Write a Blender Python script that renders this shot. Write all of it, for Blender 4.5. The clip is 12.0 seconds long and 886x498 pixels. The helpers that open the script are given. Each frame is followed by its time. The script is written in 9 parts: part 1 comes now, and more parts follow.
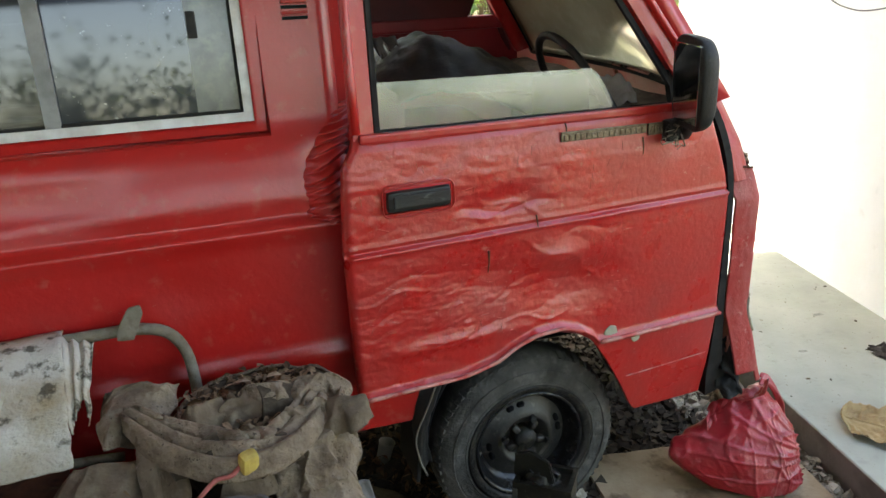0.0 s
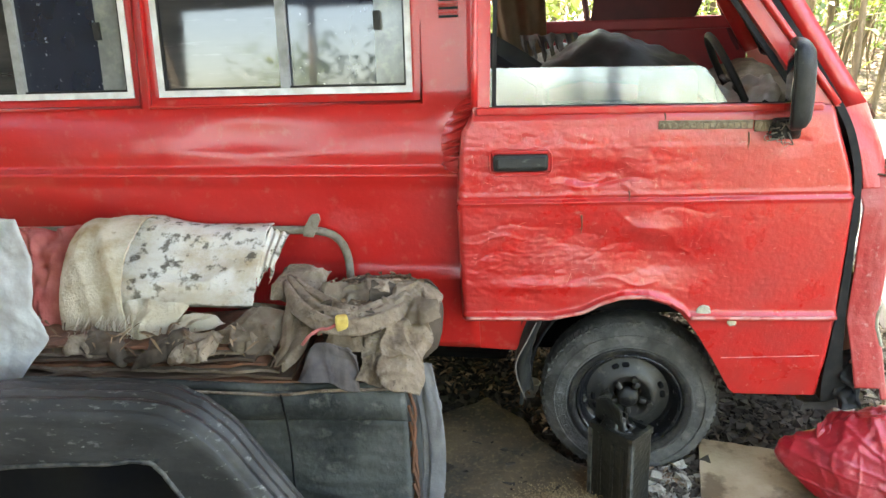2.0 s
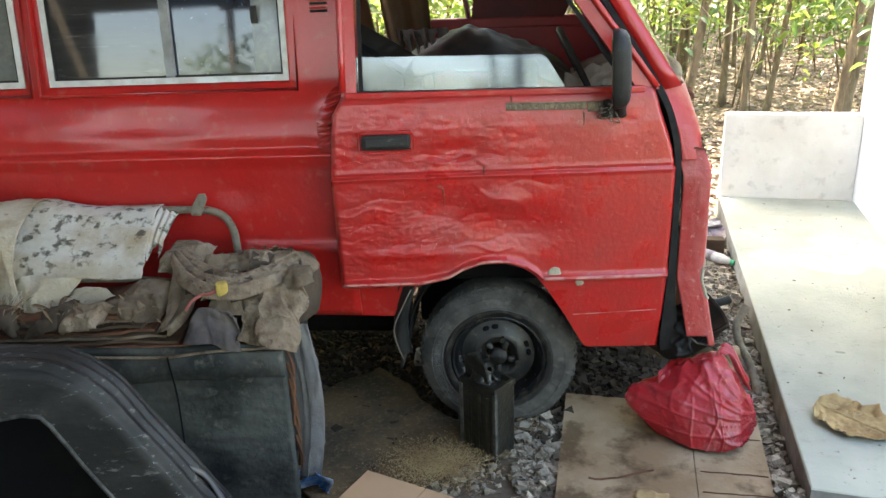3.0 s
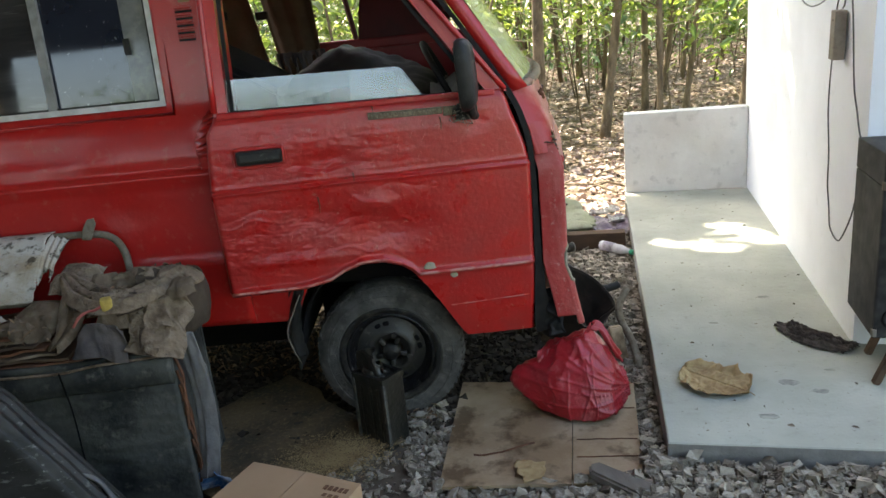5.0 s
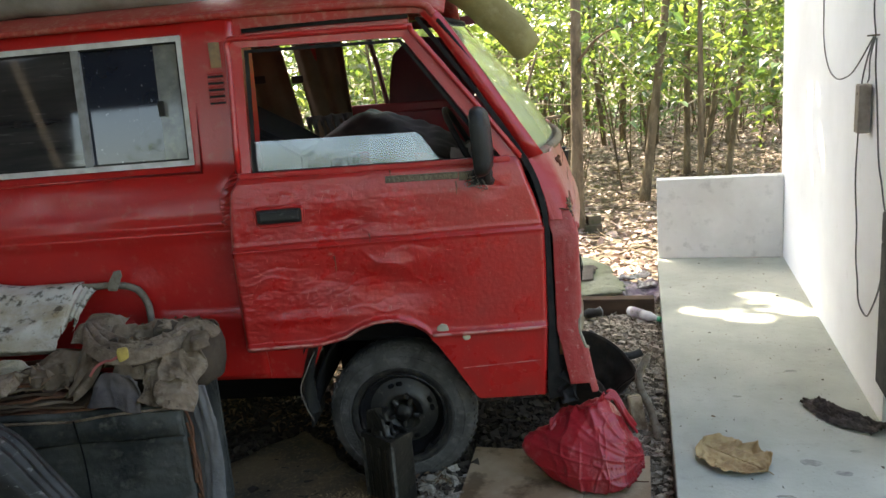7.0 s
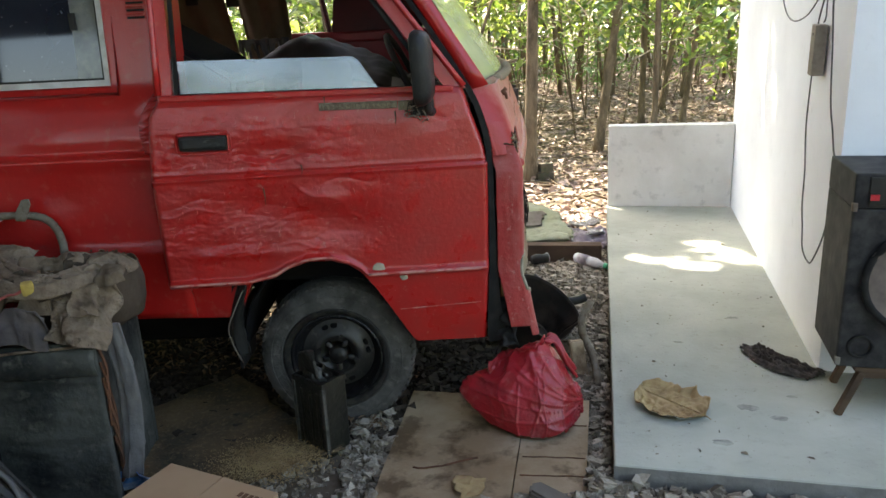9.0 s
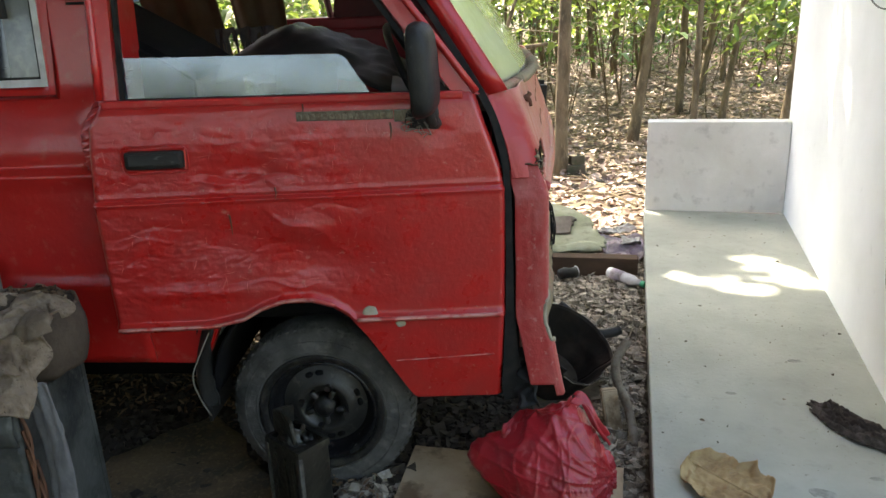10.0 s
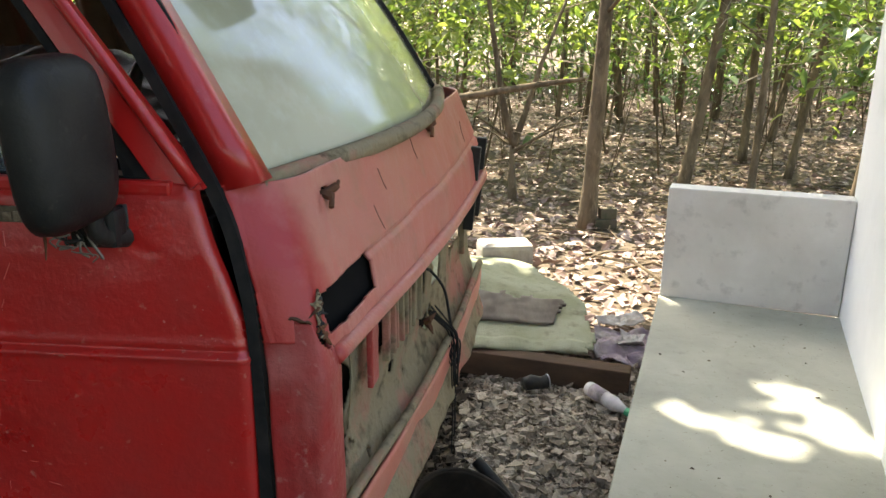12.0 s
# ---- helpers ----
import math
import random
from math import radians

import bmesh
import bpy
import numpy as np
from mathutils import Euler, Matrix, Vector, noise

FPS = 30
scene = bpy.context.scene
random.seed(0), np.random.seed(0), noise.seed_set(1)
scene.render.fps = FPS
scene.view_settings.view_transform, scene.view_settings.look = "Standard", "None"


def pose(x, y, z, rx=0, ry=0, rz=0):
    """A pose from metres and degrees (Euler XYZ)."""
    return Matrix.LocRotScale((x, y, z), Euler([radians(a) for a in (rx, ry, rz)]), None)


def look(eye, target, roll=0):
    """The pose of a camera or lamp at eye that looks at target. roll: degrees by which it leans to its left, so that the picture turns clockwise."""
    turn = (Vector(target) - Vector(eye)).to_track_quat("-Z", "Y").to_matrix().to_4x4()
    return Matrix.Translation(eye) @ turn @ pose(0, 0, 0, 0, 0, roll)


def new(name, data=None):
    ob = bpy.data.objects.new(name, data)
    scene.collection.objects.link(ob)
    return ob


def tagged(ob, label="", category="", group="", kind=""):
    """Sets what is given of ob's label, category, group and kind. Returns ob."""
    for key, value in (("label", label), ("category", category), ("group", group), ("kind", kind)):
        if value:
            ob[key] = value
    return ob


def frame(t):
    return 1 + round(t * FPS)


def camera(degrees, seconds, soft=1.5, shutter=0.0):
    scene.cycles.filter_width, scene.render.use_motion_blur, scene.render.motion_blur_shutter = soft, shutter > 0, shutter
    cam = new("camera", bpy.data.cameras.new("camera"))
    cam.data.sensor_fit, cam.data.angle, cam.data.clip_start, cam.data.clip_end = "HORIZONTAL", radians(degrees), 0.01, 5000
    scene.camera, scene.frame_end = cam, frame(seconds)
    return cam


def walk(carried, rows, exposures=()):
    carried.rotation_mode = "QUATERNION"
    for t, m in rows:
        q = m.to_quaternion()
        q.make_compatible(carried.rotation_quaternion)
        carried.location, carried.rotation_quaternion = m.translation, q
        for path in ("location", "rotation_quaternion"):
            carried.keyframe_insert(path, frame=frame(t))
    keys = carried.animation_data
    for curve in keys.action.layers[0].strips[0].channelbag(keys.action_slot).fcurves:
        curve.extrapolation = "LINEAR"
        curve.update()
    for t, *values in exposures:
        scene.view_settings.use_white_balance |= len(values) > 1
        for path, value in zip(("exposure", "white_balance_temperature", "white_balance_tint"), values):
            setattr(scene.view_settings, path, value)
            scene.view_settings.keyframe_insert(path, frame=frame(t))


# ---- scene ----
cam = camera(62.4, 12.0)
PATH = [
    (0, (-0.927, -1.489, 1.526), (-0.217, 0.258, 0.859), -2.6),
    (0.5, (-0.731, -1.486, 1.513), (-0.275, 0.367, 0.914), -6.2),
    (1, (-0.503, -1.573, 1.54), (-0.338, 0.299, 0.857), -1.3),
    (1.5, (-0.439, -1.827, 1.537), (-0.559, 0.049, 0.854), -2.4),
    (2, (-0.385, -2.031, 1.52), (-0.586, -0.146, 0.883), -2.5),
    (2.5, (-0.169, -2.203, 1.454), (-0.277, -0.309, 0.821), -0.9),
    (3, (-0.17, -2.267, 1.485), (-0.202, -0.37, 0.853), -2.3),
    (5, (0.109, -2.465, 1.446), (0.186, -0.554, 0.864), -5.8),
    (5.5, (0.212, -2.463, 1.437), (0.232, -0.536, 0.901), -6.4),
    (6, (0.228, -2.483, 1.45), (0.19, -0.541, 0.975), -6.5),
    (6.5, (0.216, -2.486, 1.461), (0.181, -0.537, 1.016), -5.6),
    (8.5, (0.215, -2.479, 1.426), (0.223, -0.515, 1.051), -2.7),
    (9, (0.27, -2.373, 1.383), (0.356, -0.455, 0.821), -2.8),
    (9.5, (0.31, -2.086, 1.394), (0.384, -0.189, 0.763), -0.1),
    (10, (0.359, -1.889, 1.417), (0.366, 0.014, 0.805), -2.5),
    (10.5, (0.534, -1.678, 1.441), (0.409, 0.252, 0.929), -2.0),
    (11, (0.695, -1.465, 1.439), (0.671, 0.454, 0.876), -0.1),
    (11.5, (0.795, -1.141, 1.423), (0.763, 0.799, 0.937), 0.5),
    (12, (0.904, -0.949, 1.421), (0.735, 0.966, 0.869), 0.3),
]
EXPOSURES = [(t, e, k, 10) for t, e, k in ((0, 3.3, 8000), (0.5, 3.5, 8000), (1.0, 3.45, 8200), (1.5, 3.85, 8200), (2.0, 4.4, 8000), (2.5, 3.95, 7800), (3.2, 3.5, 7650), (4.8, 2.72, 7450), (9.5, 2.62, 7450), (10.7, 2.52, 7550), (12, 2.18, 7550))]
walk(cam, [(t, look(eye, target, roll)) for t, eye, target, roll in PATH], EXPOSURES)

# ---------- world, sun ----------
SUN_TO = Vector((-0.30, 0.50, 0.81)).normalized()
world = bpy.data.worlds.new("sky")
scene.world = world
world.use_nodes = True
_wt = world.node_tree
_sky = _wt.nodes.new("ShaderNodeTexSky")
_sky.sky_type = "NISHITA"
_sky.sun_disc = False
_sky.sun_elevation = math.asin(SUN_TO.z)
_sky.sun_rotation = math.atan2(SUN_TO.x, SUN_TO.y)
_sky.air_density, _sky.dust_density = 1.0, 2.0
_bg = _wt.nodes["Background"]
_bg.inputs[1].default_value = 0.15
_wt.links.new(_sky.outputs[0], _bg.inputs[0])
sun = new("sun", bpy.data.lights.new("sun", "SUN"))
sun.data.energy, sun.data.angle, sun.data.color = 4.8, radians(0.5), (1.0, 0.95, 0.86)
sun.matrix_world = look(SUN_TO * 30, (0, 0, 0))


# ---------- material helpers ----------
def mat(name, base, rough=0.6, metal=0.0, spec=0.5, noise_to=None, scale=8.0, lo=0.4, hi=0.65, second=None, scale2=60.0,
        lo2=0.5, hi2=0.7, amount2=0.5, bump=0.0, bump_scale=40.0, rough2=None, island=None, coat=0.0, stretch=None, mesh_random=0.0, fade=None, coat_rough=0.22, fleck=None):
    """Base colour, a second colour in large patches, a third in small ones, fine relief; island: a colour mixed in at random piece by piece."""
    m = bpy.data.materials.new(name)
    m.use_nodes = True
    n, l = m.node_tree.nodes, m.node_tree.links
    b = n["Principled BSDF"]
    b.inputs["Roughness"].default_value, b.inputs["Metallic"].default_value = rough, metal
    b.inputs["Specular IOR Level"].default_value = 0.2 if spec == 0.5 and rough >= 0.75 else spec
    b.inputs["Coat Weight"].default_value = coat
    b.inputs["Coat Roughness"].default_value = coat_rough
    co = n.new("ShaderNodeTexCoord").outputs["Object"]
    if stretch:
        mp = n.new("ShaderNodeMapping")
        mp.inputs["Scale"].default_value = stretch
        l.new(co, mp.inputs[0])
        co = mp.outputs[0]

    def tex(s, d=5.0, r=0.6):
        t = n.new("ShaderNodeTexNoise")
        t.inputs["Scale"].default_value, t.inputs["Detail"].default_value, t.inputs["Roughness"].default_value = s, d, r
        l.new(co, t.inputs["Vector"])
        return t.outputs["Fac"]

    def ramp(v, a, z):
        r = n.new("ShaderNodeMapRange")
        r.inputs[1].default_value, r.inputs[2].default_value = a, z
        l.new(v, r.inputs[0])
        return r.outputs[0]

    def mixed(f, a, c):
        x = n.new("ShaderNodeMix")
        x.data_type = "RGBA"
        for sock, v in ((x.inputs[0], f), (x.inputs[6], a), (x.inputs[7], c)):
            if isinstance(v, (int, float)):
                sock.default_value = v
            elif isinstance(v, tuple):
                sock.default_value = (*v, 1)
            else:
                l.new(v, sock)
        return x.outputs[2]

    col = tuple(base)
    f1 = None
    if island:
        g = n.new("ShaderNodeNewGeometry")
        col = mixed(g.outputs["Random Per Island"], col, tuple(island))
    if mesh_random:
        o = n.new("ShaderNodeObjectInfo")
        mul = n.new("ShaderNodeMath")
        mul.operation = "MULTIPLY"
        mul.inputs[1].default_value = mesh_random
        l.new(o.outputs["Random"], mul.inputs[0])
        col = mixed(mul.outputs[0], col, tuple(c * 0.4 for c in base))
    if noise_to:
        f1 = ramp(tex(scale), lo, hi)
        col = mixed(f1, col, tuple(noise_to))
    if second:
        f2 = ramp(tex(scale2), lo2, hi2)
        mu = n.new("ShaderNodeMath")
        mu.operation = "MULTIPLY"
        mu.inputs[1].default_value = amount2
        l.new(f2, mu.inputs[0])
        col = mixed(mu.outputs[0], col, tuple(second))
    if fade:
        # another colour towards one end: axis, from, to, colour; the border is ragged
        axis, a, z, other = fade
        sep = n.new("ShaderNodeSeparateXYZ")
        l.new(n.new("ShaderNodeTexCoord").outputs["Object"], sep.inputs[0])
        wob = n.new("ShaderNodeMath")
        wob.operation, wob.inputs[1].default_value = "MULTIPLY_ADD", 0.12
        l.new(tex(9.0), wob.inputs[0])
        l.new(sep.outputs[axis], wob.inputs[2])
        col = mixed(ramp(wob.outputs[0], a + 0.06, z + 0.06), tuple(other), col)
    if fleck:
        # small sharp-edged chips or specks: colour, scale, threshold, strength
        other, fs, th, amount = fleck
        mu = n.new("ShaderNodeMath")
        mu.operation = "MULTIPLY"
        mu.inputs[1].default_value = amount
        l.new(ramp(tex(fs, 3.0, 0.75), th, th + 0.03), mu.inputs[0])
        col = mixed(mu.outputs[0], col, tuple(other))
    if isinstance(col, tuple):
        b.inputs["Base Color"].default_value = (*col, 1)
    else:
        l.new(col, b.inputs["Base Color"])
    if rough2 is not None and f1 is not None:
        r = n.new("ShaderNodeMapRange")
        r.inputs[3].default_value, r.inputs[4].default_value = rough, rough2
        l.new(f1, r.inputs[0])
        l.new(r.outputs[0], b.inputs["Roughness"])
    if bump:
        bp = n.new("ShaderNodeBump")
        bp.inputs["Strength"].default_value, bp.inputs["Distance"].default_value = bump, 0.01
        l.new(tex(bump_scale), bp.inputs["Height"])
        l.new(bp.outputs[0], b.inputs["Normal"])
    return m


def glass(name, mirror, tint, dust, dust_amount, rough=0.03):
    """A pane: part mirror, part clear and tinted, part dusty."""
    m = bpy.data.materials.new(name)
    m.use_nodes = True
    n, l = m.node_tree.nodes, m.node_tree.links
    n.remove(n["Principled BSDF"])
    out = n["Material Output"]
    gl, tr, df = n.new("ShaderNodeBsdfGlossy"), n.new("ShaderNodeBsdfTransparent"), n.new("ShaderNodeBsdfDiffuse")
    gl.inputs["Roughness"].default_value = rough
    tr.inputs[0].default_value = (*tint, 1)
    df.inputs[0].default_value = (*dust, 1)
    a, c = n.new("ShaderNodeMixShader"), n.new("ShaderNodeMixShader")
    a.inputs[0].default_value = mirror
    l.new(tr.outputs[0], a.inputs[1])
    l.new(gl.outputs[0], a.inputs[2])
    t = n.new("ShaderNodeTexNoise")
    t.inputs["Scale"].default_value, t.inputs["Detail"].default_value = 9.0, 8.0
    l.new(n.new("ShaderNodeTexCoord").outputs["Object"], t.inputs["Vector"])
    r = n.new("ShaderNodeMapRange")
    r.inputs[1].default_value, r.inputs[2].default_value, r.inputs[3].default_value, r.inputs[4].default_value = 0.45, 0.75, dust_amount * 0.4, dust_amount
    l.new(t.outputs["Fac"], r.inputs[0])
    l.new(r.outputs[0], c.inputs[0])
    l.new(a.outputs[0], c.inputs[1])
    l.new(df.outputs[0], c.inputs[2])
    l.new(c.outputs[0], out.inputs[0])
    return m


def leaf_mat(name, dark, light, through_amount):
    """Foliage: colour varies leaf by leaf, and light shines through."""
    m = bpy.data.materials.new(name)
    m.use_nodes = True
    n, l = m.node_tree.nodes, m.node_tree.links
    b, out = n["Principled BSDF"], n["Material Output"]
    g = n.new("ShaderNodeNewGeometry")
    x = n.new("ShaderNodeMix")
    x.data_type = "RGBA"
    x.inputs[6].default_value, x.inputs[7].default_value = (*dark, 1), (*light, 1)
    l.new(g.outputs["Random Per Island"], x.inputs[0])
    l.new(x.outputs[2], b.inputs["Base Color"])
    b.inputs["Roughness"].default_value = 0.30
    b.inputs["Specular IOR Level"].default_value = 0.7
    t = n.new("ShaderNodeBsdfTranslucent")
    mul = n.new("ShaderNodeMix")
    mul.data_type, mul.blend_type = "RGBA", "MULTIPLY"
    mul.inputs[0].default_value = 1.0
    mul.inputs[7].default_value = (2.0, 2.0, 1.1, 1)
    l.new(x.outputs[2], mul.inputs[6])
    l.new(mul.outputs[2], t.inputs[0])
    s = n.new("ShaderNodeMixShader")
    s.inputs[0].default_value = through_amount
    l.new(b.outputs[0], s.inputs[1])
    l.new(t.outputs[0], s.inputs[2])
    l.new(s.outputs[0], out.inputs[0])
    return m


# ---------- materials ----------
M_RED = mat("red_paint", (0.47, 0.015, 0.013), 0.30, spec=0.45, noise_to=(0.38, 0.014, 0.014), scale=3.2, lo=0.45, hi=0.75, second=(0.50, 0.14, 0.105), scale2=19, lo2=0.58, hi2=0.72, amount2=0.42, bump=0.16, bump_scale=36, rough2=0.42, coat=0.45, fleck=((0.50, 0.24, 0.20), 85, 0.70, 0.6))
M_REDDOOR = mat("scratched_red_paint", (0.47, 0.014, 0.012), 0.27, spec=0.5, noise_to=(0.37, 0.024, 0.020), scale=6, lo=0.42, hi=0.7, second=(0.54, 0.20, 0.15), scale2=42, lo2=0.645, hi2=0.70, amount2=0.55, bump=0.22, bump_scale=58, rough2=0.44, coat=0.40, fleck=((0.58, 0.34, 0.29), 110, 0.69, 0.7))
M_REDTOP = mat("dusty_red_paint", (0.42, 0.03, 0.022), 0.55, noise_to=(0.36, 0.09, 0.06), scale=5, lo=0.4, hi=0.7, second=(0.5, 0.3, 0.22), scale2=40, amount2=0.4, bump=0.1, bump_scale=20)
M_FADED = mat("faded_pink_paint", (0.56, 0.16, 0.115), 0.55, noise_to=(0.50, 0.25, 0.17), scale=4, lo=0.35, hi=0.7, second=(0.35, 0.05, 0.04), scale2=22, lo2=0.6, hi2=0.8, amount2=0.6, bump=0.15, bump_scale=30)
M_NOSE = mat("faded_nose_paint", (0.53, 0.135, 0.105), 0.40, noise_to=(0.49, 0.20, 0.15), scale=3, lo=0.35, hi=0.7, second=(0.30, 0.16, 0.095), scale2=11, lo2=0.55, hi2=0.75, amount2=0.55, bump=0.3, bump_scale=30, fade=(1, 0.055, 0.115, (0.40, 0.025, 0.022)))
M_GRIME = mat("grimy_inner_panel", (0.27, 0.215, 0.135), 0.9, noise_to=(0.40, 0.17, 0.125), scale=4.5, lo=0.50, hi=0.62, second=(0.07, 0.052, 0.03), scale2=19, lo2=0.53, hi2=0.68, amount2=0.75, bump=0.7, bump_scale=45)
M_CORNER = mat("scuffed_corner_paint", (0.36, 0.028, 0.026), 0.42, spec=0.4, noise_to=(0.40, 0.10, 0.085), scale=9, lo=0.42, hi=0.72, second=(0.52, 0.28, 0.23), scale2=48, lo2=0.60, hi2=0.74, amount2=0.6, bump=0.35, bump_scale=45, rough2=0.6)
M_PALE = mat("scraped_paint_edge", (0.54, 0.22, 0.18), 0.6, noise_to=(0.46, 0.05, 0.04), scale=26, lo=0.45, hi=0.6)
M_SCRATCH = mat("fine_paint_scratch", (0.50, 0.13, 0.10), 0.6, noise_to=(0.42, 0.06, 0.05), scale=60)
M_LETTER = mat("worn_badge_relief", (0.27, 0.22, 0.16), 0.45, metal=0.4, noise_to=(0.12, 0.08, 0.05), scale=90, lo=0.4, hi=0.6)
M_PUTTY = mat("grey_green_putty", (0.38, 0.345, 0.25), 0.85, noise_to=(0.3, 0.27, 0.2), scale=40, bump=0.4)
M_DARKRED = mat("plain_dark_red", (0.10, 0.008, 0.012), 0.6, noise_to=(0.05, 0.006, 0.01), scale=4)
M_INRED = mat("inner_red_panel", (0.30, 0.012, 0.02), 0.5, noise_to=(0.22, 0.01, 0.015), scale=5)
M_BLACK = mat("black_plastic", (0.014, 0.014, 0.013), 0.5, spec=0.3, noise_to=(0.026, 0.025, 0.022), scale=12, second=(0.10, 0.09, 0.075), scale2=60, lo2=0.62, hi2=0.8, amount2=0.4, bump=0.15, bump_scale=120)
M_RUBBER = mat("black_rubber_seal", (0.010, 0.010, 0.010), 0.75, spec=0.2, noise_to=(0.024, 0.022, 0.02), scale=20)
# near black: shade of recesses, cab and underside put into the colour
M_VOID = mat("recess_shade_black", (0.006, 0.006, 0.007), 0.95, spec=0.1, noise_to=(0.011, 0.010, 0.009), scale=5)
M_TYRE = mat("worn_tyre_rubber", (0.105, 0.10, 0.09), 0.9, noise_to=(0.05, 0.047, 0.042), scale=9, lo=0.4, hi=0.62, second=(0.19, 0.178, 0.155), scale2=30, lo2=0.54, hi2=0.72, amount2=0.55, bump=0.6, bump_scale=90)
M_RIM = mat("black_steel_rim", (0.012, 0.012, 0.013), 0.26, metal=0.2, noise_to=(0.035, 0.033, 0.03), scale=14, lo=0.5, hi=0.7, second=(0.30, 0.29, 0.27), scale2=34, lo2=0.63, hi2=0.74, amount2=0.5, bump=0.25, bump_scale=50)
M_DISH = mat("scuffed_grey_wheel_dish", (0.042, 0.039, 0.034), 0.42, metal=0.2, noise_to=(0.025, 0.024, 0.022), scale=12, lo=0.42, hi=0.62, second=(0.17, 0.155, 0.13), scale2=40, lo2=0.58, hi2=0.7, amount2=0.5, bump=0.3, bump_scale=60)
M_GREASE = mat("greasy_black_dirt", (0.012, 0.011, 0.010), 0.4, spec=0.4, noise_to=(0.05, 0.045, 0.035), scale=30, lo=0.48, hi=0.66, bump=0.7, bump_scale=70)
M_WHITEFRAME = mat("aluminium_window_frame", (0.66, 0.65, 0.62), 0.45, metal=0.15, noise_to=(0.48, 0.45, 0.42), scale=16)
M_GREYBAR = mat("grey_window_bar", (0.30, 0.30, 0.29), 0.6, noise_to=(0.2, 0.2, 0.19), scale=20)
M_TINT = mat("dark_tinted_glass", (0.010, 0.013, 0.022), 0.03, spec=0.7, noise_to=(0.018, 0.023, 0.036), scale=2.2, lo=0.35, hi=0.65, second=(0.38, 0.41, 0.45), scale2=52, lo2=0.66, hi2=0.71, amount2=0.6, rough2=0.05, fleck=((0.45, 0.47, 0.5), 140, 0.72, 0.6))
M_TINTGREY = mat("bare_dusty_glass", (0.20, 0.205, 0.19), 0.10, noise_to=(0.12, 0.125, 0.115), scale=9, second=(0.36, 0.36, 0.27), scale2=30, amount2=0.3)
M_TINTBROWN = mat("dusty_brown_glass", (0.020, 0.020, 0.022), 0.03, spec=0.7, noise_to=(0.048, 0.047, 0.046), scale=2.4, lo=0.38, hi=0.66, second=(0.24, 0.25, 0.25), scale2=9, lo2=0.60, hi2=0.72, amount2=0.35, rough2=0.07, stretch=(0.5, 1, 5), fleck=((0.35, 0.36, 0.36), 90, 0.71, 0.5))
# the blue in the dust colour stands in for reflected sky
M_GLASSDOOR = glass("door_glass", 0.115, (0.50, 0.58, 0.62), (0.24, 0.38, 0.58), 0.12, 0.07)
# dark glass for the part of the pane that shows no bright reflection
M_DARKPANE = glass("dark_patch_glass", 0.08, (0.06, 0.07, 0.07), (0.03, 0.036, 0.03), 0.7, 0.12)
M_SCREEN = mat("dust_coated_windscreen", (0.42, 0.42, 0.30), 0.16, spec=0.8, noise_to=(0.30, 0.30, 0.21), scale=1.5, lo=0.4, hi=0.65, second=(0.52, 0.53, 0.44), scale2=20, amount2=0.3, rough2=0.09, coat=0.7, coat_rough=0.05)
M_AMBER = mat("faded_amber_lens", (0.36, 0.20, 0.08), 0.35, noise_to=(0.2, 0.12, 0.06), scale=25)
M_MIRROR = mat("mirror_glass", (0.55, 0.57, 0.56), 0.08, metal=1.0, noise_to=(0.35, 0.36, 0.35), scale=14)
M_EMBLEM = mat("tarnished_badge", (0.20, 0.17, 0.12), 0.4, metal=0.6, noise_to=(0.08, 0.06, 0.04), scale=60)
M_DASH = mat("dust_covered_dashboard", (0.24, 0.225, 0.19), 0.8, noise_to=(0.13, 0.12, 0.10), scale=9, second=(0.34, 0.32, 0.27), scale2=40, amount2=0.4, bump=0.25, bump_scale=60)
M_CURTAIN = mat("brown_curtain", (0.16, 0.12, 0.08), 0.95, noise_to=(0.11, 0.08, 0.05), scale=5, bump=0.3, bump_scale=150)
M_CONCRETE = mat("grey_cement_screed", (0.455, 0.465, 0.39), 0.8, noise_to=(0.335, 0.345, 0.29), scale=2.2, lo=0.36, hi=0.68, second=(0.25, 0.245, 0.215), scale2=17, lo2=0.58, hi2=0.8, amount2=0.5, bump=0.22, bump_scale=60, fleck=((0.20, 0.19, 0.16), 45, 0.66, 0.55))
M_STAIN = mat("grey_path_stain", (0.22, 0.225, 0.195), 0.9, noise_to=(0.36, 0.37, 0.31), scale=30, lo=0.4, hi=0.6)
M_SLABSIDE = mat("darker_concrete_side", (0.26, 0.25, 0.23), 0.9, noise_to=(0.18, 0.17, 0.155), scale=9, bump=0.4, bump_scale=50)
M_WHITE = mat("white_plaster", (0.88, 0.885, 0.88), 0.75, noise_to=(0.80, 0.805, 0.80), scale=1.6, second=(0.62, 0.62, 0.60), scale2=11, lo2=0.64, hi2=0.8, amount2=0.4, bump=0.16, bump_scale=25)
M_BLOCK = mat("stained_white_plaster", (0.76, 0.745, 0.70), 0.85, noise_to=(0.64, 0.62, 0.57), scale=2.6, lo=0.4, hi=0.66, second=(0.40, 0.385, 0.35), scale2=13, lo2=0.57, hi2=0.76, amount2=0.6, bump=0.25, bump_scale=30)
M_PLY = mat("stained_plywood", (0.40, 0.30, 0.195), 0.8, noise_to=(0.26, 0.175, 0.10), scale=3, lo=0.42, hi=0.62, second=(0.085, 0.05, 0.024), scale2=7, lo2=0.53, hi2=0.64, amount2=0.75, bump=0.25, bump_scale=60)
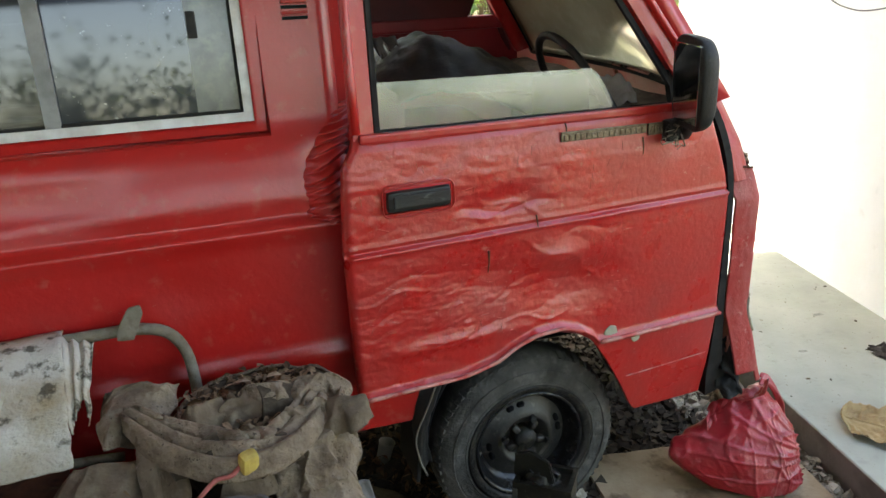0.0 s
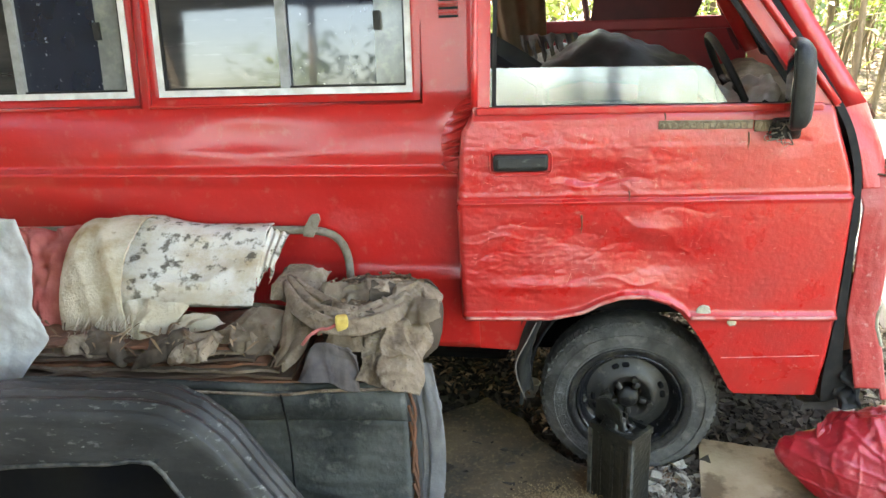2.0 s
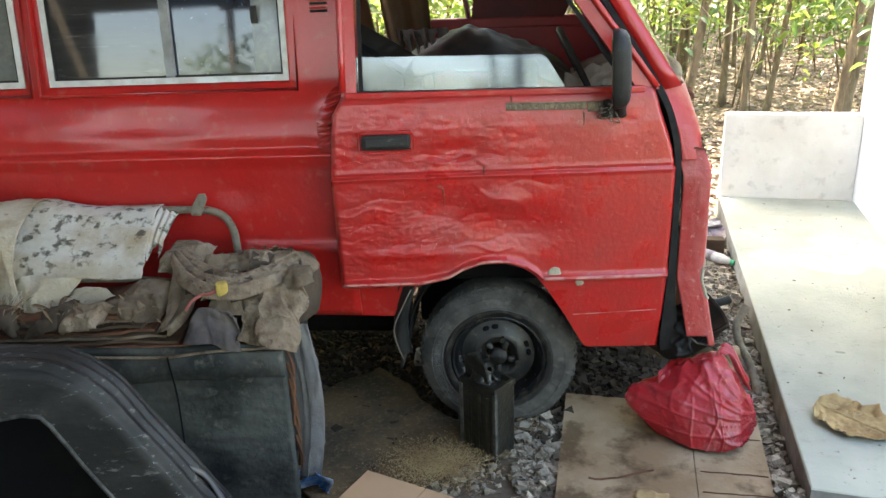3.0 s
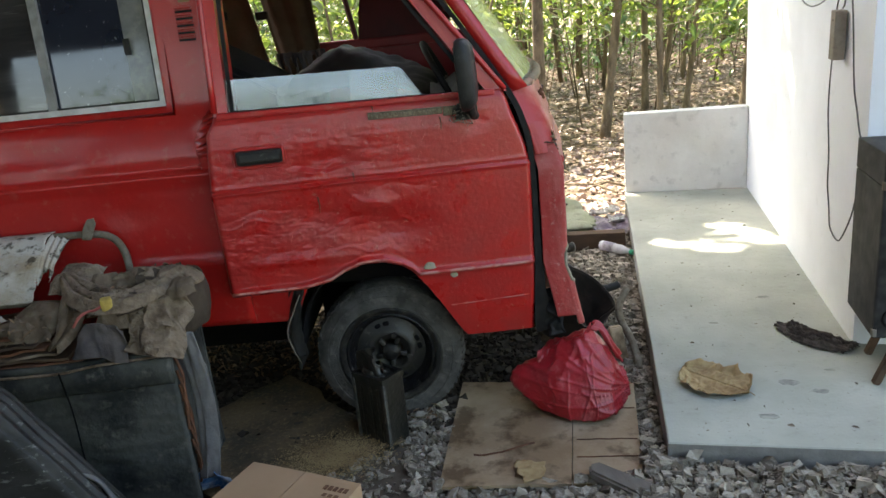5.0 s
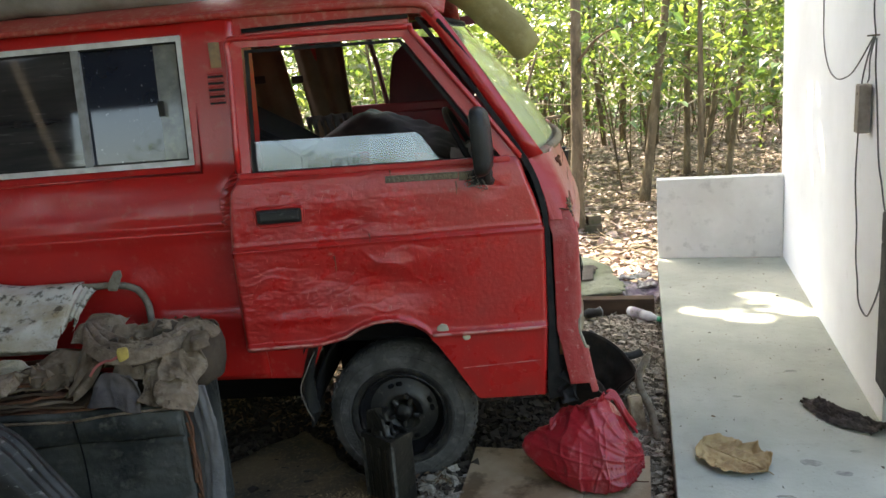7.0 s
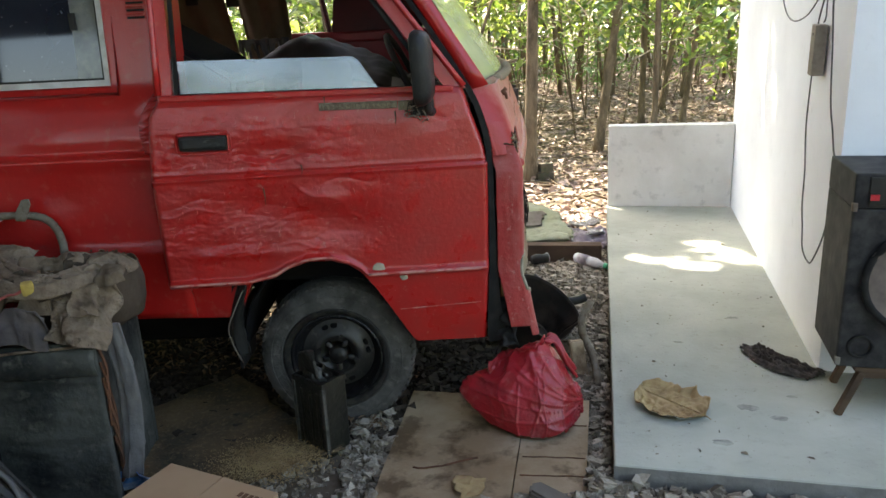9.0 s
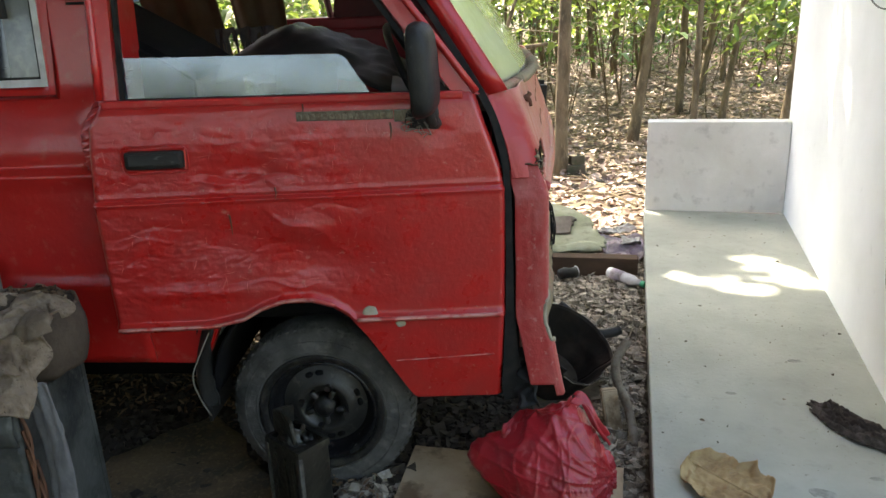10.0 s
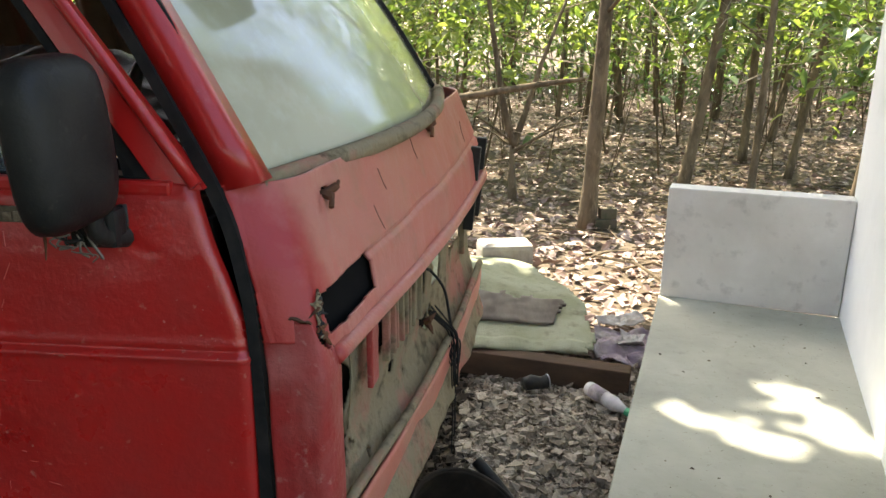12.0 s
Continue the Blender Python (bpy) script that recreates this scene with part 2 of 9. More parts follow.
M_BURLAP = mat("muddy_sacking", (0.145, 0.098, 0.053), 0.95, noise_to=(0.070, 0.055, 0.037), scale=4, lo=0.42, hi=0.62, second=(0.25, 0.18, 0.09), scale2=60, lo2=0.52, hi2=0.68, amount2=0.5, bump=0.6, bump_scale=90)
M_STONE = mat("broken_gravel", (0.125, 0.10, 0.072), 0.9, island=(0.46, 0.40, 0.31), noise_to=(0.10, 0.082, 0.062), scale=24, lo=0.48, hi=0.72, second=(0.56, 0.51, 0.43), scale2=55, lo2=0.52, hi2=0.70, amount2=0.5, bump=0.6, bump_scale=110)
# dirt and the van's shade together, both put into the stone colour
M_SHADEDIRT = mat("soiled_shaded_gravel", (0.022, 0.017, 0.012), 0.95, island=(0.085, 0.068, 0.050), noise_to=(0.04, 0.03, 0.022), scale=24, lo=0.45, hi=0.7)
M_GROUND = mat("dusty_earth", (0.095, 0.072, 0.05), 0.95, noise_to=(0.15, 0.122, 0.09), scale=1.6, lo=0.35, hi=0.7, second=(0.065, 0.048, 0.03), scale2=22, amount2=0.6, bump=0.5, bump_scale=30)
M_LITTER = mat("dry_leaf_litter", (0.12, 0.062, 0.046), 0.6, island=(0.56, 0.435, 0.37), noise_to=(0.16, 0.10, 0.065), scale=6, lo=0.45, hi=0.75)
M_DRYLEAF = mat("dry_tan_leaf", (0.42, 0.30, 0.15), 0.75, noise_to=(0.28, 0.18, 0.085), scale=14, second=(0.16, 0.09, 0.04), scale2=45, lo2=0.6, hi2=0.75, amount2=0.5, bump=0.3, bump_scale=60)
M_RAG = mat("black_rag", (0.060, 0.050, 0.043), 0.95, noise_to=(0.15, 0.128, 0.11), scale=22, lo=0.5, hi=0.7, bump=0.3, bump_scale=120)
M_LINER = mat("dirty_black_liner", (0.018, 0.014, 0.011), 0.7, spec=0.2, noise_to=(0.05, 0.036, 0.025), scale=9, lo=0.45, hi=0.7, bump=0.2, bump_scale=40)
# pale pink patches put sheen and light through the plastic into the colour
M_BAG = mat("red_plastic_bag", (0.40, 0.012, 0.020), 0.33, spec=0.55, noise_to=(0.25, 0.012, 0.016), scale=6, lo=0.4, hi=0.65, second=(0.55, 0.20, 0.19), scale2=22, lo2=0.56, hi2=0.74, amount2=0.4, bump=0.18, bump_scale=110, coat=0.15)
M_BATT = mat("oily_black_case", (0.010, 0.010, 0.008), 0.28, spec=0.45, noise_to=(0.03, 0.027, 0.02), scale=9, second=(0.11, 0.10, 0.065), scale2=30, lo2=0.60, hi2=0.72, amount2=0.5, bump=0.4, bump_scale=40)
M_EDGE = mat("scuffed_case_edge", (0.07, 0.066, 0.055), 0.6, noise_to=(0.02, 0.02, 0.018), scale=30, lo=0.45, hi=0.6, bump=0.3)
M_BOX = mat("grey_green_painted_box", (0.075, 0.077, 0.068), 0.75, noise_to=(0.020, 0.022, 0.021), scale=5, lo=0.42, hi=0.62, second=(0.19, 0.18, 0.15), scale2=20, lo2=0.56, hi2=0.74, amount2=0.5, bump=0.5, bump_scale=42)
M_RUST = mat("rusty_board_edge", (0.17, 0.075, 0.042), 0.9, noise_to=(0.065, 0.036, 0.024), scale=12, bump=0.4)
M_BROWNCLOTH = mat("brown_dusty_cloth", (0.175, 0.130, 0.092), 0.95, noise_to=(0.085, 0.058, 0.036), scale=7, second=(0.27, 0.215, 0.155), scale2=30, amount2=0.4, bump=0.3, bump_scale=140, fleck=((0.05, 0.033, 0.022), 70, 0.67, 0.6))
M_CUSHION = mat("grimy_cushion_cover", (0.085, 0.062, 0.044), 0.95, noise_to=(0.04, 0.028, 0.019), scale=6, second=(0.16, 0.125, 0.09), scale2=24, amount2=0.35, bump=0.35, bump_scale=120)
M_BEIGE = mat("pale_dusty_cloth", (0.245, 0.182, 0.128), 0.95, noise_to=(0.095, 0.064, 0.042), scale=10, lo=0.42, hi=0.64, second=(0.36, 0.295, 0.22), scale2=30, lo2=0.52, hi2=0.72, amount2=0.5, bump=1.0, bump_scale=70, fleck=((0.05, 0.033, 0.022), 60, 0.64, 0.75))
M_SACK = mat("dirty_white_sack", (0.56, 0.52, 0.45), 0.9, noise_to=(0.38, 0.29, 0.18), scale=6, lo=0.46, hi=0.66, second=(0.05, 0.04, 0.027), scale2=26, lo2=0.54, hi2=0.63, amount2=0.85, bump=0.6, bump_scale=120, fade=(2, 0.70, 0.77, (0.40, 0.33, 0.235)))
M_TANSACK = mat("yellowed_sack", (0.50, 0.435, 0.33), 0.9, noise_to=(0.30, 0.215, 0.115), scale=9, lo=0.42, hi=0.66, second=(0.13, 0.085, 0.045), scale2=34, lo2=0.60, hi2=0.72, amount2=0.6, bump=0.5, bump_scale=120)
M_REDCLOTH = mat("red_cloth", (0.45, 0.14, 0.12), 0.9, noise_to=(0.32, 0.07, 0.06), scale=10, bump=0.3, bump_scale=120)
M_RUSTPIPE = mat("rusty_grey_pipe", (0.17, 0.14, 0.10), 0.75, metal=0.2, noise_to=(0.24, 0.21, 0.165), scale=14, second=(0.09, 0.055, 0.03), scale2=50, amount2=0.6, bump=0.3, bump_scale=90)
M_STEEL = mat("dull_grey_tube", (0.22, 0.20, 0.17), 0.55, metal=0.5, noise_to=(0.14, 0.10, 0.07), scale=20)
M_CARTON = mat("brown_cardboard", (0.44, 0.29, 0.17), 0.85, noise_to=(0.39, 0.25, 0.145), scale=4, bump=0.08, bump_scale=60)
M_HAT = mat("dark_grey_cloth", (0.058, 0.050, 0.050), 0.9, noise_to=(0.11, 0.092, 0.082), scale=9, bump=0.3, bump_scale=140)
M_STRAP = mat("grey_blue_cloth", (0.125, 0.12, 0.118), 0.9, noise_to=(0.19, 0.18, 0.17), scale=9, bump=0.3, bump_scale=140)
M_BLUE = mat("blue_plastic_film", (0.05, 0.16, 0.36), 0.3, noise_to=(0.3, 0.38, 0.46), scale=18, lo=0.45, hi=0.6)
M_FENDER = mat("scuffed_black_plastic", (0.020, 0.0195, 0.018), 0.5, spec=0.3, noise_to=(0.046, 0.044, 0.040), scale=7, lo=0.42, hi=0.66, second=(0.24, 0.235, 0.215), scale2=60, lo2=0.60, hi2=0.70, amount2=0.5, bump=0.3, bump_scale=60, stretch=(0.4, 1, 1), fleck=((0.30, 0.29, 0.27), 120, 0.68, 0.6))
M_SCRAP = mat("curled_pale_scraps", (0.16, 0.085, 0.042), 0.85, island=(0.40, 0.30, 0.20), noise_to=(0.16, 0.09, 0.05), scale=40, lo=0.5, hi=0.7)
M_DEBRIS = mat("dead_leaf_debris", (0.075, 0.042, 0.022), 0.9, island=(0.30, 0.20, 0.12))
M_FOAM = mat("yellowed_foam_roll", (0.30, 0.25, 0.10), 0.85, noise_to=(0.22, 0.18, 0.075), scale=7, second=(0.42, 0.38, 0.2), scale2=24, amount2=0.3, bump=0.25, bump_scale=60)
M_TARP = mat("grey_tarpaulin", (0.33, 0.33, 0.30), 0.7, noise_to=(0.20, 0.20, 0.175), scale=6, bump=0.25, bump_scale=60)
M_BARK = mat("grey_brown_bark", (0.175, 0.135, 0.088), 0.95, noise_to=(0.085, 0.066, 0.044), scale=9, lo=0.42, hi=0.62, second=(0.34, 0.28, 0.19), scale2=26, lo2=0.56, hi2=0.72, amount2=0.5, bump=0.7, bump_scale=45, stretch=(1, 1, 0.35))
M_TWIG = mat("pale_dry_twig", (0.26, 0.20, 0.14), 0.9, island=(0.50, 0.44, 0.35))
M_CHIP = mat("dark_leaf_scraps", (0.05, 0.04, 0.03), 0.9, island=(0.22, 0.18, 0.13))
M_LEAF = leaf_mat("fresh_green_leaf", (0.028, 0.065, 0.020), (0.12, 0.185, 0.075), 0.45)
M_LEAF2 = leaf_mat("yellow_green_leaf", (0.05, 0.09, 0.025), (0.21, 0.26, 0.085), 0.5)
M_CANOPY = leaf_mat("canopy_leaf", (0.05, 0.10, 0.025), (0.14, 0.2, 0.04), 0.35)
M_WOOD = mat("dark_weathered_timber", (0.11, 0.07, 0.045), 0.85, noise_to=(0.06, 0.04, 0.027), scale=8, bump=0.3, bump_scale=40, stretch=(0.3, 1, 1))
M_GREYWOOD = mat("grey_weathered_plank", (0.20, 0.175, 0.145), 0.9, noise_to=(0.13, 0.11, 0.09), scale=10, bump=0.3, stretch=(1, 0.3, 1))
M_MAT = mat("soiled_green_mat", (0.27, 0.285, 0.185), 0.95, noise_to=(0.35, 0.36, 0.26), scale=5, lo=0.4, hi=0.66, second=(0.12, 0.105, 0.07), scale2=16, lo2=0.55, hi2=0.75, amount2=0.6, bump=0.5, bump_scale=120)
M_SPEAKER = mat("black_speaker_vinyl", (0.016, 0.015, 0.016), 0.6, spec=0.25, noise_to=(0.05, 0.048, 0.045), scale=16, bump=0.2, bump_scale=180)
M_CONE = mat("speaker_cone", (0.16, 0.12, 0.10), 0.6, noise_to=(0.08, 0.06, 0.05), scale=10)
M_CHROME = mat("bright_corner_metal", (0.5, 0.5, 0.48), 0.3, metal=0.9)
M_CABLE = mat("grey_cable", (0.10, 0.10, 0.10), 0.6)
M_PET = mat("clear_dusty_bottle", (0.62, 0.60, 0.58), 0.25, noise_to=(0.48, 0.45, 0.44), scale=30)
M_GREENCAP = mat("green_cap", (0.03, 0.34, 0.16), 0.4)
M_LILAC = mat("faded_lilac_cloth", (0.30, 0.24, 0.30), 0.9, noise_to=(0.42, 0.38, 0.36), scale=12, second=(0.1, 0.08, 0.07), scale2=30, amount2=0.5, bump=0.4, bump_scale=60)
M_DULLGREEN = mat("faded_green_paint", (0.10, 0.15, 0.07), 0.7, noise_to=(0.17, 0.16, 0.09), scale=3, bump=0.2)
M_DULLYELLOW = mat("faded_yellow_paint", (0.55, 0.50, 0.33), 0.6, noise_to=(0.42, 0.36, 0.22), scale=3, bump=0.2)
M_WHITECLOTH = mat("soiled_white_cloth", (0.45, 0.44, 0.42), 0.9, noise_to=(0.33, 0.305, 0.28), scale=12, bump=0.3)
M_GREYSTONE = mat("pale_stone", (0.42, 0.40, 0.35), 0.9, noise_to=(0.3, 0.28, 0.24), scale=9, bump=0.4)
M_BRICKSTONE = mat("mossy_brick", (0.12, 0.10, 0.075), 0.95, noise_to=(0.07, 0.075, 0.045), scale=12, bump=0.4)
M_ROOF = mat("dull_zinc_sheet", (0.28, 0.28, 0.27), 0.6, metal=0.3, noise_to=(0.2, 0.17, 0.14), scale=2)
M_YARD = mat("unseen_yard_wall", (0.16, 0.14, 0.115), 0.9, noise_to=(0.10, 0.088, 0.072), scale=2.5, bump=0.2, bump_scale=30)
M_INK = mat("dark_print", (0.14, 0.07, 0.04), 0.8, noise_to=(0.2, 0.11, 0.06), scale=60)
M_SPONGE = mat("yellow_sponge", (0.55, 0.40, 0.10), 0.9, noise_to=(0.4, 0.28, 0.08), scale=30)
M_OUTLET = mat("worn_wooden_socket_board", (0.34, 0.29, 0.23), 0.75, noise_to=(0.24, 0.2, 0.155), scale=20)
M_REDLED = mat("red_dial", (0.5, 0.02, 0.03), 0.4)


# ---------- mesh helpers ----------
def finish(ob, material, smooth):
    ob.data.materials.append(material)
    if smooth:
        ob.data.polygons.foreach_set("use_smooth", [True] * len(ob.data.polygons))
    return ob


def part(name, bm, material, parent=None, label="", smooth=False, m=None):
    """Links a bmesh as one mesh object under a thing or a part."""
    me = bpy.data.meshes.new(name)
    bmesh.ops.recalc_face_normals(bm, faces=bm.faces)
    bm.to_mesh(me)
    bm.free()
    ob = finish(new(name, me), material, smooth)
    if parent:
        ob.parent = parent
    if m is not None:
        ob.matrix_basis = m
    if label:
        ob["label"] = label
    return ob


def raw(name, verts, faces, material, parent=None, label="", smooth=False):
    """A mesh from computed arrays."""
    me = bpy.data.meshes.new(name)
    me.from_pydata([tuple(v) for v in verts], [], [tuple(f) for f in faces])
    me.update()
    ob = finish(new(name, me), material, smooth)
    if parent:
        ob.parent = parent
    if label:
        ob["label"] = label
    return ob


def thing(name, m, label, category, group="", kind=""):
    e = new(name)
    e.empty_display_size = 0.1
    e.matrix_basis = m
    return tagged(e, label, category, group, kind)


def add_box(bm, c, s, bevel=0.0, rz=0.0, rx=0.0, ry=0.0):
    r = bmesh.ops.create_cube(bm, size=1.0, matrix=pose(*c, rx, ry, rz) @ Matrix.Diagonal((*s, 1)))
    if bevel:
        es = list({e for v in r["verts"] for e in v.link_edges})
        bmesh.ops.bevel(bm, geom=es, offset=bevel, segments=2, profile=0.6, affect="EDGES")
    return bm


def box_bm(c, s, bevel=0.0, rz=0.0, rx=0.0, ry=0.0):
    return add_box(bmesh.new(), c, s, bevel, rz, rx, ry)


def add_tube(bm, pts, radii, n=10, caps=True):
    """A round tube along points; radii: one number or one for each point."""
    pts = [Vector(p) for p in pts]
    if not hasattr(radii, "__len__"):
        radii = [radii] * len(pts)
    rings, ref = [], Vector((0.31, 0.17, 0.93))
    for i, p in enumerate(pts):
        d = (pts[min(i + 1, len(pts) - 1)] - pts[max(i - 1, 0)]).normalized()
        if abs(d.dot(ref)) > 0.95:
            ref = Vector((0.9, 0.3, 0.1))
        a = d.cross(ref).normalized()
        b = d.cross(a)
        rings.append([bm.verts.new(p + float(radii[i]) * (math.cos(2 * math.pi * k / n) * a + math.sin(2 * math.pi * k / n) * b)) for k in range(n)])
    for r0, r1 in zip(rings, rings[1:]):
        for k in range(n):
            bm.faces.new((r0[k], r0[(k + 1) % n], r1[(k + 1) % n], r1[k]))
    if caps:
        bm.faces.new(rings[0][::-1])
        bm.faces.new(rings[-1])
    return bm


def smooth_path(pts, n=6):
    """Points on a curve through the given ones."""
    p = [Vector(q) for q in pts]
    p = [2 * p[0] - p[1]] + p + [2 * p[-1] - p[-2]]
    out = []
    for i in range(1, len(p) - 2):
        for k in range(n):
            t = k / n
            out.append(0.5 * (2 * p[i] + (p[i + 1] - p[i - 1]) * t + (2 * p[i - 1] - 5 * p[i] + 4 * p[i + 1] - p[i + 2]) * t * t + (3 * p[i] - p[i - 1] - 3 * p[i + 1] + p[i + 2]) * t ** 3))
    return out + [p[-2]]


def thicken(bm, t):
    """Gives an open sheet a back and edges, t behind its front."""
    bm.normal_update()
    back = {v: bm.verts.new(v.co - v.normal * t) for v in list(bm.verts)}
    faces = list(bm.faces)
    rim = [(e, e.link_loops[0]) for e in bm.edges if len(e.link_faces) == 1]
    rim = [(l.vert, l.link_loop_next.vert) for _, l in rim]
    for f in faces:
        bm.faces.new([back[v] for v in reversed(f.verts)])
    for a, b in rim:
        bm.faces.new((b, a, back[a], back[b]))


def sheet_bm(f, nu, nv, thick=0.004, skip=None):
    """A thin solid sheet: f(u, v) gives its points, u and v from 0 to 1; skip(u, v) leaves cells open."""
    bm = bmesh.new()
    g = [[bm.verts.new(f(i / nu, j / nv)) for j in range(nv + 1)] for i in range(nu + 1)]
    for i in range(nu):
        for j in range(nv):
            if not (skip and skip((i + 0.5) / nu, (j + 0.5) / nv)):
                bm.faces.new((g[i][j], g[i + 1][j], g[i + 1][j + 1], g[i][j + 1]))
    for v in [v for v in bm.verts if not v.link_faces]:
        bm.verts.remove(v)
    bmesh.ops.recalc_face_normals(bm, faces=bm.faces)
    if thick:
        thicken(bm, thick)
    return bm


def prism_bm(pts, lift, bevel=0.0):
    """A polygon given by 3D points, thickened along lift."""
    bm = bmesh.new()
    f = bm.faces.new([bm.verts.new(p) for p in pts])
    r = bmesh.ops.extrude_face_region(bm, geom=[f])
    bmesh.ops.translate(bm, vec=lift, verts=[g for g in r["geom"] if isinstance(g, bmesh.types.BMVert)])
    bmesh.ops.recalc_face_normals(bm, faces=bm.faces)
    if bevel:
        bmesh.ops.bevel(bm, geom=bm.edges[:], offset=bevel, segments=2, affect="EDGES")
    return bm


def ring_bm(outer, inner, lift):
    """A frame between two loops of equal count, thickened along lift."""
    bm = bmesh.new()
    n = len(outer)
    lift = Vector(lift)
    o0, i0 = [bm.verts.new(p) for p in outer], [bm.verts.new(p) for p in inner]
    o1, i1 = [bm.verts.new(Vector(p) + lift) for p in outer], [bm.verts.new(Vector(p) + lift) for p in inner]
    for k in range(n):
        j = (k + 1) % n
        for q in ((o0[k], o0[j], i0[j], i0[k]), (o1[k], i1[k], i1[j], o1[j]), (o0[k], o1[k], o1[j], o0[j]), (i0[k], i0[j], i1[j], i1[k])):
            bm.faces.new(q)
    return bm


def nz(x, y, z, s=1.0):
    return noise.noise(Vector((x * s, y * s, z * s)))


def drape_bm(p00, p10, p11, p01, amp, freq, seed, nu=26, nv=20, thick=0.004, sag=0.0):
    """Crumpled cloth between four corners."""
    a, b, c, d = (Vector(p) for p in (p00, p10, p11, p01))
    nrm = (b - a).cross(d - a).normalized()

    def f(u, v):
        p = (a * (1 - u) + b * u) * (1 - v) + (d * (1 - u) + c * u) * v
        q = p * freq + Vector((seed * 3.1, seed * 1.7, seed * 0.9))
        w = noise.noise(q) + 0.5 * abs(noise.noise(q * 2.1)) + 0.3 * noise.noise(q * 4.3)
        edge = 0.04 * noise.noise(q * 1.5 + Vector((9, 1, 4)))
        return p + nrm * (amp * w) + Vector((edge, edge * 0.6, 0)) * (1 if amp > 0.004 else 0.3) - Vector((0, 0, sag * 4 * u * (1 - u)))
    return sheet_bm(f, nu, nv, thick)


def crumple_bm(corners, amp, freq, seed, nu=44, nv=34, thick=0.004, along=1.0):
    """Cloth between four corners, with sharp folds that mostly run one way and a slightly ragged outline."""
    a, b, c, d = (Vector(p) for p in corners)
    nrm = (b - a).cross(d - a).normalized()
    off = Vector((seed * 3.1, seed * 1.7, seed * 0.9))
    turn = seed * 1.3
    e1, e2 = (b - a).normalized(), nrm.cross((b - a).normalized())
    fx, fy = e1 * math.cos(turn) + e2 * math.sin(turn), e2 * math.cos(turn) - e1 * math.sin(turn)

    def f(u, v):
        p = (a * (1 - u) + b * u) * (1 - v) + (d * (1 - u) + c * u) * v
        g = p - a
        warp = 0.03 * noise.noise(p * freq * 0.8 + off)
        q = Vector(((g.dot(fx)) * 0.30, g.dot(fy) + warp, 0.0)) * freq * along
        w = noise.noise(q * 0.8 + off) + 1.2 * (0.45 - abs(noise.noise(q * 1.4 + off))) ** 1.0 + 0.6 * (0.4 - abs(noise.noise(q * 3.1 + off * 2))) + 0.20 * noise.noise(p * freq * 3 + off)
        droop = 0.035 * max(0.0, max(abs(u - 0.5), abs(v - 0.5)) * 2 - 0.6) ** 1.5 / 0.25
        k = p * freq
        r = Vector((noise.noise(k * 1.3 + Vector((9, 1, 4))), noise.noise(k * 1.3 + Vector((2, 7, 5))), 0.5 * noise.noise(k * 1.1 + Vector((4, 4, 1))))) * 0.022
        return p + nrm * (1.35 * amp * w) + r - Vector((0, 0, min(0.03, droop)))
    return sheet_bm(f, nu, nv, thick)


def pleat_bm(pts, widths, folds, depth, seed, nu=60, nv=60, thick=0.0035):
    """A rag laid along points, gathered into folds that lean over one another, with ragged ends."""
    p = smooth_path(pts, 10)
    m = len(p) - 1

    def f(u, v):
        k = u * m
        i = min(int(k), m - 1)
        c = p[i].lerp(p[i + 1], k - i)
        d = (p[min(i + 2, m)] - p[max(i - 1, 0)]).normalized()
        side = d.cross(Vector((0, -0.35, 1))).normalized()
        up = side.cross(d)
        w = float(np.interp(u, np.linspace(0, 1, len(widths)), widths)) * (1 + 0.10 * nz(u * 4, v, seed, 1.3))
        ph = 2 * math.pi * folds * v + 1.8 * nz(u * 2.2, v * 1.5, seed + 4, 1.2) + seed
        live = 0.55 + 0.6 * nz(u * 3, v * 2, seed + 8, 1.1)
        over = 0.55 * w / folds * 0.5 * live
        h = depth * live * (0.5 + 0.5 * math.cos(ph + 0.9)) ** 1.4 + 0.25 * depth * (0.3 - abs(nz(u * 7, v * 9, seed + 2, 1.4)))
        edge = -0.7 * depth * (abs(2 * v - 1) ** 4)
        end = d * (0.03 * (nz(v * 5, seed, 1, 1.6)) * (1 if u > 0.9 or u < 0.1 else 0))
        return c + side * (w * (v - 0.5) + over * math.sin(ph)) + up * (h + edge) + end
    return sheet_bm(f, nu, nv, thick)


def leaf_arrays(centres, dirs, sizes, rng, droop=0.25, wide=0.42):
    """Folded leaf blades: six points and four faces each."""
    n = len(centres)
    d = dirs / np.linalg.norm(dirs, axis=1, keepdims=True)
    up = rng.normal(size=(n, 3)) * 0.5 + np.array([0, 0, 1.0])
    side = np.cross(d, up)
    side /= np.linalg.norm(side, axis=1, keepdims=True) + 1e-9
    nrm = np.cross(side, d)
    s = sizes[:, None]
    w = s * wide * (0.8 + 0.4 * rng.random((n, 1)))
    down = np.array([0, 0, -1.0]) * s * droop
    v = np.stack([centres, centres + d * s * 0.35 + side * w * 0.5 + nrm * w * 0.15, centres + d * s * 0.45, centres + d * s * 0.35 - side * w * 0.5 + nrm * w * 0.15,
                  centres + d * s * 0.75 + side * w * 0.36 + nrm * w * 0.1 + down * 0.5, centres + d * s * 0.75 - side * w * 0.36 + nrm * w * 0.1 + down * 0.5, centres + d * s + down], 1)
    base = np.arange(n)[:, None] * 7
    tri = [(0, 1, 2), (0, 2, 3), (1, 4, 2), (2, 5, 3), (2, 4, 6), (2, 6, 5)]
    faces = np.concatenate([base + np.array(t) for t in tri])
    return v.reshape(-1, 3), faces


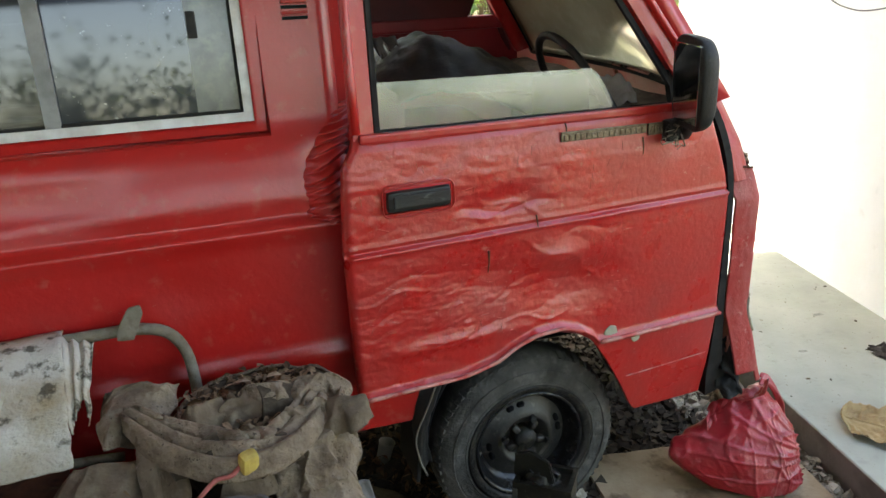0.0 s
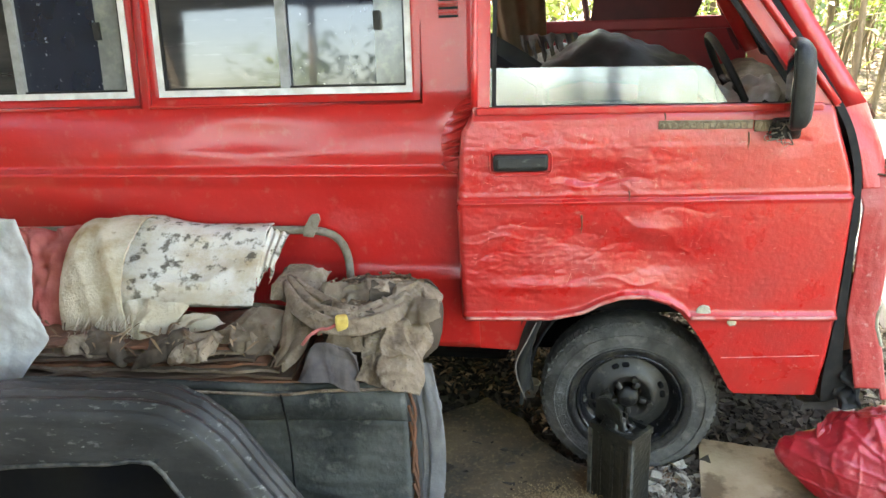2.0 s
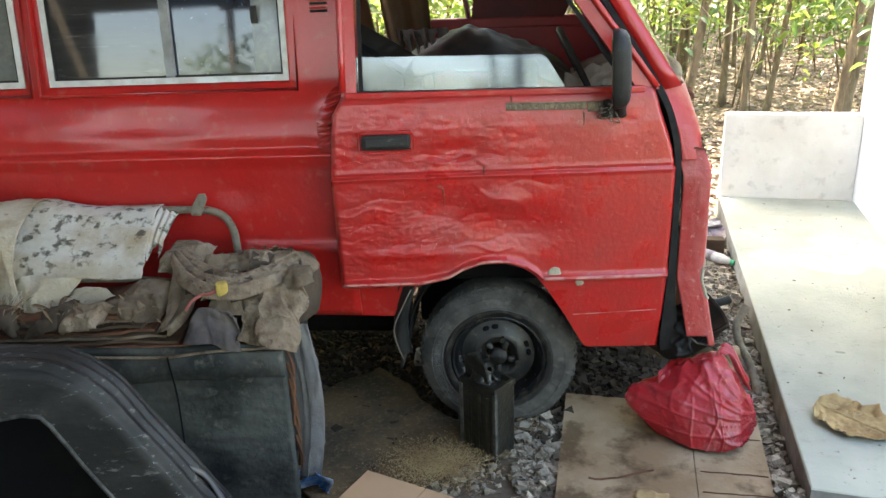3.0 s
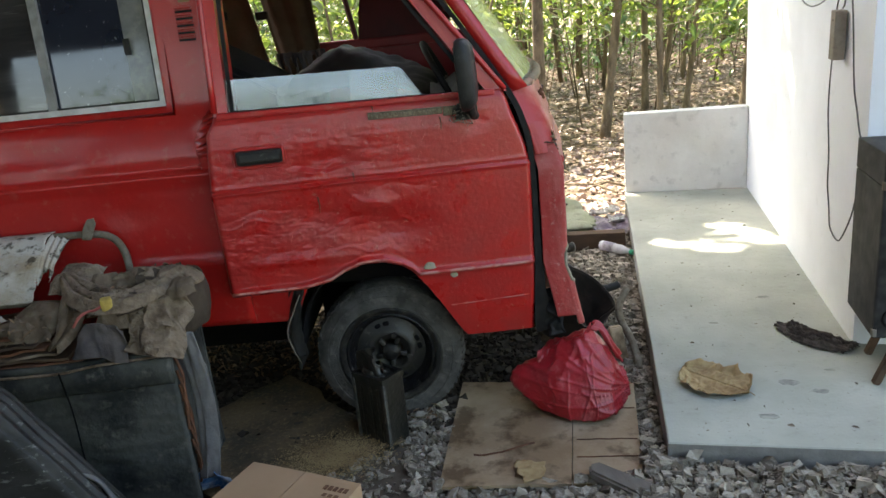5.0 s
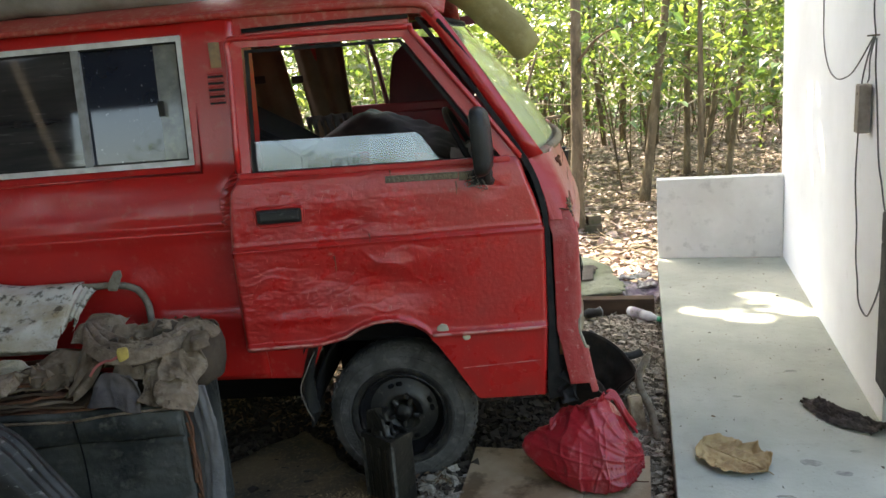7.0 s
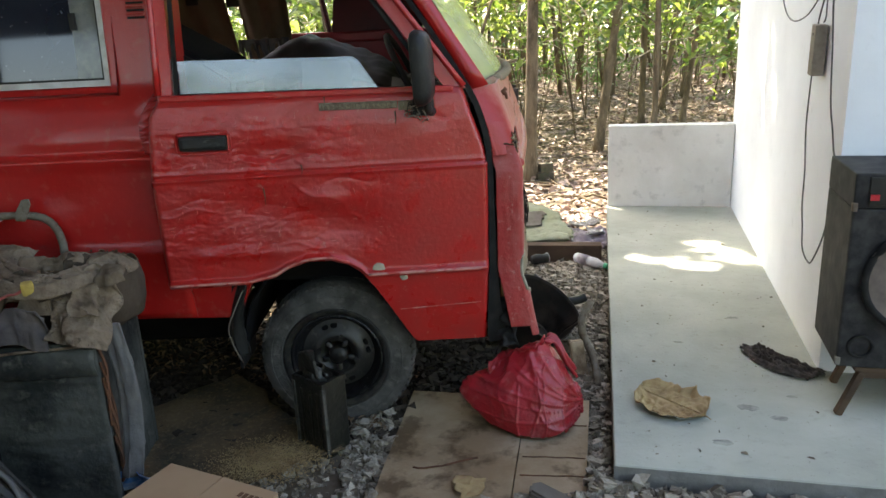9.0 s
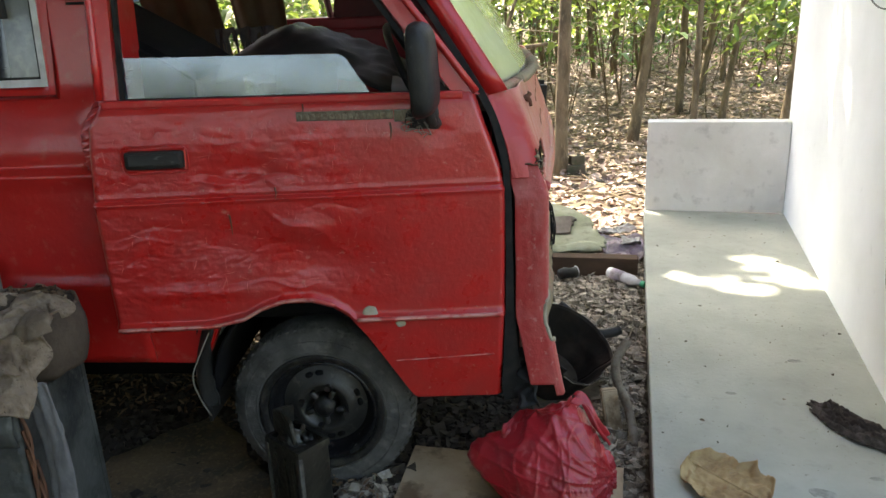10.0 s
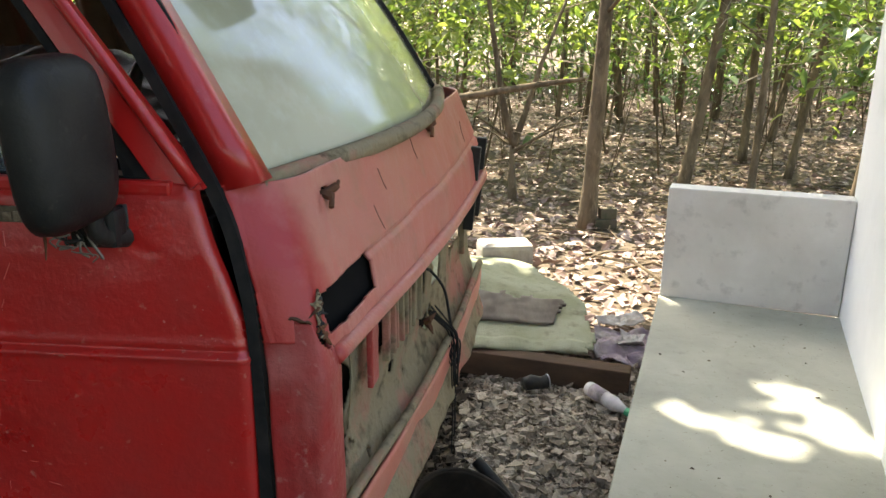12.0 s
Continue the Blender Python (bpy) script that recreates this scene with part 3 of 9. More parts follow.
def bulk(name, v, faces, material, parent=None, label="", smooth=False):
    """A large mesh from arrays of points and triangles."""
    me = bpy.data.meshes.new(name)
    v, faces = np.asarray(v, np.float32), np.asarray(faces, np.int32)
    me.vertices.add(len(v))
    me.vertices.foreach_set("co", v.ravel())
    me.loops.add(faces.size)
    me.loops.foreach_set("vertex_index", faces.ravel())
    me.polygons.add(len(faces))
    me.polygons.foreach_set("loop_start", np.arange(0, faces.size, faces.shape[1], dtype=np.int32))
    me.polygons.foreach_set("use_smooth", np.full(len(faces), smooth))
    me.update(calc_edges=True)
    ob = finish(new(name, me), material, smooth)
    if parent:
        ob.parent = parent
    if label:
        ob["label"] = label
    return ob


# ---------- ground ----------
def gz(x, y):
    """Height of the ground: level round the house, dipping into the wood and rising again beyond."""
    return -0.06 * min(max(y - 1.6, 0.0), 4.4) + 0.02 * min(max(y - 8.0, 0.0), 20.0) + 0.015 * nz(x, y, 0, 0.9) * min(1.0, max(0.0, y - 1.5))


def ground_mesh():
    xs = np.concatenate([[-400, -120, -40, -20], np.arange(-12, 14.1, 0.5), [22, 45, 130, 400]])
    ys = np.concatenate([[-400, -120, -40, -15], np.arange(-6, 24.1, 0.5), [40, 80, 150, 400]])
    v = [(x, y, gz(x, y)) for x in xs for y in ys]
    k = len(ys)
    f = [(i * k + j, (i + 1) * k + j, (i + 1) * k + j + 1, i * k + j + 1) for i in range(len(xs) - 1) for j in range(k - 1)]
    return raw("ground", v, f, M_GROUND, smooth=True)


tagged(ground_mesh(), "dry brown earth of yard and wood floor", "ground", kind="structure")

# ---------- house, path and low wall ----------
HOUSE = pose(0.84, -0.47, 0, 0, 0, -16.5)


def slab():
    top = [(0, 0, 0.115), (4.2, 0, 0.115), (4.2, 0.745, 0.115), (0.80, 0.745, 0.115), (0.80, 3.40, 0.115), (-0.085, 3.42, 0.115), (-0.04, 1.6, 0.115)]
    bm = prism_bm([(x, y, -0.06) for x, y, z in top], (0, 0, 0.175))
    bmesh.ops.bevel(bm, geom=[e for e in bm.edges if all(v.co.z > 0.1 for v in e.verts)], offset=0.004, segments=1, affect="EDGES")
    ob = part("pavement", bm, M_CONCRETE, m=HOUSE)
    ob.data.materials.append(M_SLABSIDE)
    # side faces take the darker concrete, the top keeps the paler one
    for f in ob.data.polygons:
        f.material_index = 0 if f.normal.z > 0.5 else 1
    rs = random.Random(8)
    for x, y, r in ((0.44, 0.42, 0.026), (0.53, 0.36, 0.018), (0.60, 0.52, 0.012), (0.25, 0.95, 0.012), (0.50, 1.25, 0.016), (0.33, 0.18, 0.02)):
        pts = [(x + r * (1.3 + 0.5 * rs.random()) * math.cos(a), y + r * (0.6 + 0.4 * rs.random()) * math.sin(a), 0.1145) for a in np.linspace(0, 5.9, 14)]
        part("cement_stain", prism_bm(pts, (0, 0, 0.0012)), M_STAIN, ob, "dull grey stain")
    return tagged(ob, "grey cement path slab with worn edges", "path", kind="structure")


slab()


def house():
    T, H = 0.14, 3.0
    walls = (("wall_west", (0.735 + T / 2, 2.15, H / 2), (T, 2.81, H)), ("wall_south", (2.54, 0.745 + T / 2, H / 2), (3.32, T, H)),
             ("wall_north", (2.54, 3.555 - T / 2, H / 2), (3.32, T, H)), ("wall_east", (4.2 + T / 2, 2.15, H / 2), (T, 2.81, H)))
    for name, c, s in walls:
        if name == "wall_west":
            bm = prism_bm([(0.735, 0.745, 0), (0.777, 3.555, 0), (0.875, 3.555, 0), (0.875, 0.745, 0)], (0, 0, H))
            tagged(part(name, bm, M_WHITE, m=HOUSE), "white plastered house wall", "wall", kind="structure")
            continue
        if name in ("wall_south", "wall_north"):
            c = (c[0] + T / 2 - 0.0, c[1], c[2])
            s = (s[0] - T + 0.14 - 0.003, s[1], s[2])
        tagged(part(name, box_bm(c, s), M_WHITE, m=HOUSE), "white plastered house wall", "wall", kind="structure")
    bm = bmesh.new()
    add_box(bm, (2.6, 2.1, H + 0.05), (4.0, 3.1, 0.1))
    tagged(part("ceiling", bm, M_WHITE, m=HOUSE), "plain flat slab over the house", "ceiling", kind="structure")


house()


def low_wall():
    """The white end wall of the path."""
    bm = box_bm((0.346, 3.468, 0.4065), (0.852, 0.13, 0.585), 0.008)
    bmesh.ops.subdivide_edges(bm, edges=bm.edges[:], cuts=3, use_grid_fill=True)
    for v in bm.verts:
        v.co += Vector((0, 1, 0)) * 0.004 * nz(v.co.x, v.co.z, 1, 5)
    return tagged(part("low_wall", bm, M_BLOCK, m=HOUSE), "low white plastered wall closing the path", "wall", kind="structure")


low_wall()


def carport_roof():
    """An unseen sheet roof over the van and the camera, which keeps this side in shade."""
    def f(u, v):
        x = -5.0 + 5.7 * u
        return Vector((x, -8.4 + 10.6 * v, 3.15 + 0.02 * math.sin(x * 40)))
    r = thing("carport_roof", Matrix(), "plain zinc sheet roof over the parked van", "roof", kind="structure")
    part("roof_sheet", sheet_bm(f, 230, 2, 0.004), M_ROOF, r)
    for y in (-8.2, -4.6, -1.2, 2.0):
        part("rafter", box_bm((-2.15, y, 3.085), (5.6, 0.06, 0.08)), M_GREYWOOD, r)
    for x, y in ((-4.8, -8.2), (0.5, -8.2), (-4.8, -1.2), (0.5, -4.6)):
        part("post", box_bm((x, y, 1.52), (0.09, 0.09, 3.06), 0.006), M_GREYWOOD, r)


carport_roof()


def yard_walls():
    """Plain unseen walls added behind to cut light, the back one with a long open gap under its head for the window
    reflections.
    """
    bm = bmesh.new()
    add_box(bm, (-4.75, -4.3, 1.5), (0.60, 0.14, 3.0))
    add_box(bm, (-2.35, -4.3, 0.68), (4.194, 0.136, 1.36))
    add_box(bm, (-2.35, -4.3, 2.69), (4.194, 0.136, 0.62))
    tagged(part("wall_1", bm, M_YARD), "unseen weathered grey-brown wall, its long opening set for pane reflections", "wall", kind="structure")
    tagged(part("wall_2", box_bm((-5.1, -2.1, 1.5), (0.14, 4.5, 3.0)), M_YARD), "unseen weathered grey-brown wall added to cut light from the left", "wall", kind="structure")


yard_walls()

# ---------- van ----------
VAN = pose(0.54, 0, 0, 0, 0, -4.5)
W = 1.43
van = thing("van", VAN, "battered red microvan with dented doors and missing front lamps", "van")


def side_in(z):
    """How far the flank lies in from the widest line, by height."""
    return float(np.interp(z, [0.45, 0.58, 0.70, 1.04, 1.07, 1.15, 1.22, 1.265, 1.73, 1.78, 1.83], [0.03, 0.004, 0.0, 0.0, 0.008, 0.022, 0.045, 0.075, 0.115, 0.135, 0.165]))


WIN = ((-2.062, -1.238), (-2.985, -2.150))
WZ = (1.272, 1.728)


def flank(name, far):
    """One long side panel behind the door, with its window openings, wheel arch, creases and dents."""
    xs = sorted({round(x, 3) for x in np.arange(-3.06, -1.05, 0.03)} | {w for p in WIN for w in p} | {-1.05})
    zs = sorted({round(z, 3) for z in np.arange(0.46, 1.80, 0.025)} | set(WZ) | {1.03, 1.044, 1.048, 1.065, 0.705, 0.722, 1.80})
    bm = bmesh.new()
    g = {}
    for x in xs:
        for z in zs:
            y = side_in(z)
            if 0.70 < z < 0.723:
                y -= 0.010
            if 1.025 < z < 1.046:
                y -= 0.012
            if 1.046 < z < 1.068:
                y += 0.010
            if z < 1.2 and not far:
                y += 0.006 * nz(x, z, 3, 3.0) + 0.004 * abs(nz(x, z, 8, 7.0)) + 0.0022 * (0.3 - abs(nz(x, z, 4, 15)))
                y += 0.012 * math.exp(-((x + 1.75) / 0.22) ** 2 - ((z - 1.13) / 0.05) ** 2) + 0.012 * math.exp(-((x + 1.45) / 0.1) ** 2 - ((z - 0.93) / 0.07) ** 2)
                k = math.exp(-((x + 1.07) / 0.055) ** 2) * math.exp(-((z - 1.17) / 0.10) ** 2)
                y += k * 0.03
            if x > -1.24 and z > 1.25 and not far:
                y -= 0.01
            g[x, z] = bm.verts.new((x, W - y if far else y, z))
    for x0, x1 in zip(xs, xs[1:]):
        for z0, z1 in zip(zs, zs[1:]):
            cx, cz = (x0 + x1) / 2, (z0 + z1) / 2
            if any(a < cx < b for a, b in WIN) and WZ[0] < cz < WZ[1]:
                continue
            if (cx + 2.40) ** 2 + (cz - 0.30) ** 2 < 0.33 ** 2:
                continue
            if far and -1.95 < cx < -1.08 and cz > 0.55:
                continue
            bm.faces.new((g[x0, z0], g[x1, z0], g[x1, z1], g[x0, z1]))
    for v in [v for v in bm.verts if not v.link_faces]:
        bm.verts.remove(v)
    bmesh.ops.recalc_face_normals(bm, faces=bm.faces)
    thicken(bm, 0.012)
    return part(name, bm, M_RED, van, smooth=True)


flank("side_panel", False)
flank("side_panel", True)


def roof_panel():
    def f(u, v):
        x = -3.06 + 2.76 * u
        s = 2 * v - 1
        y = W / 2 + s * (W / 2 - 0.125)
        z = 1.785 + 0.085 * (1 - abs(s) ** 4) * (1 - 0.25 * max(0, u - 0.8) * 5 * 0.6)
        if u > 0.93:
            z -= 0.06 * ((u - 0.93) / 0.07) ** 2
        return Vector((x, y, z))
    part("roof", sheet_bm(f, 60, 40, 0.01), M_REDTOP, van, "dusty faded red roof", smooth=True)
    for y in (0.115, W - 0.115):
        bm = bmesh.new()
        add_tube(bm, smooth_path([(-3.05, y, 1.782), (-1.8, y, 1.784), (-0.9, y, 1.778), (-0.42, y, 1.762), (-0.335, y, 1.72)], 6), 0.013, 8)
        part("rain_gutter", bm, M_REDTOP, van, smooth=True)


roof_panel()
part("rear_panel", box_bm((-3.055, W / 2, 1.12), (0.03, W - 0.16, 1.36), 0.01), M_RED, van)
# box added below the floor to keep far-side light from showing under the van
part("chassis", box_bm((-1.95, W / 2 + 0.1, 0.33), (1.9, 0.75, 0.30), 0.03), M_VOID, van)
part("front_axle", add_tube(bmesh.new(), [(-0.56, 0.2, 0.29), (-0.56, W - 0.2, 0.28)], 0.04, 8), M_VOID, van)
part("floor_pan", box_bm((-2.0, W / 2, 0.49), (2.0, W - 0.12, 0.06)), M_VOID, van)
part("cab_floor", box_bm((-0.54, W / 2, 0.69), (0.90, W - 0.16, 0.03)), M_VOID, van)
# added dark filler that stops a bright sliver showing beside the door seal
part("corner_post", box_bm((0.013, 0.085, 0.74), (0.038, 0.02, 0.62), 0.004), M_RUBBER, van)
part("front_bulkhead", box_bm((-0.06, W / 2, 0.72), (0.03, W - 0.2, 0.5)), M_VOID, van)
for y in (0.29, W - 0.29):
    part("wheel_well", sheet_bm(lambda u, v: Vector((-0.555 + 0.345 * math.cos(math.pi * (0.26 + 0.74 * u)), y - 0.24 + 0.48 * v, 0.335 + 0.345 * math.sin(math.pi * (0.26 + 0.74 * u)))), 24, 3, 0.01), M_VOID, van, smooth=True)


# panels added behind the front wheels to block daylight from the wood
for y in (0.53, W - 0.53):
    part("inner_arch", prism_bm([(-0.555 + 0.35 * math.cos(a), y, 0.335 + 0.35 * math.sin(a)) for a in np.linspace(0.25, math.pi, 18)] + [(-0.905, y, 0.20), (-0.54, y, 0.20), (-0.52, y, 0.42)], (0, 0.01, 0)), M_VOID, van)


def sill():
    part("sill", prism_bm([(-1.20, 0.035, 0.455), (-0.915, 0.035, 0.448), (-0.895, 0.035, 0.47), (-0.845, 0.035, 0.575), (-0.80, 0.035, 0.64), (-1.20, 0.035, 0.64)], (0, 0.05, 0), 0.006), M_RED, van)
    def flap(u, v):
        c = Vector((-0.872 - 0.055 * math.sin(2.2 * v) + 0.02 * v, 0.02 + 0.02 * v, 0.60 - 0.30 * v))
        w = 0.034 * (1 - 0.55 * v) * (1 + 0.4 * nz(v * 6, 0, 1, 1))
        return c + Vector((w * (u - 0.5) * 2, 0.016 * math.sin(u * 4 + v * 5), 0.012 * nz(u * 3, v * 5, 4, 1)))
    part("torn_mudflap", sheet_bm(flap, 8, 30, 0.003), M_BLACK, van, "torn black mudflap", smooth=True)
    part("loose_wire", add_tube(bmesh.new(), smooth_path([(-0.87, 0.01, 0.56), (-0.90, 0.0, 0.50), (-0.935, 0.0, 0.42), (-0.925, 0.01, 0.34), (-0.905, 0.02, 0.28)], 5), 0.0025, 6), M_GREYWOOD, van, "pale hanging wire", smooth=True)
    part("mudflap", box_bm((-0.91, 0.14, 0.37), (0.012, 0.18, 0.26), 0.004, ry=6), M_BLACK, van)


sill()


def side_window(x0, x1):
    """A two-pane sliding window in a pale metal frame."""
    def p(x, z, d=0.0):
        return (x, side_in(z) - 0.006 + d, z)
    z0, z1 = WZ
    fr = ring_bm([p(x0, z0), p(x1, z0), p(x1, z1), p(x0, z1)], [p(x0 + 0.02, z0 + 0.02), p(x1 - 0.02, z0 + 0.02), p(x1 - 0.02, z1 - 0.02), p(x0 + 0.02, z1 - 0.02)], (0, 0.02, 0))
    frame_ob = part("window_frame", fr, M_WHITEFRAME, van, "whitish metal window frame")
    xm = x0 + (x1 - x0) * 0.515
    xg = x1 - 0.115
    part("pane", prism_bm([p(x0 + 0.016, z0 + 0.016, 0.012), p(xm, z0 + 0.016, 0.012), p(xm, z1 - 0.016, 0.012), p(x0 + 0.016, z1 - 0.016, 0.012)], (0, 0.004, 0)), M_TINTBROWN, frame_ob)
    part("pane", prism_bm([p(xm, z0 + 0.016, 0.018), p(xg, z0 + 0.016, 0.018), p(xg, z1 - 0.016, 0.018), p(xm, z1 - 0.016, 0.018)], (0, 0.004, 0)), M_TINT, frame_ob)
    part("pane", prism_bm([p(xg, z0 + 0.016, 0.018), p(x1 - 0.016, z0 + 0.016, 0.018), p(x1 - 0.016, z1 - 0.016, 0.018), p(xg, z1 - 0.016, 0.018)], (0, 0.004, 0)), M_TINTGREY, frame_ob, "bare dusty strip of glass")
    part("sash_bar", prism_bm([p(xm - 0.016, z0 + 0.018, 0.002), p(xm + 0.014, z0 + 0.018, 0.002), p(xm + 0.012, z1 - 0.018, 0.002), p(xm - 0.018, z1 - 0.018, 0.002)], (0, 0.014, 0)), M_GREYBAR, frame_ob)
    part("catch", box_bm(p(xg + 0.012, 1.48, 0.004), (0.02, 0.014, 0.055), 0.003), M_BLACK, frame_ob)
    part("rubber_seal", ring_bm([p(x0 + 0.018, z0 + 0.018, 0.004), p(x1 - 0.018, z0 + 0.018, 0.004), p(x1 - 0.018, z1 - 0.018, 0.004), p(x0 + 0.018, z1 - 0.018, 0.004)],
                                [p(x0 + 0.026, z0 + 0.026, 0.004), p(x1 - 0.026, z0 + 0.026, 0.004), p(x1 - 0.026, z1 - 0.026, 0.004), p(x0 + 0.026, z1 - 0.026, 0.004)], (0, 0.01, 0)), M_RUBBER, frame_ob)
    # pressed moulding round the opening
    bm = bmesh.new()
    o = 0.028
    add_tube(bm, [p(x0 - o, z1 + 0.02, 0.002), p(x0 - o, z0 - o, 0.002), p(x1 + o, z0 - o, 0.002), p(x1 + o, z1 + 0.02, 0.002)], 0.008, 6)
    part("window_moulding", bm, M_RED, van, smooth=True)


for pair in WIN:
    side_window(*pair)

# pillar vent and marker lamp
part("marker_lamp", box_bm((-1.118, side_in(1.65) - 0.012, 1.648), (0.04, 0.012, 0.088), 0.005), M_AMBER, van, "faded amber marker lamp in the pillar")
part("lamp_bezel", ring_bm([(-1.146, side_in(1.6) - 0.012, 1.597), (-1.09, side_in(1.6) - 0.012, 1.597), (-1.09, side_in(1.7) - 0.012, 1.70), (-1.146, side_in(1.7) - 0.012, 1.70)],
                           [(-1.138, side_in(1.6) - 0.012, 1.605), (-1.098, side_in(1.6) - 0.012, 1.605), (-1.098, side_in(1.7) - 0.012, 1.692), (-1.138, side_in(1.7) - 0.012, 1.692)], (0, 0.01, 0)), M_RED, van)
for i in range(5):
    z = 1.575 - i * 0.023
    part("vent_slat", box_bm((-1.125, side_in(z) - 0.012, z), (0.056, 0.006, 0.007), 0.001), M_RUBBER, van, "dark vent slot")
    part("vent_louvre", box_bm((-1.125, side_in(z) - 0.014, z + 0.011), (0.058, 0.012, 0.008), 0.003), M_RED, van)
# crumpled panel end behind the door
def crumple():
    """Pleated sheet metal along the pillar behind the door."""
    path = smooth_path([(-1.040, 0, 1.300), (-1.062, 0, 1.262), (-1.092, 0, 1.20), (-1.108, 0, 1.13), (-1.100, 0, 1.07), (-1.085, 0, 1.035)], 8)

    def f(u, v):
        i = v * (len(path) - 1)
        k = min(int(i), len(path) - 2)
        c = path[k].lerp(path[k + 1], i - k)
        w = 0.036 + 0.016 * math.sin(math.pi * v) + 0.006 * nz(v * 7, 0, 2, 1)
        ph = v * 15 * 2 * math.pi + 2.4 * u + 3.4 * nz(u * 1.4, v * 6, 3, 1)
        ridge = (0.5 + 0.5 * math.sin(ph)) ** 0.6 * math.sin(math.pi * u) ** 0.7
        fade = math.sin(math.pi * min(max(v, 0.03), 0.97)) ** 0.4
        y = side_in(c.z) + 0.012 - 0.020 * math.sin(math.pi * u) - (0.011 + 0.010 * nz(u * 2, v * 8, 6, 1)) * ridge * fade
        return Vector((c.x - w + 2 * w * u + 0.004 * math.sin(ph), y, c.z + 0.02 * (u - 0.5)))
    part("crumpled_metal", sheet_bm(f, 16, 190, 0.003), M_RED, van, "crumpled red sheet metal in tight pleats", smooth=True)


crumple()

# ---------- near door, standing slightly ajar ----------
DOOR = pose(0, 0, 0, 0, 0, 4.5)
HX = 0.54
XL = ([0.35, 0.60, 0.64, 0.97, 1.10, 1.17, 1.21, 1.25], [-0.550, -0.550, -0.553, -0.557, -0.548, -0.540, -0.515, -0.500])
XR = ([0.33, 0.62, 0.80, 0.96, 1.02, 1.085, 1.14, 1.22, 1.25], [0.522, 0.533, 0.538, 0.541, 0.531, 0.510, 0.490, 0.466, 0.46])
ZB = ([-0.56, -0.30, -0.267, -0.19, -0.14, -0.077, 0.0, 0.06, 0.10, 0.15, 0.20, 0.272, 0.285, 0.55], [0.602, 0.604, 0.608, 0.624, 0.652, 0.672, 0.672, 0.652, 0.625, 0.558, 0.480, 0.358, 0.346, 0.342])


CREASES = [(-0.27, 1.035, -0.02, 1.025, 0.007, 0.010), (-0.22, 1.06, -0.05, 1.005, -0.005, 0.008), (-0.30, 1.01, -0.12, 1.03, -0.004, 0.006), (-0.10, 0.93, 0.05, 0.865, -0.006, 0.010), (0.05, 0.865, 0.12, 0.79, -0.005, 0.010), (-0.20, 0.80, -0.02, 0.865, 0.005, 0.012),
           (-0.52, 0.885, -0.30, 0.905, 0.004, 0.007), (-0.54, 0.855, -0.36, 0.865, -0.004, 0.006), (-0.53, 0.80, -0.38, 0.825, 0.004, 0.006), (-0.52, 0.765, -0.40, 0.755, -0.003, 0.005), (-0.44, 0.71, -0.16, 0.735, 0.004, 0.008), (-0.16, 0.735, 0.02, 0.72, -0.004, 0.007),
           (-0.08, 1.14, 0.00, 1.09, 0.004, 0.006), (-0.14, 1.15, -0.06, 1.08, -0.004, 0.006), (-0.42, 1.14, -0.34, 1.15, 0.004, 0.006), (0.34, 1.17, 0.42, 1.11, 0.004, 0.008), (0.02, 0.75, 0.10, 0.70, 0.003, 0.006), (-0.02, 0.94, 0.20, 0.945, 0.003, 0.012), (-0.36, 0.70, -0.33, 0.66, 0.003, 0.006)]


def crease(x, z, ax, az, bx, bz, depth, width):
    """A sharp fold along a short line."""
    lx, lz = bx - ax, bz - az
    t = min(1.0, max(0.0, ((x - ax) * lx + (z - az) * lz) / (lx * lx + lz * lz)))
    px, pz = ax + t * lx, az + t * lz + 0.010 * math.sin(7 * t + ax * 40)
    d = math.hypot(x - px, z - pz)
    return depth * math.exp(-d / width) * (0.4 + 0.6 * math.sin(math.pi * t))


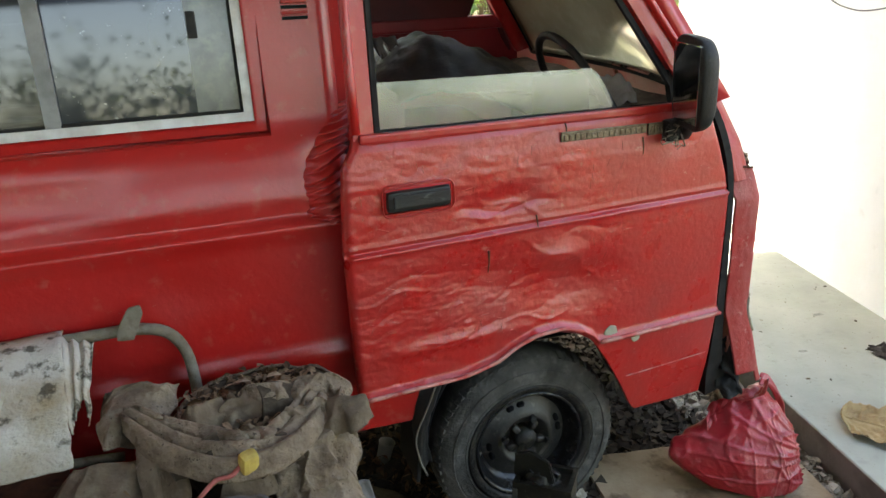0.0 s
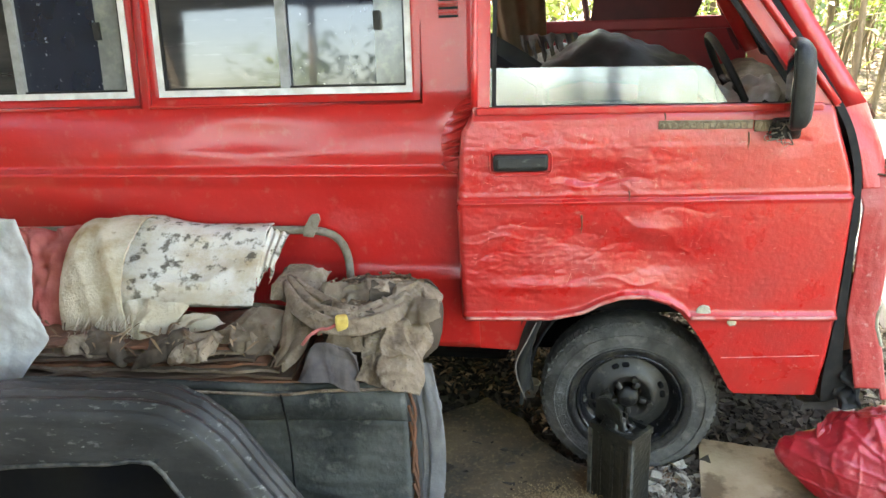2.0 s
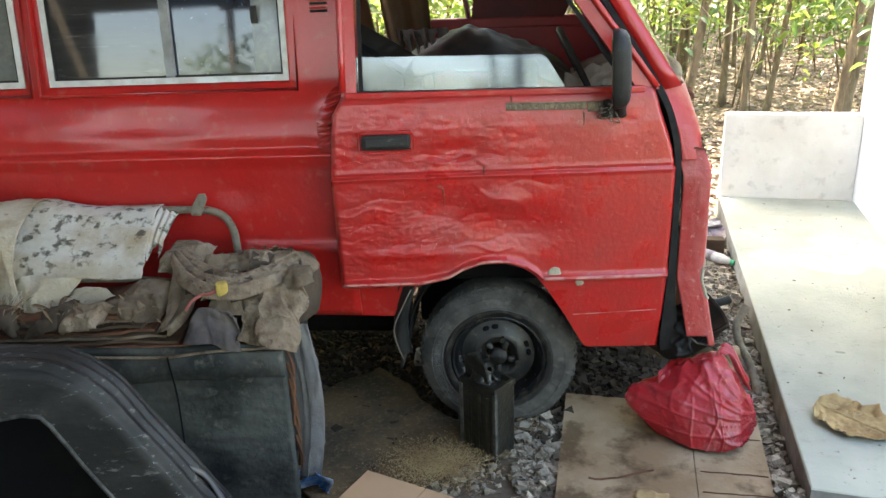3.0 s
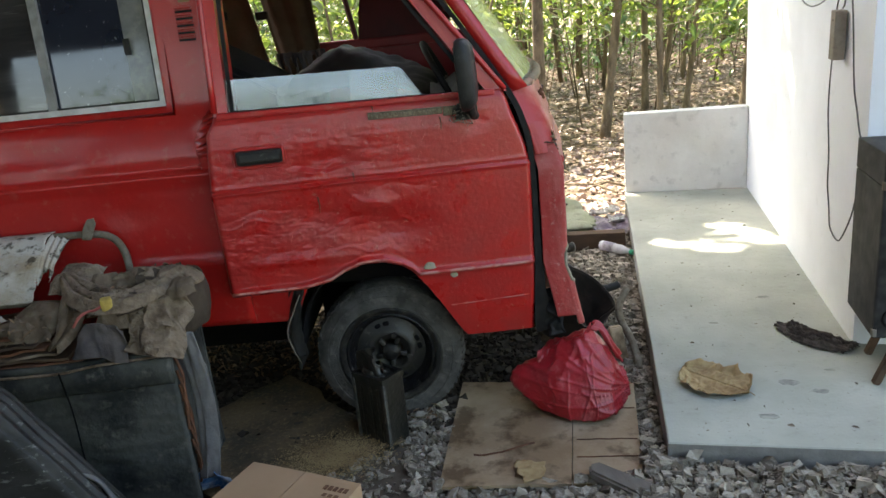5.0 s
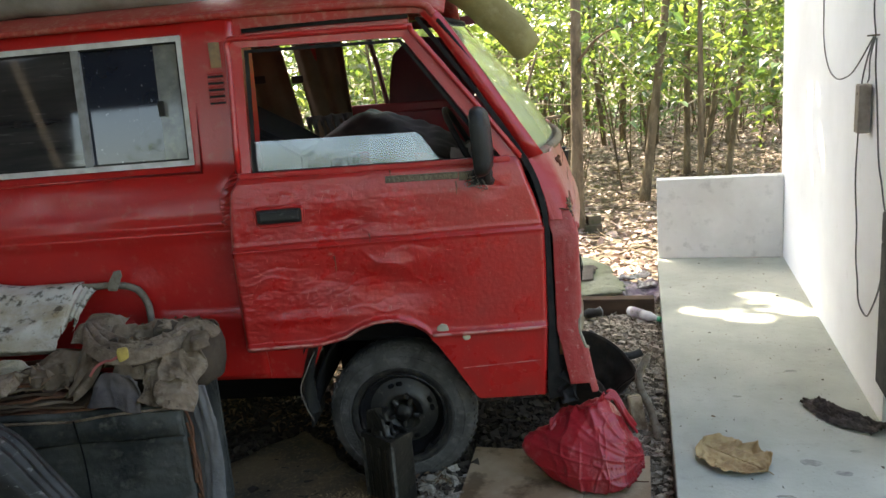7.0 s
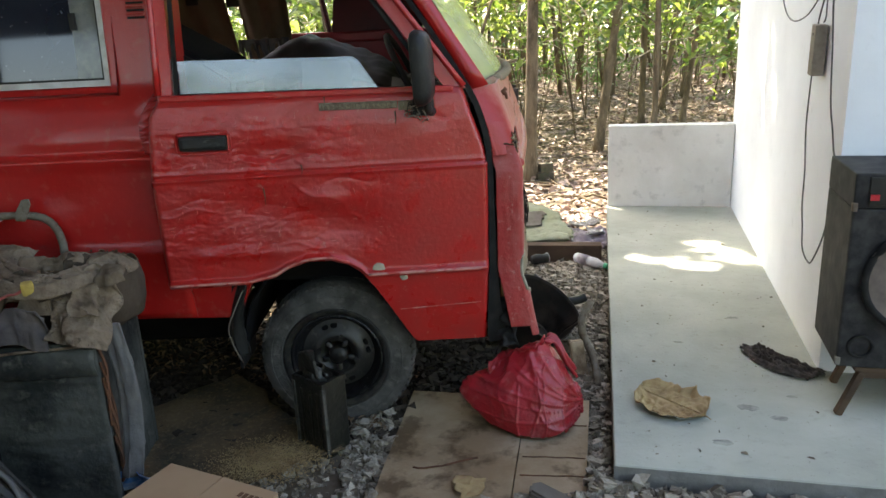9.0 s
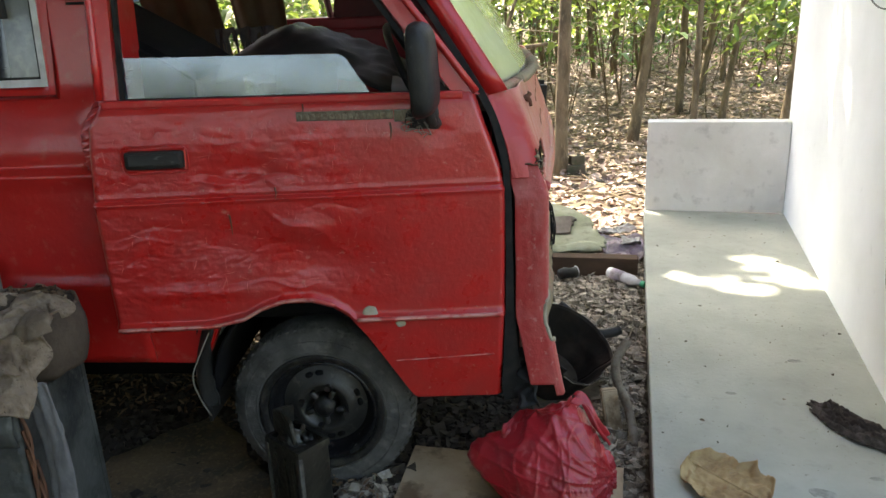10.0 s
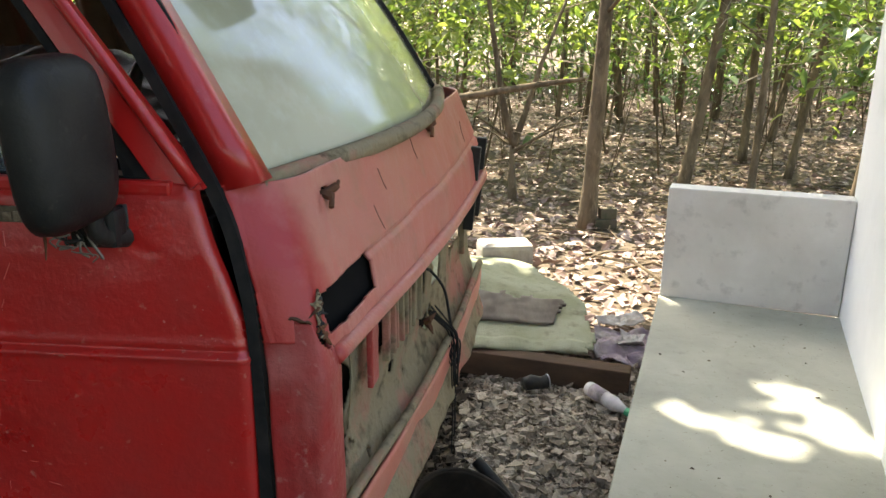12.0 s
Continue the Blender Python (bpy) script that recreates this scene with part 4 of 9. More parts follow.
def door_dent(x, z):
    """Relief of the beaten door skin, outward negative."""
    y = 0.0
    y += float(np.interp(z, [0.35, 0.45, 0.6, 0.97, 1.0, 1.12, 1.20, 1.25], [0.03, 0.012, 0.0, 0.0, 0.006, 0.010, 0.020, 0.040]))
    c = z - 0.975 - 0.002 * nz(x, 0, 2, 6)
    y += 0.006 * math.exp(-((c - 0.004) / 0.0042) ** 2) - 0.005 * math.exp(-((c + 0.006) / 0.006) ** 2)
    zr = max(0.617, float(np.interp(x, ZB[0], ZB[1])) + 0.012) if x < 0.12 else 0.617
    y -= 0.012 * math.exp(-((z - zr) / 0.010) ** 2)
    rear = 1 / (1 + math.exp((x - 0.12) * 9))
    q = 0.5 + 0.5 * rear
    y += rear * (0.0015 * nz(x, z * 0.8, 1, 5.0) + 0.0026 * (0.3 - abs(nz(x * 0.6 + 0.3 * z, z * 1.5, 4, 13))) + 0.0017 * (0.3 - abs(nz(x * 0.8, z * 1.3, 6, 34))))
    low = rear * math.exp(-((z - 0.80) / 0.10) ** 2) * (1 if x < -0.2 else math.exp(-((x + 0.2) / 0.12) ** 2))
    y += 0.0026 * low * (0.35 - abs(nz(x * 0.9, z * 1.7, 11, 44))) + 0.0015 * rear * (0.3 - abs(nz(x, z, 14, 11)))
    for c6 in CREASES:
        if abs(x - c6[0]) < 0.4:
            y += 0.75 * crease(x, z, *c6[:5], c6[5] * 0.62)
    y += 0.0028 * nz(x, z, 9, 4) * q
    y += 0.018 * math.exp(-((x - 0.02) / 0.14) ** 2 - ((z - 0.80) / 0.07) ** 2) + 0.011 * math.exp(-((x + 0.22) / 0.12) ** 2 - ((z - 0.87) / 0.06) ** 2)
    y += 0.010 * math.exp(-((x + 0.16) / 0.10) ** 2 - ((z - 1.05) / 0.025) ** 2) - 0.010 * math.exp(-((x - 0.0) / 0.09) ** 2 - ((z - 0.88) / 0.03) ** 2)
    y += 0.004 * math.exp(-((x - 0.36) / 0.05) ** 2 - ((z - 1.12) / 0.03) ** 2)
    y -= 0.010 * math.exp(-((x + 0.30) / 0.16) ** 2 - ((z - 0.715) / 0.018) ** 2)
    return y


def near_door():
    def f(u, v):
        x0 = -0.55 + 1.09 * u
        zb = float(np.interp(x0, *ZB))
        z = zb + (1.235 - 0.012 * u - zb) * v
        x = float(np.interp(z, *XL)) * (1 - u) + float(np.interp(z, *XR)) * u
        y = door_dent(x, z)
        e = min(u, 1 - u) * 1.09
        y += 0.016 * max(0.0, 1 - e / 0.018) ** 2
        return Vector((x - HX, y, z))
    d = part("front_door", sheet_bm(f, 190, 200, 0.016), M_REDDOOR, van, "dented and scratched red front door, slightly ajar", smooth=True, m=DOOR)
    B = -HX

    def q(x, y, z):
        return (x + B, y, z)
    outer = [q(-0.505, 0.035, 1.225), q(-0.493, 0.085, 1.688), q(0.122, 0.088, 1.682), q(0.478, 0.030, 1.215)]
    inner = [q(-0.458, 0.035, 1.225), q(-0.446, 0.085, 1.658), q(0.098, 0.088, 1.650), q(0.412, 0.030, 1.215)]
    part("window_surround", ring_bm(outer, inner, (0, 0.03, 0)), M_RED, d)
    bm = bmesh.new()
    add_tube(bm, smooth_path([q(-0.50, 0.030, 1.24), q(-0.492, 0.075, 1.60), q(-0.488, 0.082, 1.68), q(-0.40, 0.083, 1.688), q(0.10, 0.083, 1.682), q(0.135, 0.078, 1.665), q(0.30, 0.055, 1.452), q(0.47, 0.026, 1.222)], 4), 0.010, 8)
    part("frame_bead", bm, M_RED, d, smooth=True)
    ins = [[q(-0.452, 0.045, 1.232), q(-0.440, 0.092, 1.650), q(0.094, 0.094, 1.644), q(0.400, 0.042, 1.222)], [q(-0.440, 0.045, 1.240), q(-0.428, 0.092, 1.640), q(0.088, 0.094, 1.634), q(0.375, 0.042, 1.228)]]
    part("rubber_channel", ring_bm(ins[0], ins[1], (0, 0.012, 0)), M_RUBBER, d)
    # lowered pane, cut off at an angle
    g = part("door_glass", prism_bm([q(-0.468, 0.052, 1.20), q(-0.466, 0.064, 1.342), q(0.118, 0.064, 1.330), q(0.136, 0.063, 1.318), q(0.212, 0.052, 1.20)], (0, 0.004, 0)), M_GLASSDOOR, d, "half lowered dusty door glass")
    # dark patch in place of a missing bright reflection
    part("window_film", prism_bm([q(-0.05, 0.0585, 1.215), q(-0.045, 0.0688, 1.322), q(0.10, 0.0688, 1.320), q(0.112, 0.0675, 1.30), q(0.112, 0.0585, 1.215)], (0, 0.001, 0)), M_DARKPANE, g, "dark square of the pane without bright reflection, put in as dark glass")
    part("sill_trim", box_bm(q(-0.03, 0.030, 1.222), (0.93, 0.02, 0.022), 0.006, ry=0.7), M_RED, d)
    # scraped edge strips along the lower ridge
    pts = [q(x, door_dent(x, max(0.617, float(np.interp(x, ZB[0], ZB[1])) + 0.012)) - 0.002, max(0.617, float(np.interp(x, ZB[0], ZB[1])) + 0.012)) for x in np.linspace(-0.54, 0.06, 30)]
    part("scraped_ridge", add_tube(bmesh.new(), pts, 0.0055, 6), M_PALE, d, "pale scraped ridge", smooth=True)
    pts = [q(x, door_dent(x, 0.617) - 0.001, 0.617) for x in np.linspace(0.12, 0.525, 24)]
    part("scraped_ridge", add_tube(bmesh.new(), pts, 0.006, 6), M_PALE, d, "pale scraped ridge", smooth=True)
    pts = [q(x, door_dent(x, 0.505) - 0.0008, 0.478 + 0.03 * (x - 0.2)) for x in np.linspace(0.22, 0.50, 18)]
    part("scratch", add_tube(bmesh.new(), pts, 0.0018, 4), M_PALE, d, "long pale scratch")
    rng = random.Random(5)
    for i in range(110):
        x, z = rng.uniform(-0.53, 0.20), rng.choice((rng.uniform(0.70, 0.93), rng.uniform(1.0, 1.15)))
        a, ln = rng.uniform(-0.4, 0.4) + (1.45 if rng.random() < 0.5 else 0), rng.uniform(0.006, 0.028)
        sp = [q(x + math.cos(a) * ln * t, door_dent(x + math.cos(a) * ln * t, z + math.sin(a) * ln * t) - 0.0002, z + math.sin(a) * ln * t) for t in (0, 0.5, 1)]
        part("scratch", add_tube(bmesh.new(), sp, rng.uniform(0.0004, 0.0009), 4), M_SCRATCH, d, "short pale scratch")
    for x, z, r in ((0.158, 0.632, 0.022), (0.238, 0.600, 0.014)):
        bm = bmesh.new()
        bmesh.ops.create_icosphere(bm, subdivisions=3, radius=r)
        for v in bm.verts:
            v.co *= 1 + 0.25 * nz(*v.co, 60)
            v.co.y *= 0.10
            v.co += Vector(q(x, door_dent(x, z) - 0.001, z))
        part("putty_patch", bm, M_PUTTY, d, "round grey-green putty patch", smooth=True)
    # handle in its recess
    part("handle_recess", ring_bm([q(-0.456, door_dent(-0.45, 1.05) - 0.003, 1.057), q(-0.292, door_dent(-0.3, 1.05) - 0.003, 1.057), q(-0.290, door_dent(-0.3, 1.1) - 0.003, 1.114), q(-0.454, door_dent(-0.45, 1.1) - 0.003, 1.114)],
                                  [q(-0.452, door_dent(-0.45, 1.05) - 0.006, 1.060), q(-0.296, door_dent(-0.3, 1.05) - 0.006, 1.060), q(-0.294, door_dent(-0.3, 1.1) - 0.006, 1.110), q(-0.450, door_dent(-0.45, 1.1) - 0.006, 1.110)], (0, 0.02, 0)), M_RED, d)
    h = part("door_handle", box_bm(q(-0.373, door_dent(-0.37, 1.085) - 0.004, 1.086), (0.156, 0.030, 0.050), 0.0145), M_BLACK, d, "worn black door handle")
    part("handle_flap", box_bm(q(-0.370, door_dent(-0.37, 1.085) - 0.020, 1.088), (0.135, 0.008, 0.030), 0.0035), M_FENDER, h)
    hy = door_dent(-0.37, 1.085) - 0.006
    rim = []
    for cx, cz, a0 in ((-0.306, 1.102, 0), (-0.440, 1.102, 90), (-0.440, 1.070, 180), (-0.306, 1.070, 270)):
        rim += [q(cx + 0.020 * math.cos(radians(a0 + k * 22.5)), hy, cz + 0.020 * math.sin(radians(a0 + k * 22.5))) for k in range(5)]
    part("handle_rim", add_tube(bmesh.new(), rim + rim[:1], 0.0022, 8, caps=False), M_REDDOOR, d, smooth=True)
    # badge: a dark strip with raised bars, then a small square one
    b = part("badge", box_bm(q(0.128, door_dent(0.12, 1.178) - 0.004, 1.178), (0.250, 0.004, 0.024), 0.0015, ry=1.0), M_EMBLEM, d, "tarnished badge strip with worn raised bars")
    rb = random.Random(31)
    for i in range(15):
        part("bar", box_bm(q(0.014 + i * 0.0163, door_dent(0.1, 1.178) - 0.0075, 1.178 - 0.0003 * i), (rb.uniform(0.009, 0.0135), 0.003, rb.uniform(0.012, 0.017)), 0.0008, ry=rb.uniform(-5, 5)), M_LETTER, b)
    part("small_badge", box_bm(q(0.278, door_dent(0.28, 1.172) - 0.005, 1.172), (0.046, 0.008, 0.03), 0.002), M_EMBLEM, d)
    for i in range(4):
        part("bar", box_bm(q(0.263 + i * 0.010, door_dent(0.28, 1.172) - 0.010, 1.172), (0.003, 0.003, 0.020), 0.0008, ry=20 - 13 * i), M_LETTER, b)
    for x, z, ln in ((0.243, 1.155, 0.045), (0.02, 1.215, 0.03), (-0.20, 0.93, 0.06), (-0.07, 1.0, 0.03)):
        part("dark_run", add_tube(bmesh.new(), [q(x, door_dent(x, z) - 0.0006, z), q(x + 0.002, door_dent(x, z - ln / 2) - 0.0006, z - ln / 2), q(x, door_dent(x, z - ln) - 0.0006, z - ln)], [0.003, 0.0022, 0.001], 5), M_RUST, d, "dark rusty run")
    # mirror on its bracket
    bm = bmesh.new()
    rows = []
    for x, k in ((-0.024, 0.90), (-0.024, 0.97), (-0.018, 1.0), (0.0, 0.985), (0.014, 0.93), (0.024, 0.80), (0.029, 0.55), (0.030, 0.2)):
        ring = []
        for i in range(40):
            a = 2 * math.pi * i / 40
            c, n = math.cos(a), math.sin(a)
            ring.append(bm.verts.new((x, math.copysign(abs(c) ** 0.5, c) * 0.075 * k, math.copysign(abs(n) ** 0.5, n) * 0.113 * k + 0.006 * c * k)))
        rows.append(ring)
    for r0, r1 in zip(rows, rows[1:]):
        for i in range(40):
            bm.faces.new((r0[i], r0[(i + 1) % 40], r1[(i + 1) % 40], r1[i]))
    bm.faces.new(rows[0][::-1])
    bm.faces.new(rows[-1])
    mir = part("wing_mirror", bm, M_BLACK, d, "scuffed black wing mirror", smooth=True, m=pose(*q(0.338, -0.058, 1.288), 3, -2, -12))
    part("mirror_glass", box_bm((-0.0255, 0, 0), (0.004, 0.118, 0.188), 0.0019), M_MIRROR, mir)
    bm = bmesh.new()
    add_tube(bm, smooth_path([(0.0, 0.02, -0.10), (0.0, 0.03, -0.13), (0.005, 0.075, -0.145), (0.0, 0.085, -0.10)], 4), 0.014, 8)
    part("mirror_arm", bm, M_BLACK, mir, smooth=True)
    bm = bmesh.new()
    add_box(bm, q(0.335, 0.0, 1.165), (0.07, 0.036, 0.056), 0.010)
    part("mirror_foot", bm, M_BLACK, d)
    rw = random.Random(44)
    for i in range(14):
        x, z = 0.285 + 0.06 * rw.random(), 1.142 + 0.04 * rw.random()
        part("twisted_wire", add_tube(bmesh.new(), smooth_path([q(x, -0.018, z), q(x + rw.uniform(-0.02, 0.02), -0.024, z + rw.uniform(-0.014, 0.014)), q(x + rw.uniform(-0.02, 0.02), -0.022, z + rw.uniform(-0.02, 0.012)), q(x + rw.uniform(-0.015, 0.02), -0.016, z - rw.uniform(0.0, 0.03))], 4), rw.uniform(0.0012, 0.0022), 5), M_STEEL if i % 3 else M_BLACK, d, "thin wire tying the mirror foot")
    part("inner_trim", box_bm(q(0.0, 0.06, 0.92), (0.96, 0.02, 0.50)), M_VOID, d)
    # quarter light strut at the front corner
    part("quarter_strut", prism_bm([q(0.355, 0.045, 1.225), q(0.375, 0.045, 1.225), q(0.352, 0.05, 1.31), q(0.338, 0.05, 1.31)], (0, 0.02, 0)), M_RUBBER, d)


near_door()

# ---------- front pillar, seal, nose ----------
def strip(name, pts, widths, depth, material, label="", axis=(1, 0, 0.25)):
    """A band along points."""
    bm = bmesh.new()
    p = smooth_path(pts, 5)
    w = np.interp(np.linspace(0, 1, len(p)), np.linspace(0, 1, len(widths)), widths)
    a = Vector(axis).normalized()
    rows = [[bm.verts.new(c - a * k / 2), bm.verts.new(c + a * k / 2), bm.verts.new(c + a * k / 2 + Vector((0, depth, 0))), bm.verts.new(c - a * k / 2 + Vector((0, depth, 0)))] for c, k in zip(p, w)]
    for r0, r1 in zip(rows, rows[1:]):
        for k in range(4):
            bm.faces.new((r0[k], r0[(k + 1) % 4], r1[(k + 1) % 4], r1[k]))
    bm.faces.new(rows[0])
    bm.faces.new(rows[-1][::-1])
    return part(name, bm, material, van, label, smooth=name == "front_pillar")


strip("door_seal", [(-0.40, 0.132, 1.715), (-0.212, 0.088, 1.455), (-0.060, 0.040, 1.215), (-0.012, 0.018, 1.09), (0.004, 0.008, 0.97), (0.006, 0.008, 0.80), (0.006, 0.010, 0.62), (0.006, 0.012, 0.50), (0.010, 0.016, 0.40), (0.022, 0.02, 0.335)],
      [0.014, 0.016, 0.020, 0.020, 0.018, 0.020, 0.026, 0.040, 0.06, 0.075], 0.05, M_RUBBER, "black rubber door seal")
for far in (False, True):
    s = -1 if far else 1
    o = W if far else 0
    strip("front_pillar", [(-0.385, o + s * 0.125, 1.745), (-0.335, o + s * 0.118, 1.705), (-0.19, o + s * 0.095, 1.485), (-0.018, o + s * 0.050, 1.215)], [0.055, 0.055, 0.05, 0.055], s * 0.05, M_RED)
strip("roof_edge", [(-1.06, 0.12, 1.755), (-0.80, 0.12, 1.757), (-0.42, 0.122, 1.755), (-0.375, 0.122, 1.735)], [0.05, 0.05, 0.05, 0.05], 0.06, M_REDTOP, axis=(0.02, 0, 1))
strip("header_gap", [(-1.05, 0.128, 1.722), (-0.80, 0.128, 1.727), (-0.43, 0.13, 1.722)], [0.012, 0.014, 0.012], 0.02, M_RUBBER, "dark gap over the ajar door", axis=(0.02, 0, 1))
strip("header_panel", [(-1.06, 0.150, 1.722), (-0.80, 0.150, 1.727), (-0.43, 0.152, 1.722)], [0.06, 0.06, 0.06], 0.02, M_RED, axis=(0.02, 0, 1))
strip("door_post", [(-1.05, 0.075, 1.20), (-1.045, 0.10, 1.50), (-1.042, 0.118, 1.74)], [0.05, 0.045, 0.04], 0.10, M_RED)
# lower half of the post, a darker red than the upper
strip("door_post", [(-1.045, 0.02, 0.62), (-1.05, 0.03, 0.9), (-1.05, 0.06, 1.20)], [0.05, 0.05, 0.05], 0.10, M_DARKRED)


def nose_x(y, z):
    """Front face of the nose."""
    t = y / W
    x = 0.098 + 0.088 * t + 0.032 * math.sin(math.pi * min(max(t, 0), 1))
    x -= float(np.interp(z, [0.3, 0.94, 1.05, 1.12, 1.215], [0.0, 0.0, 0.018, 0.042, 0.078]))
    return x


def nose_point(u, z):
    """u runs from the near flank round the nose to the far flank."""
    cin = float(np.interp(z, [0.3, 0.95, 1.10, 1.215], [0.0, 0.0, 0.03, 0.085]))
    path = [(0.017, 0.010 + cin * 0.4), (0.05, 0.006 + cin * 0.6), (0.093, 0.014 + cin), (None, 0.045 + cin), (None, 0.10 + cin), (None, W * 0.3), (None, W * 0.5), (None, W * 0.7), (None, W - 0.10 - cin * 0.6), (None, W - 0.04 - cin * 0.6), (0.14, W - 0.006 - cin * 0.5), (0.05, W - cin * 0.5)]
    pos = [0, 0.04, 0.08, 0.12, 0.17, 0.34, 0.5, 0.66, 0.83, 0.88, 0.93, 1.0]
    back = float(np.interp(z, [0.3, 0.95, 1.215], [0, 0, 0.08]))
    xs = [(nose_x(y, z) + (0.004 if k == 3 else -0.012 if k == 9 else 0) if x is None else x - back) for k, (x, y) in enumerate(path)]
    us = [max(0.0, min(1.0, u + k)) for k in ((-0.03, -0.015, 0, 0.015, 0.03) if 0.03 < u < 0.97 else (0,))]
    return Vector((sum(float(np.interp(k, pos, xs)) for k in us) / len(us), sum(float(np.interp(k, pos, [y for _, y in path])) for k in us) / len(us), z))


def nose():
    def upper(u, v):
        z = 0.955 + 0.262 * v
        p = nose_point(u, z)
        if 0.17 < u < 0.9:
            p.x += 0.006 * nz(p.y, z, 2, 4) + 0.004 * abs(nz(p.y, z, 7, 9))
            c = z - 1.05 - 0.03 * (p.y / W)
            p.x -= 0.006 * math.exp(-(c / 0.006) ** 2)
        return p

    def holes(u, v):
        z = 0.955 + 0.262 * v
        p = nose_point(u, z)
        near = 0.062 + 0.10 * (1.06 - z) < p.y < 0.262 and 0.986 + 0.04 * p.y < z < 1.052 + 0.04 * p.y and u > 0.1
        wip = any((p.y - y) ** 2 + ((z - zz) * 1.4) ** 2 < 0.016 ** 2 for y, zz in ((0.19, 1.178), (0.79, 1.188)))
        low = u < 0.125 and z < 0.992
        gap = u < 0.1 and p.x < float(np.interp(z, [0.955, 0.98, 1.09, 1.215], [0.020, 0.018, 0.002, -0.048]))
        return near or gap or low or wip or (1.19 < p.y < 1.36 and z < 1.05)
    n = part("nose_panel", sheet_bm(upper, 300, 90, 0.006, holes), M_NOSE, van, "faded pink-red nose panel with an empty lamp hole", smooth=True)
    # red near corner, from the lamp hole to the bumper
    prof = smooth_path([(0.022, 0.006, 0), (0.060, 0.006, 0), (0.096, 0.008, 0), (0.110, 0.018, 0), (0.115, 0.040, 0), (0.114, 0.070, 0)], 8)

    def corner(u, v):
        z = 0.365 + 0.675 * v
        k = u * (len(prof) - 1)
        i = min(int(k), len(prof) - 2)
        p = prof[i].lerp(prof[i + 1], k - i)
        p = Vector((p.x, p.y, z))
        p.y += 0.003 * nz(z, u, 3, 4) + 0.0015 * (0.3 - abs(nz(z, u, 8, 9))) - 0.03 * max(0, 0.62 - z) / 0.25
        p.x += 0.004 * nz(z, 0, 5, 6) + 0.20 * max(0, 0.60 - z)
        if z > 0.94:
            p.y += 0.35 * (z - 0.94) * (1 - u)
            p.x -= 0.25 * (z - 0.94)
        return p

    def notch(z):
        return float(np.interp(z, [0.40, 0.43, 0.495, 0.512, 0.53, 0.58, 0.64, 0.655], [0.80, 0.90, 1.0, 0.98, 0.52, 0.44, 0.50, 1.01])) + 0.02 * nz(z, 0, 1, 30)

    def corner_cut(u, v):
        z = 0.365 + 0.675 * v
        top = float(np.interp(u, [0, 0.3, 0.55, 0.7, 1.0], [1.008, 1.026, 1.018, 0.982, 0.972])) + 0.006 * nz(u * 9, 0, 4, 1)
        return z > top or u > notch(z) or (z < 0.40 and u < 0.35)
    part("corner_panel", sheet_bm(corner, 40, 120, 0.005, corner_cut), M_CORNER, van, "scraped dusty red corner panel, torn at the foot", smooth=True)
    crk = [corner(u, (float(np.interp(u, [0, 0.3, 0.55], [1.012, 1.030, 1.022])) + 0.005 * nz(u * 9, 0, 4, 1) - 0.365) / 0.675) + Vector((0, -0.002, 0)) for u in np.linspace(0, 0.55, 14)]
    part("panel_split", add_tube(bmesh.new(), crk, [0.0015 + 0.003 * abs(nz(k, 0, 3, 0.8)) for k in range(14)], 5), M_RUST, van, "dark split between corner and nose")
    torn = [corner(min(1.0, notch(z)), (z - 0.365) / 0.675) for z in np.linspace(0.655, 0.50, 22)]
    part("torn_edge", add_tube(bmesh.new(), torn, [0.005 + 0.003 * abs(nz(k, 0, 0, 0.9)) for k in range(22)], 6), M_PUTTY, van, "pale torn edge of the corner panel", smooth=True)
    # recessed grille panel, lower lip
    def inner(u, v):
        y = 0.06 + (W - 0.12) * u
        z = 0.50 + 0.47 * v
        d = 0.055 + 0.012 * nz(y, z, 3, 5) + 0.006 * nz(y, z, 5, 17)
        if z < 0.72:
            d -= 0.06 * (0.72 - z) / 0.22
        return Vector((nose_x(y, z) - d, y, z))

    def slots(u, v):
        y, z = 0.06 + (W - 0.12) * u, 0.50 + 0.47 * v
        return (0.075 < y < 0.235 + 0.02 * math.sin(z * 40) + 0.02 * nz(z * 20, 0, 3, 1) and 0.70 + 0.03 * nz(y * 30, 0, 6, 1) < z < 0.95) or (0.38 < y < 0.62 and 0.80 + 0.03 * nz(y * 20, 0, 1, 1) < z < 0.95) or (0.68 < y < 0.735 and 0.80 < z < 0.945) or (0.80 + 0.1 * (z - 0.86) < y < 0.86 and 0.79 < z < 0.95) or (1.0 < y < 1.34 and 0.80 < z < 0.968) or \
            any((y - a) ** 2 + (z - b) ** 2 < r * r for a, b, r in ((0.66, 0.80, 0.02), (0.45, 0.745, 0.016), (0.80, 0.86, 0.02), (0.28, 0.655, 0.012), (0.74, 0.72, 0.022), (0.71, 0.735, 0.016), (0.78, 0.735, 0.014), (0.52, 0.70, 0.010), (0.95, 0.70, 0.02)))
    part("grille_panel", sheet_bm(inner, 150, 60, 0.005, slots), M_GRIME, van, "grimy inner grille panel with empty slots", smooth=True)

    rr = random.Random(12)
    for k in range(9):
        y = 0.395 + 0.027 * k
        part("grille_rib", box_bm((nose_x(y, 0.87) - 0.040 - 0.006 * rr.random(), y, 0.868 + 0.01 * rr.random()), (0.016, 0.011, 0.16 + 0.02 * rr.random()), 0.003, rx=rr.uniform(-4, 4)), M_GRIME, van)
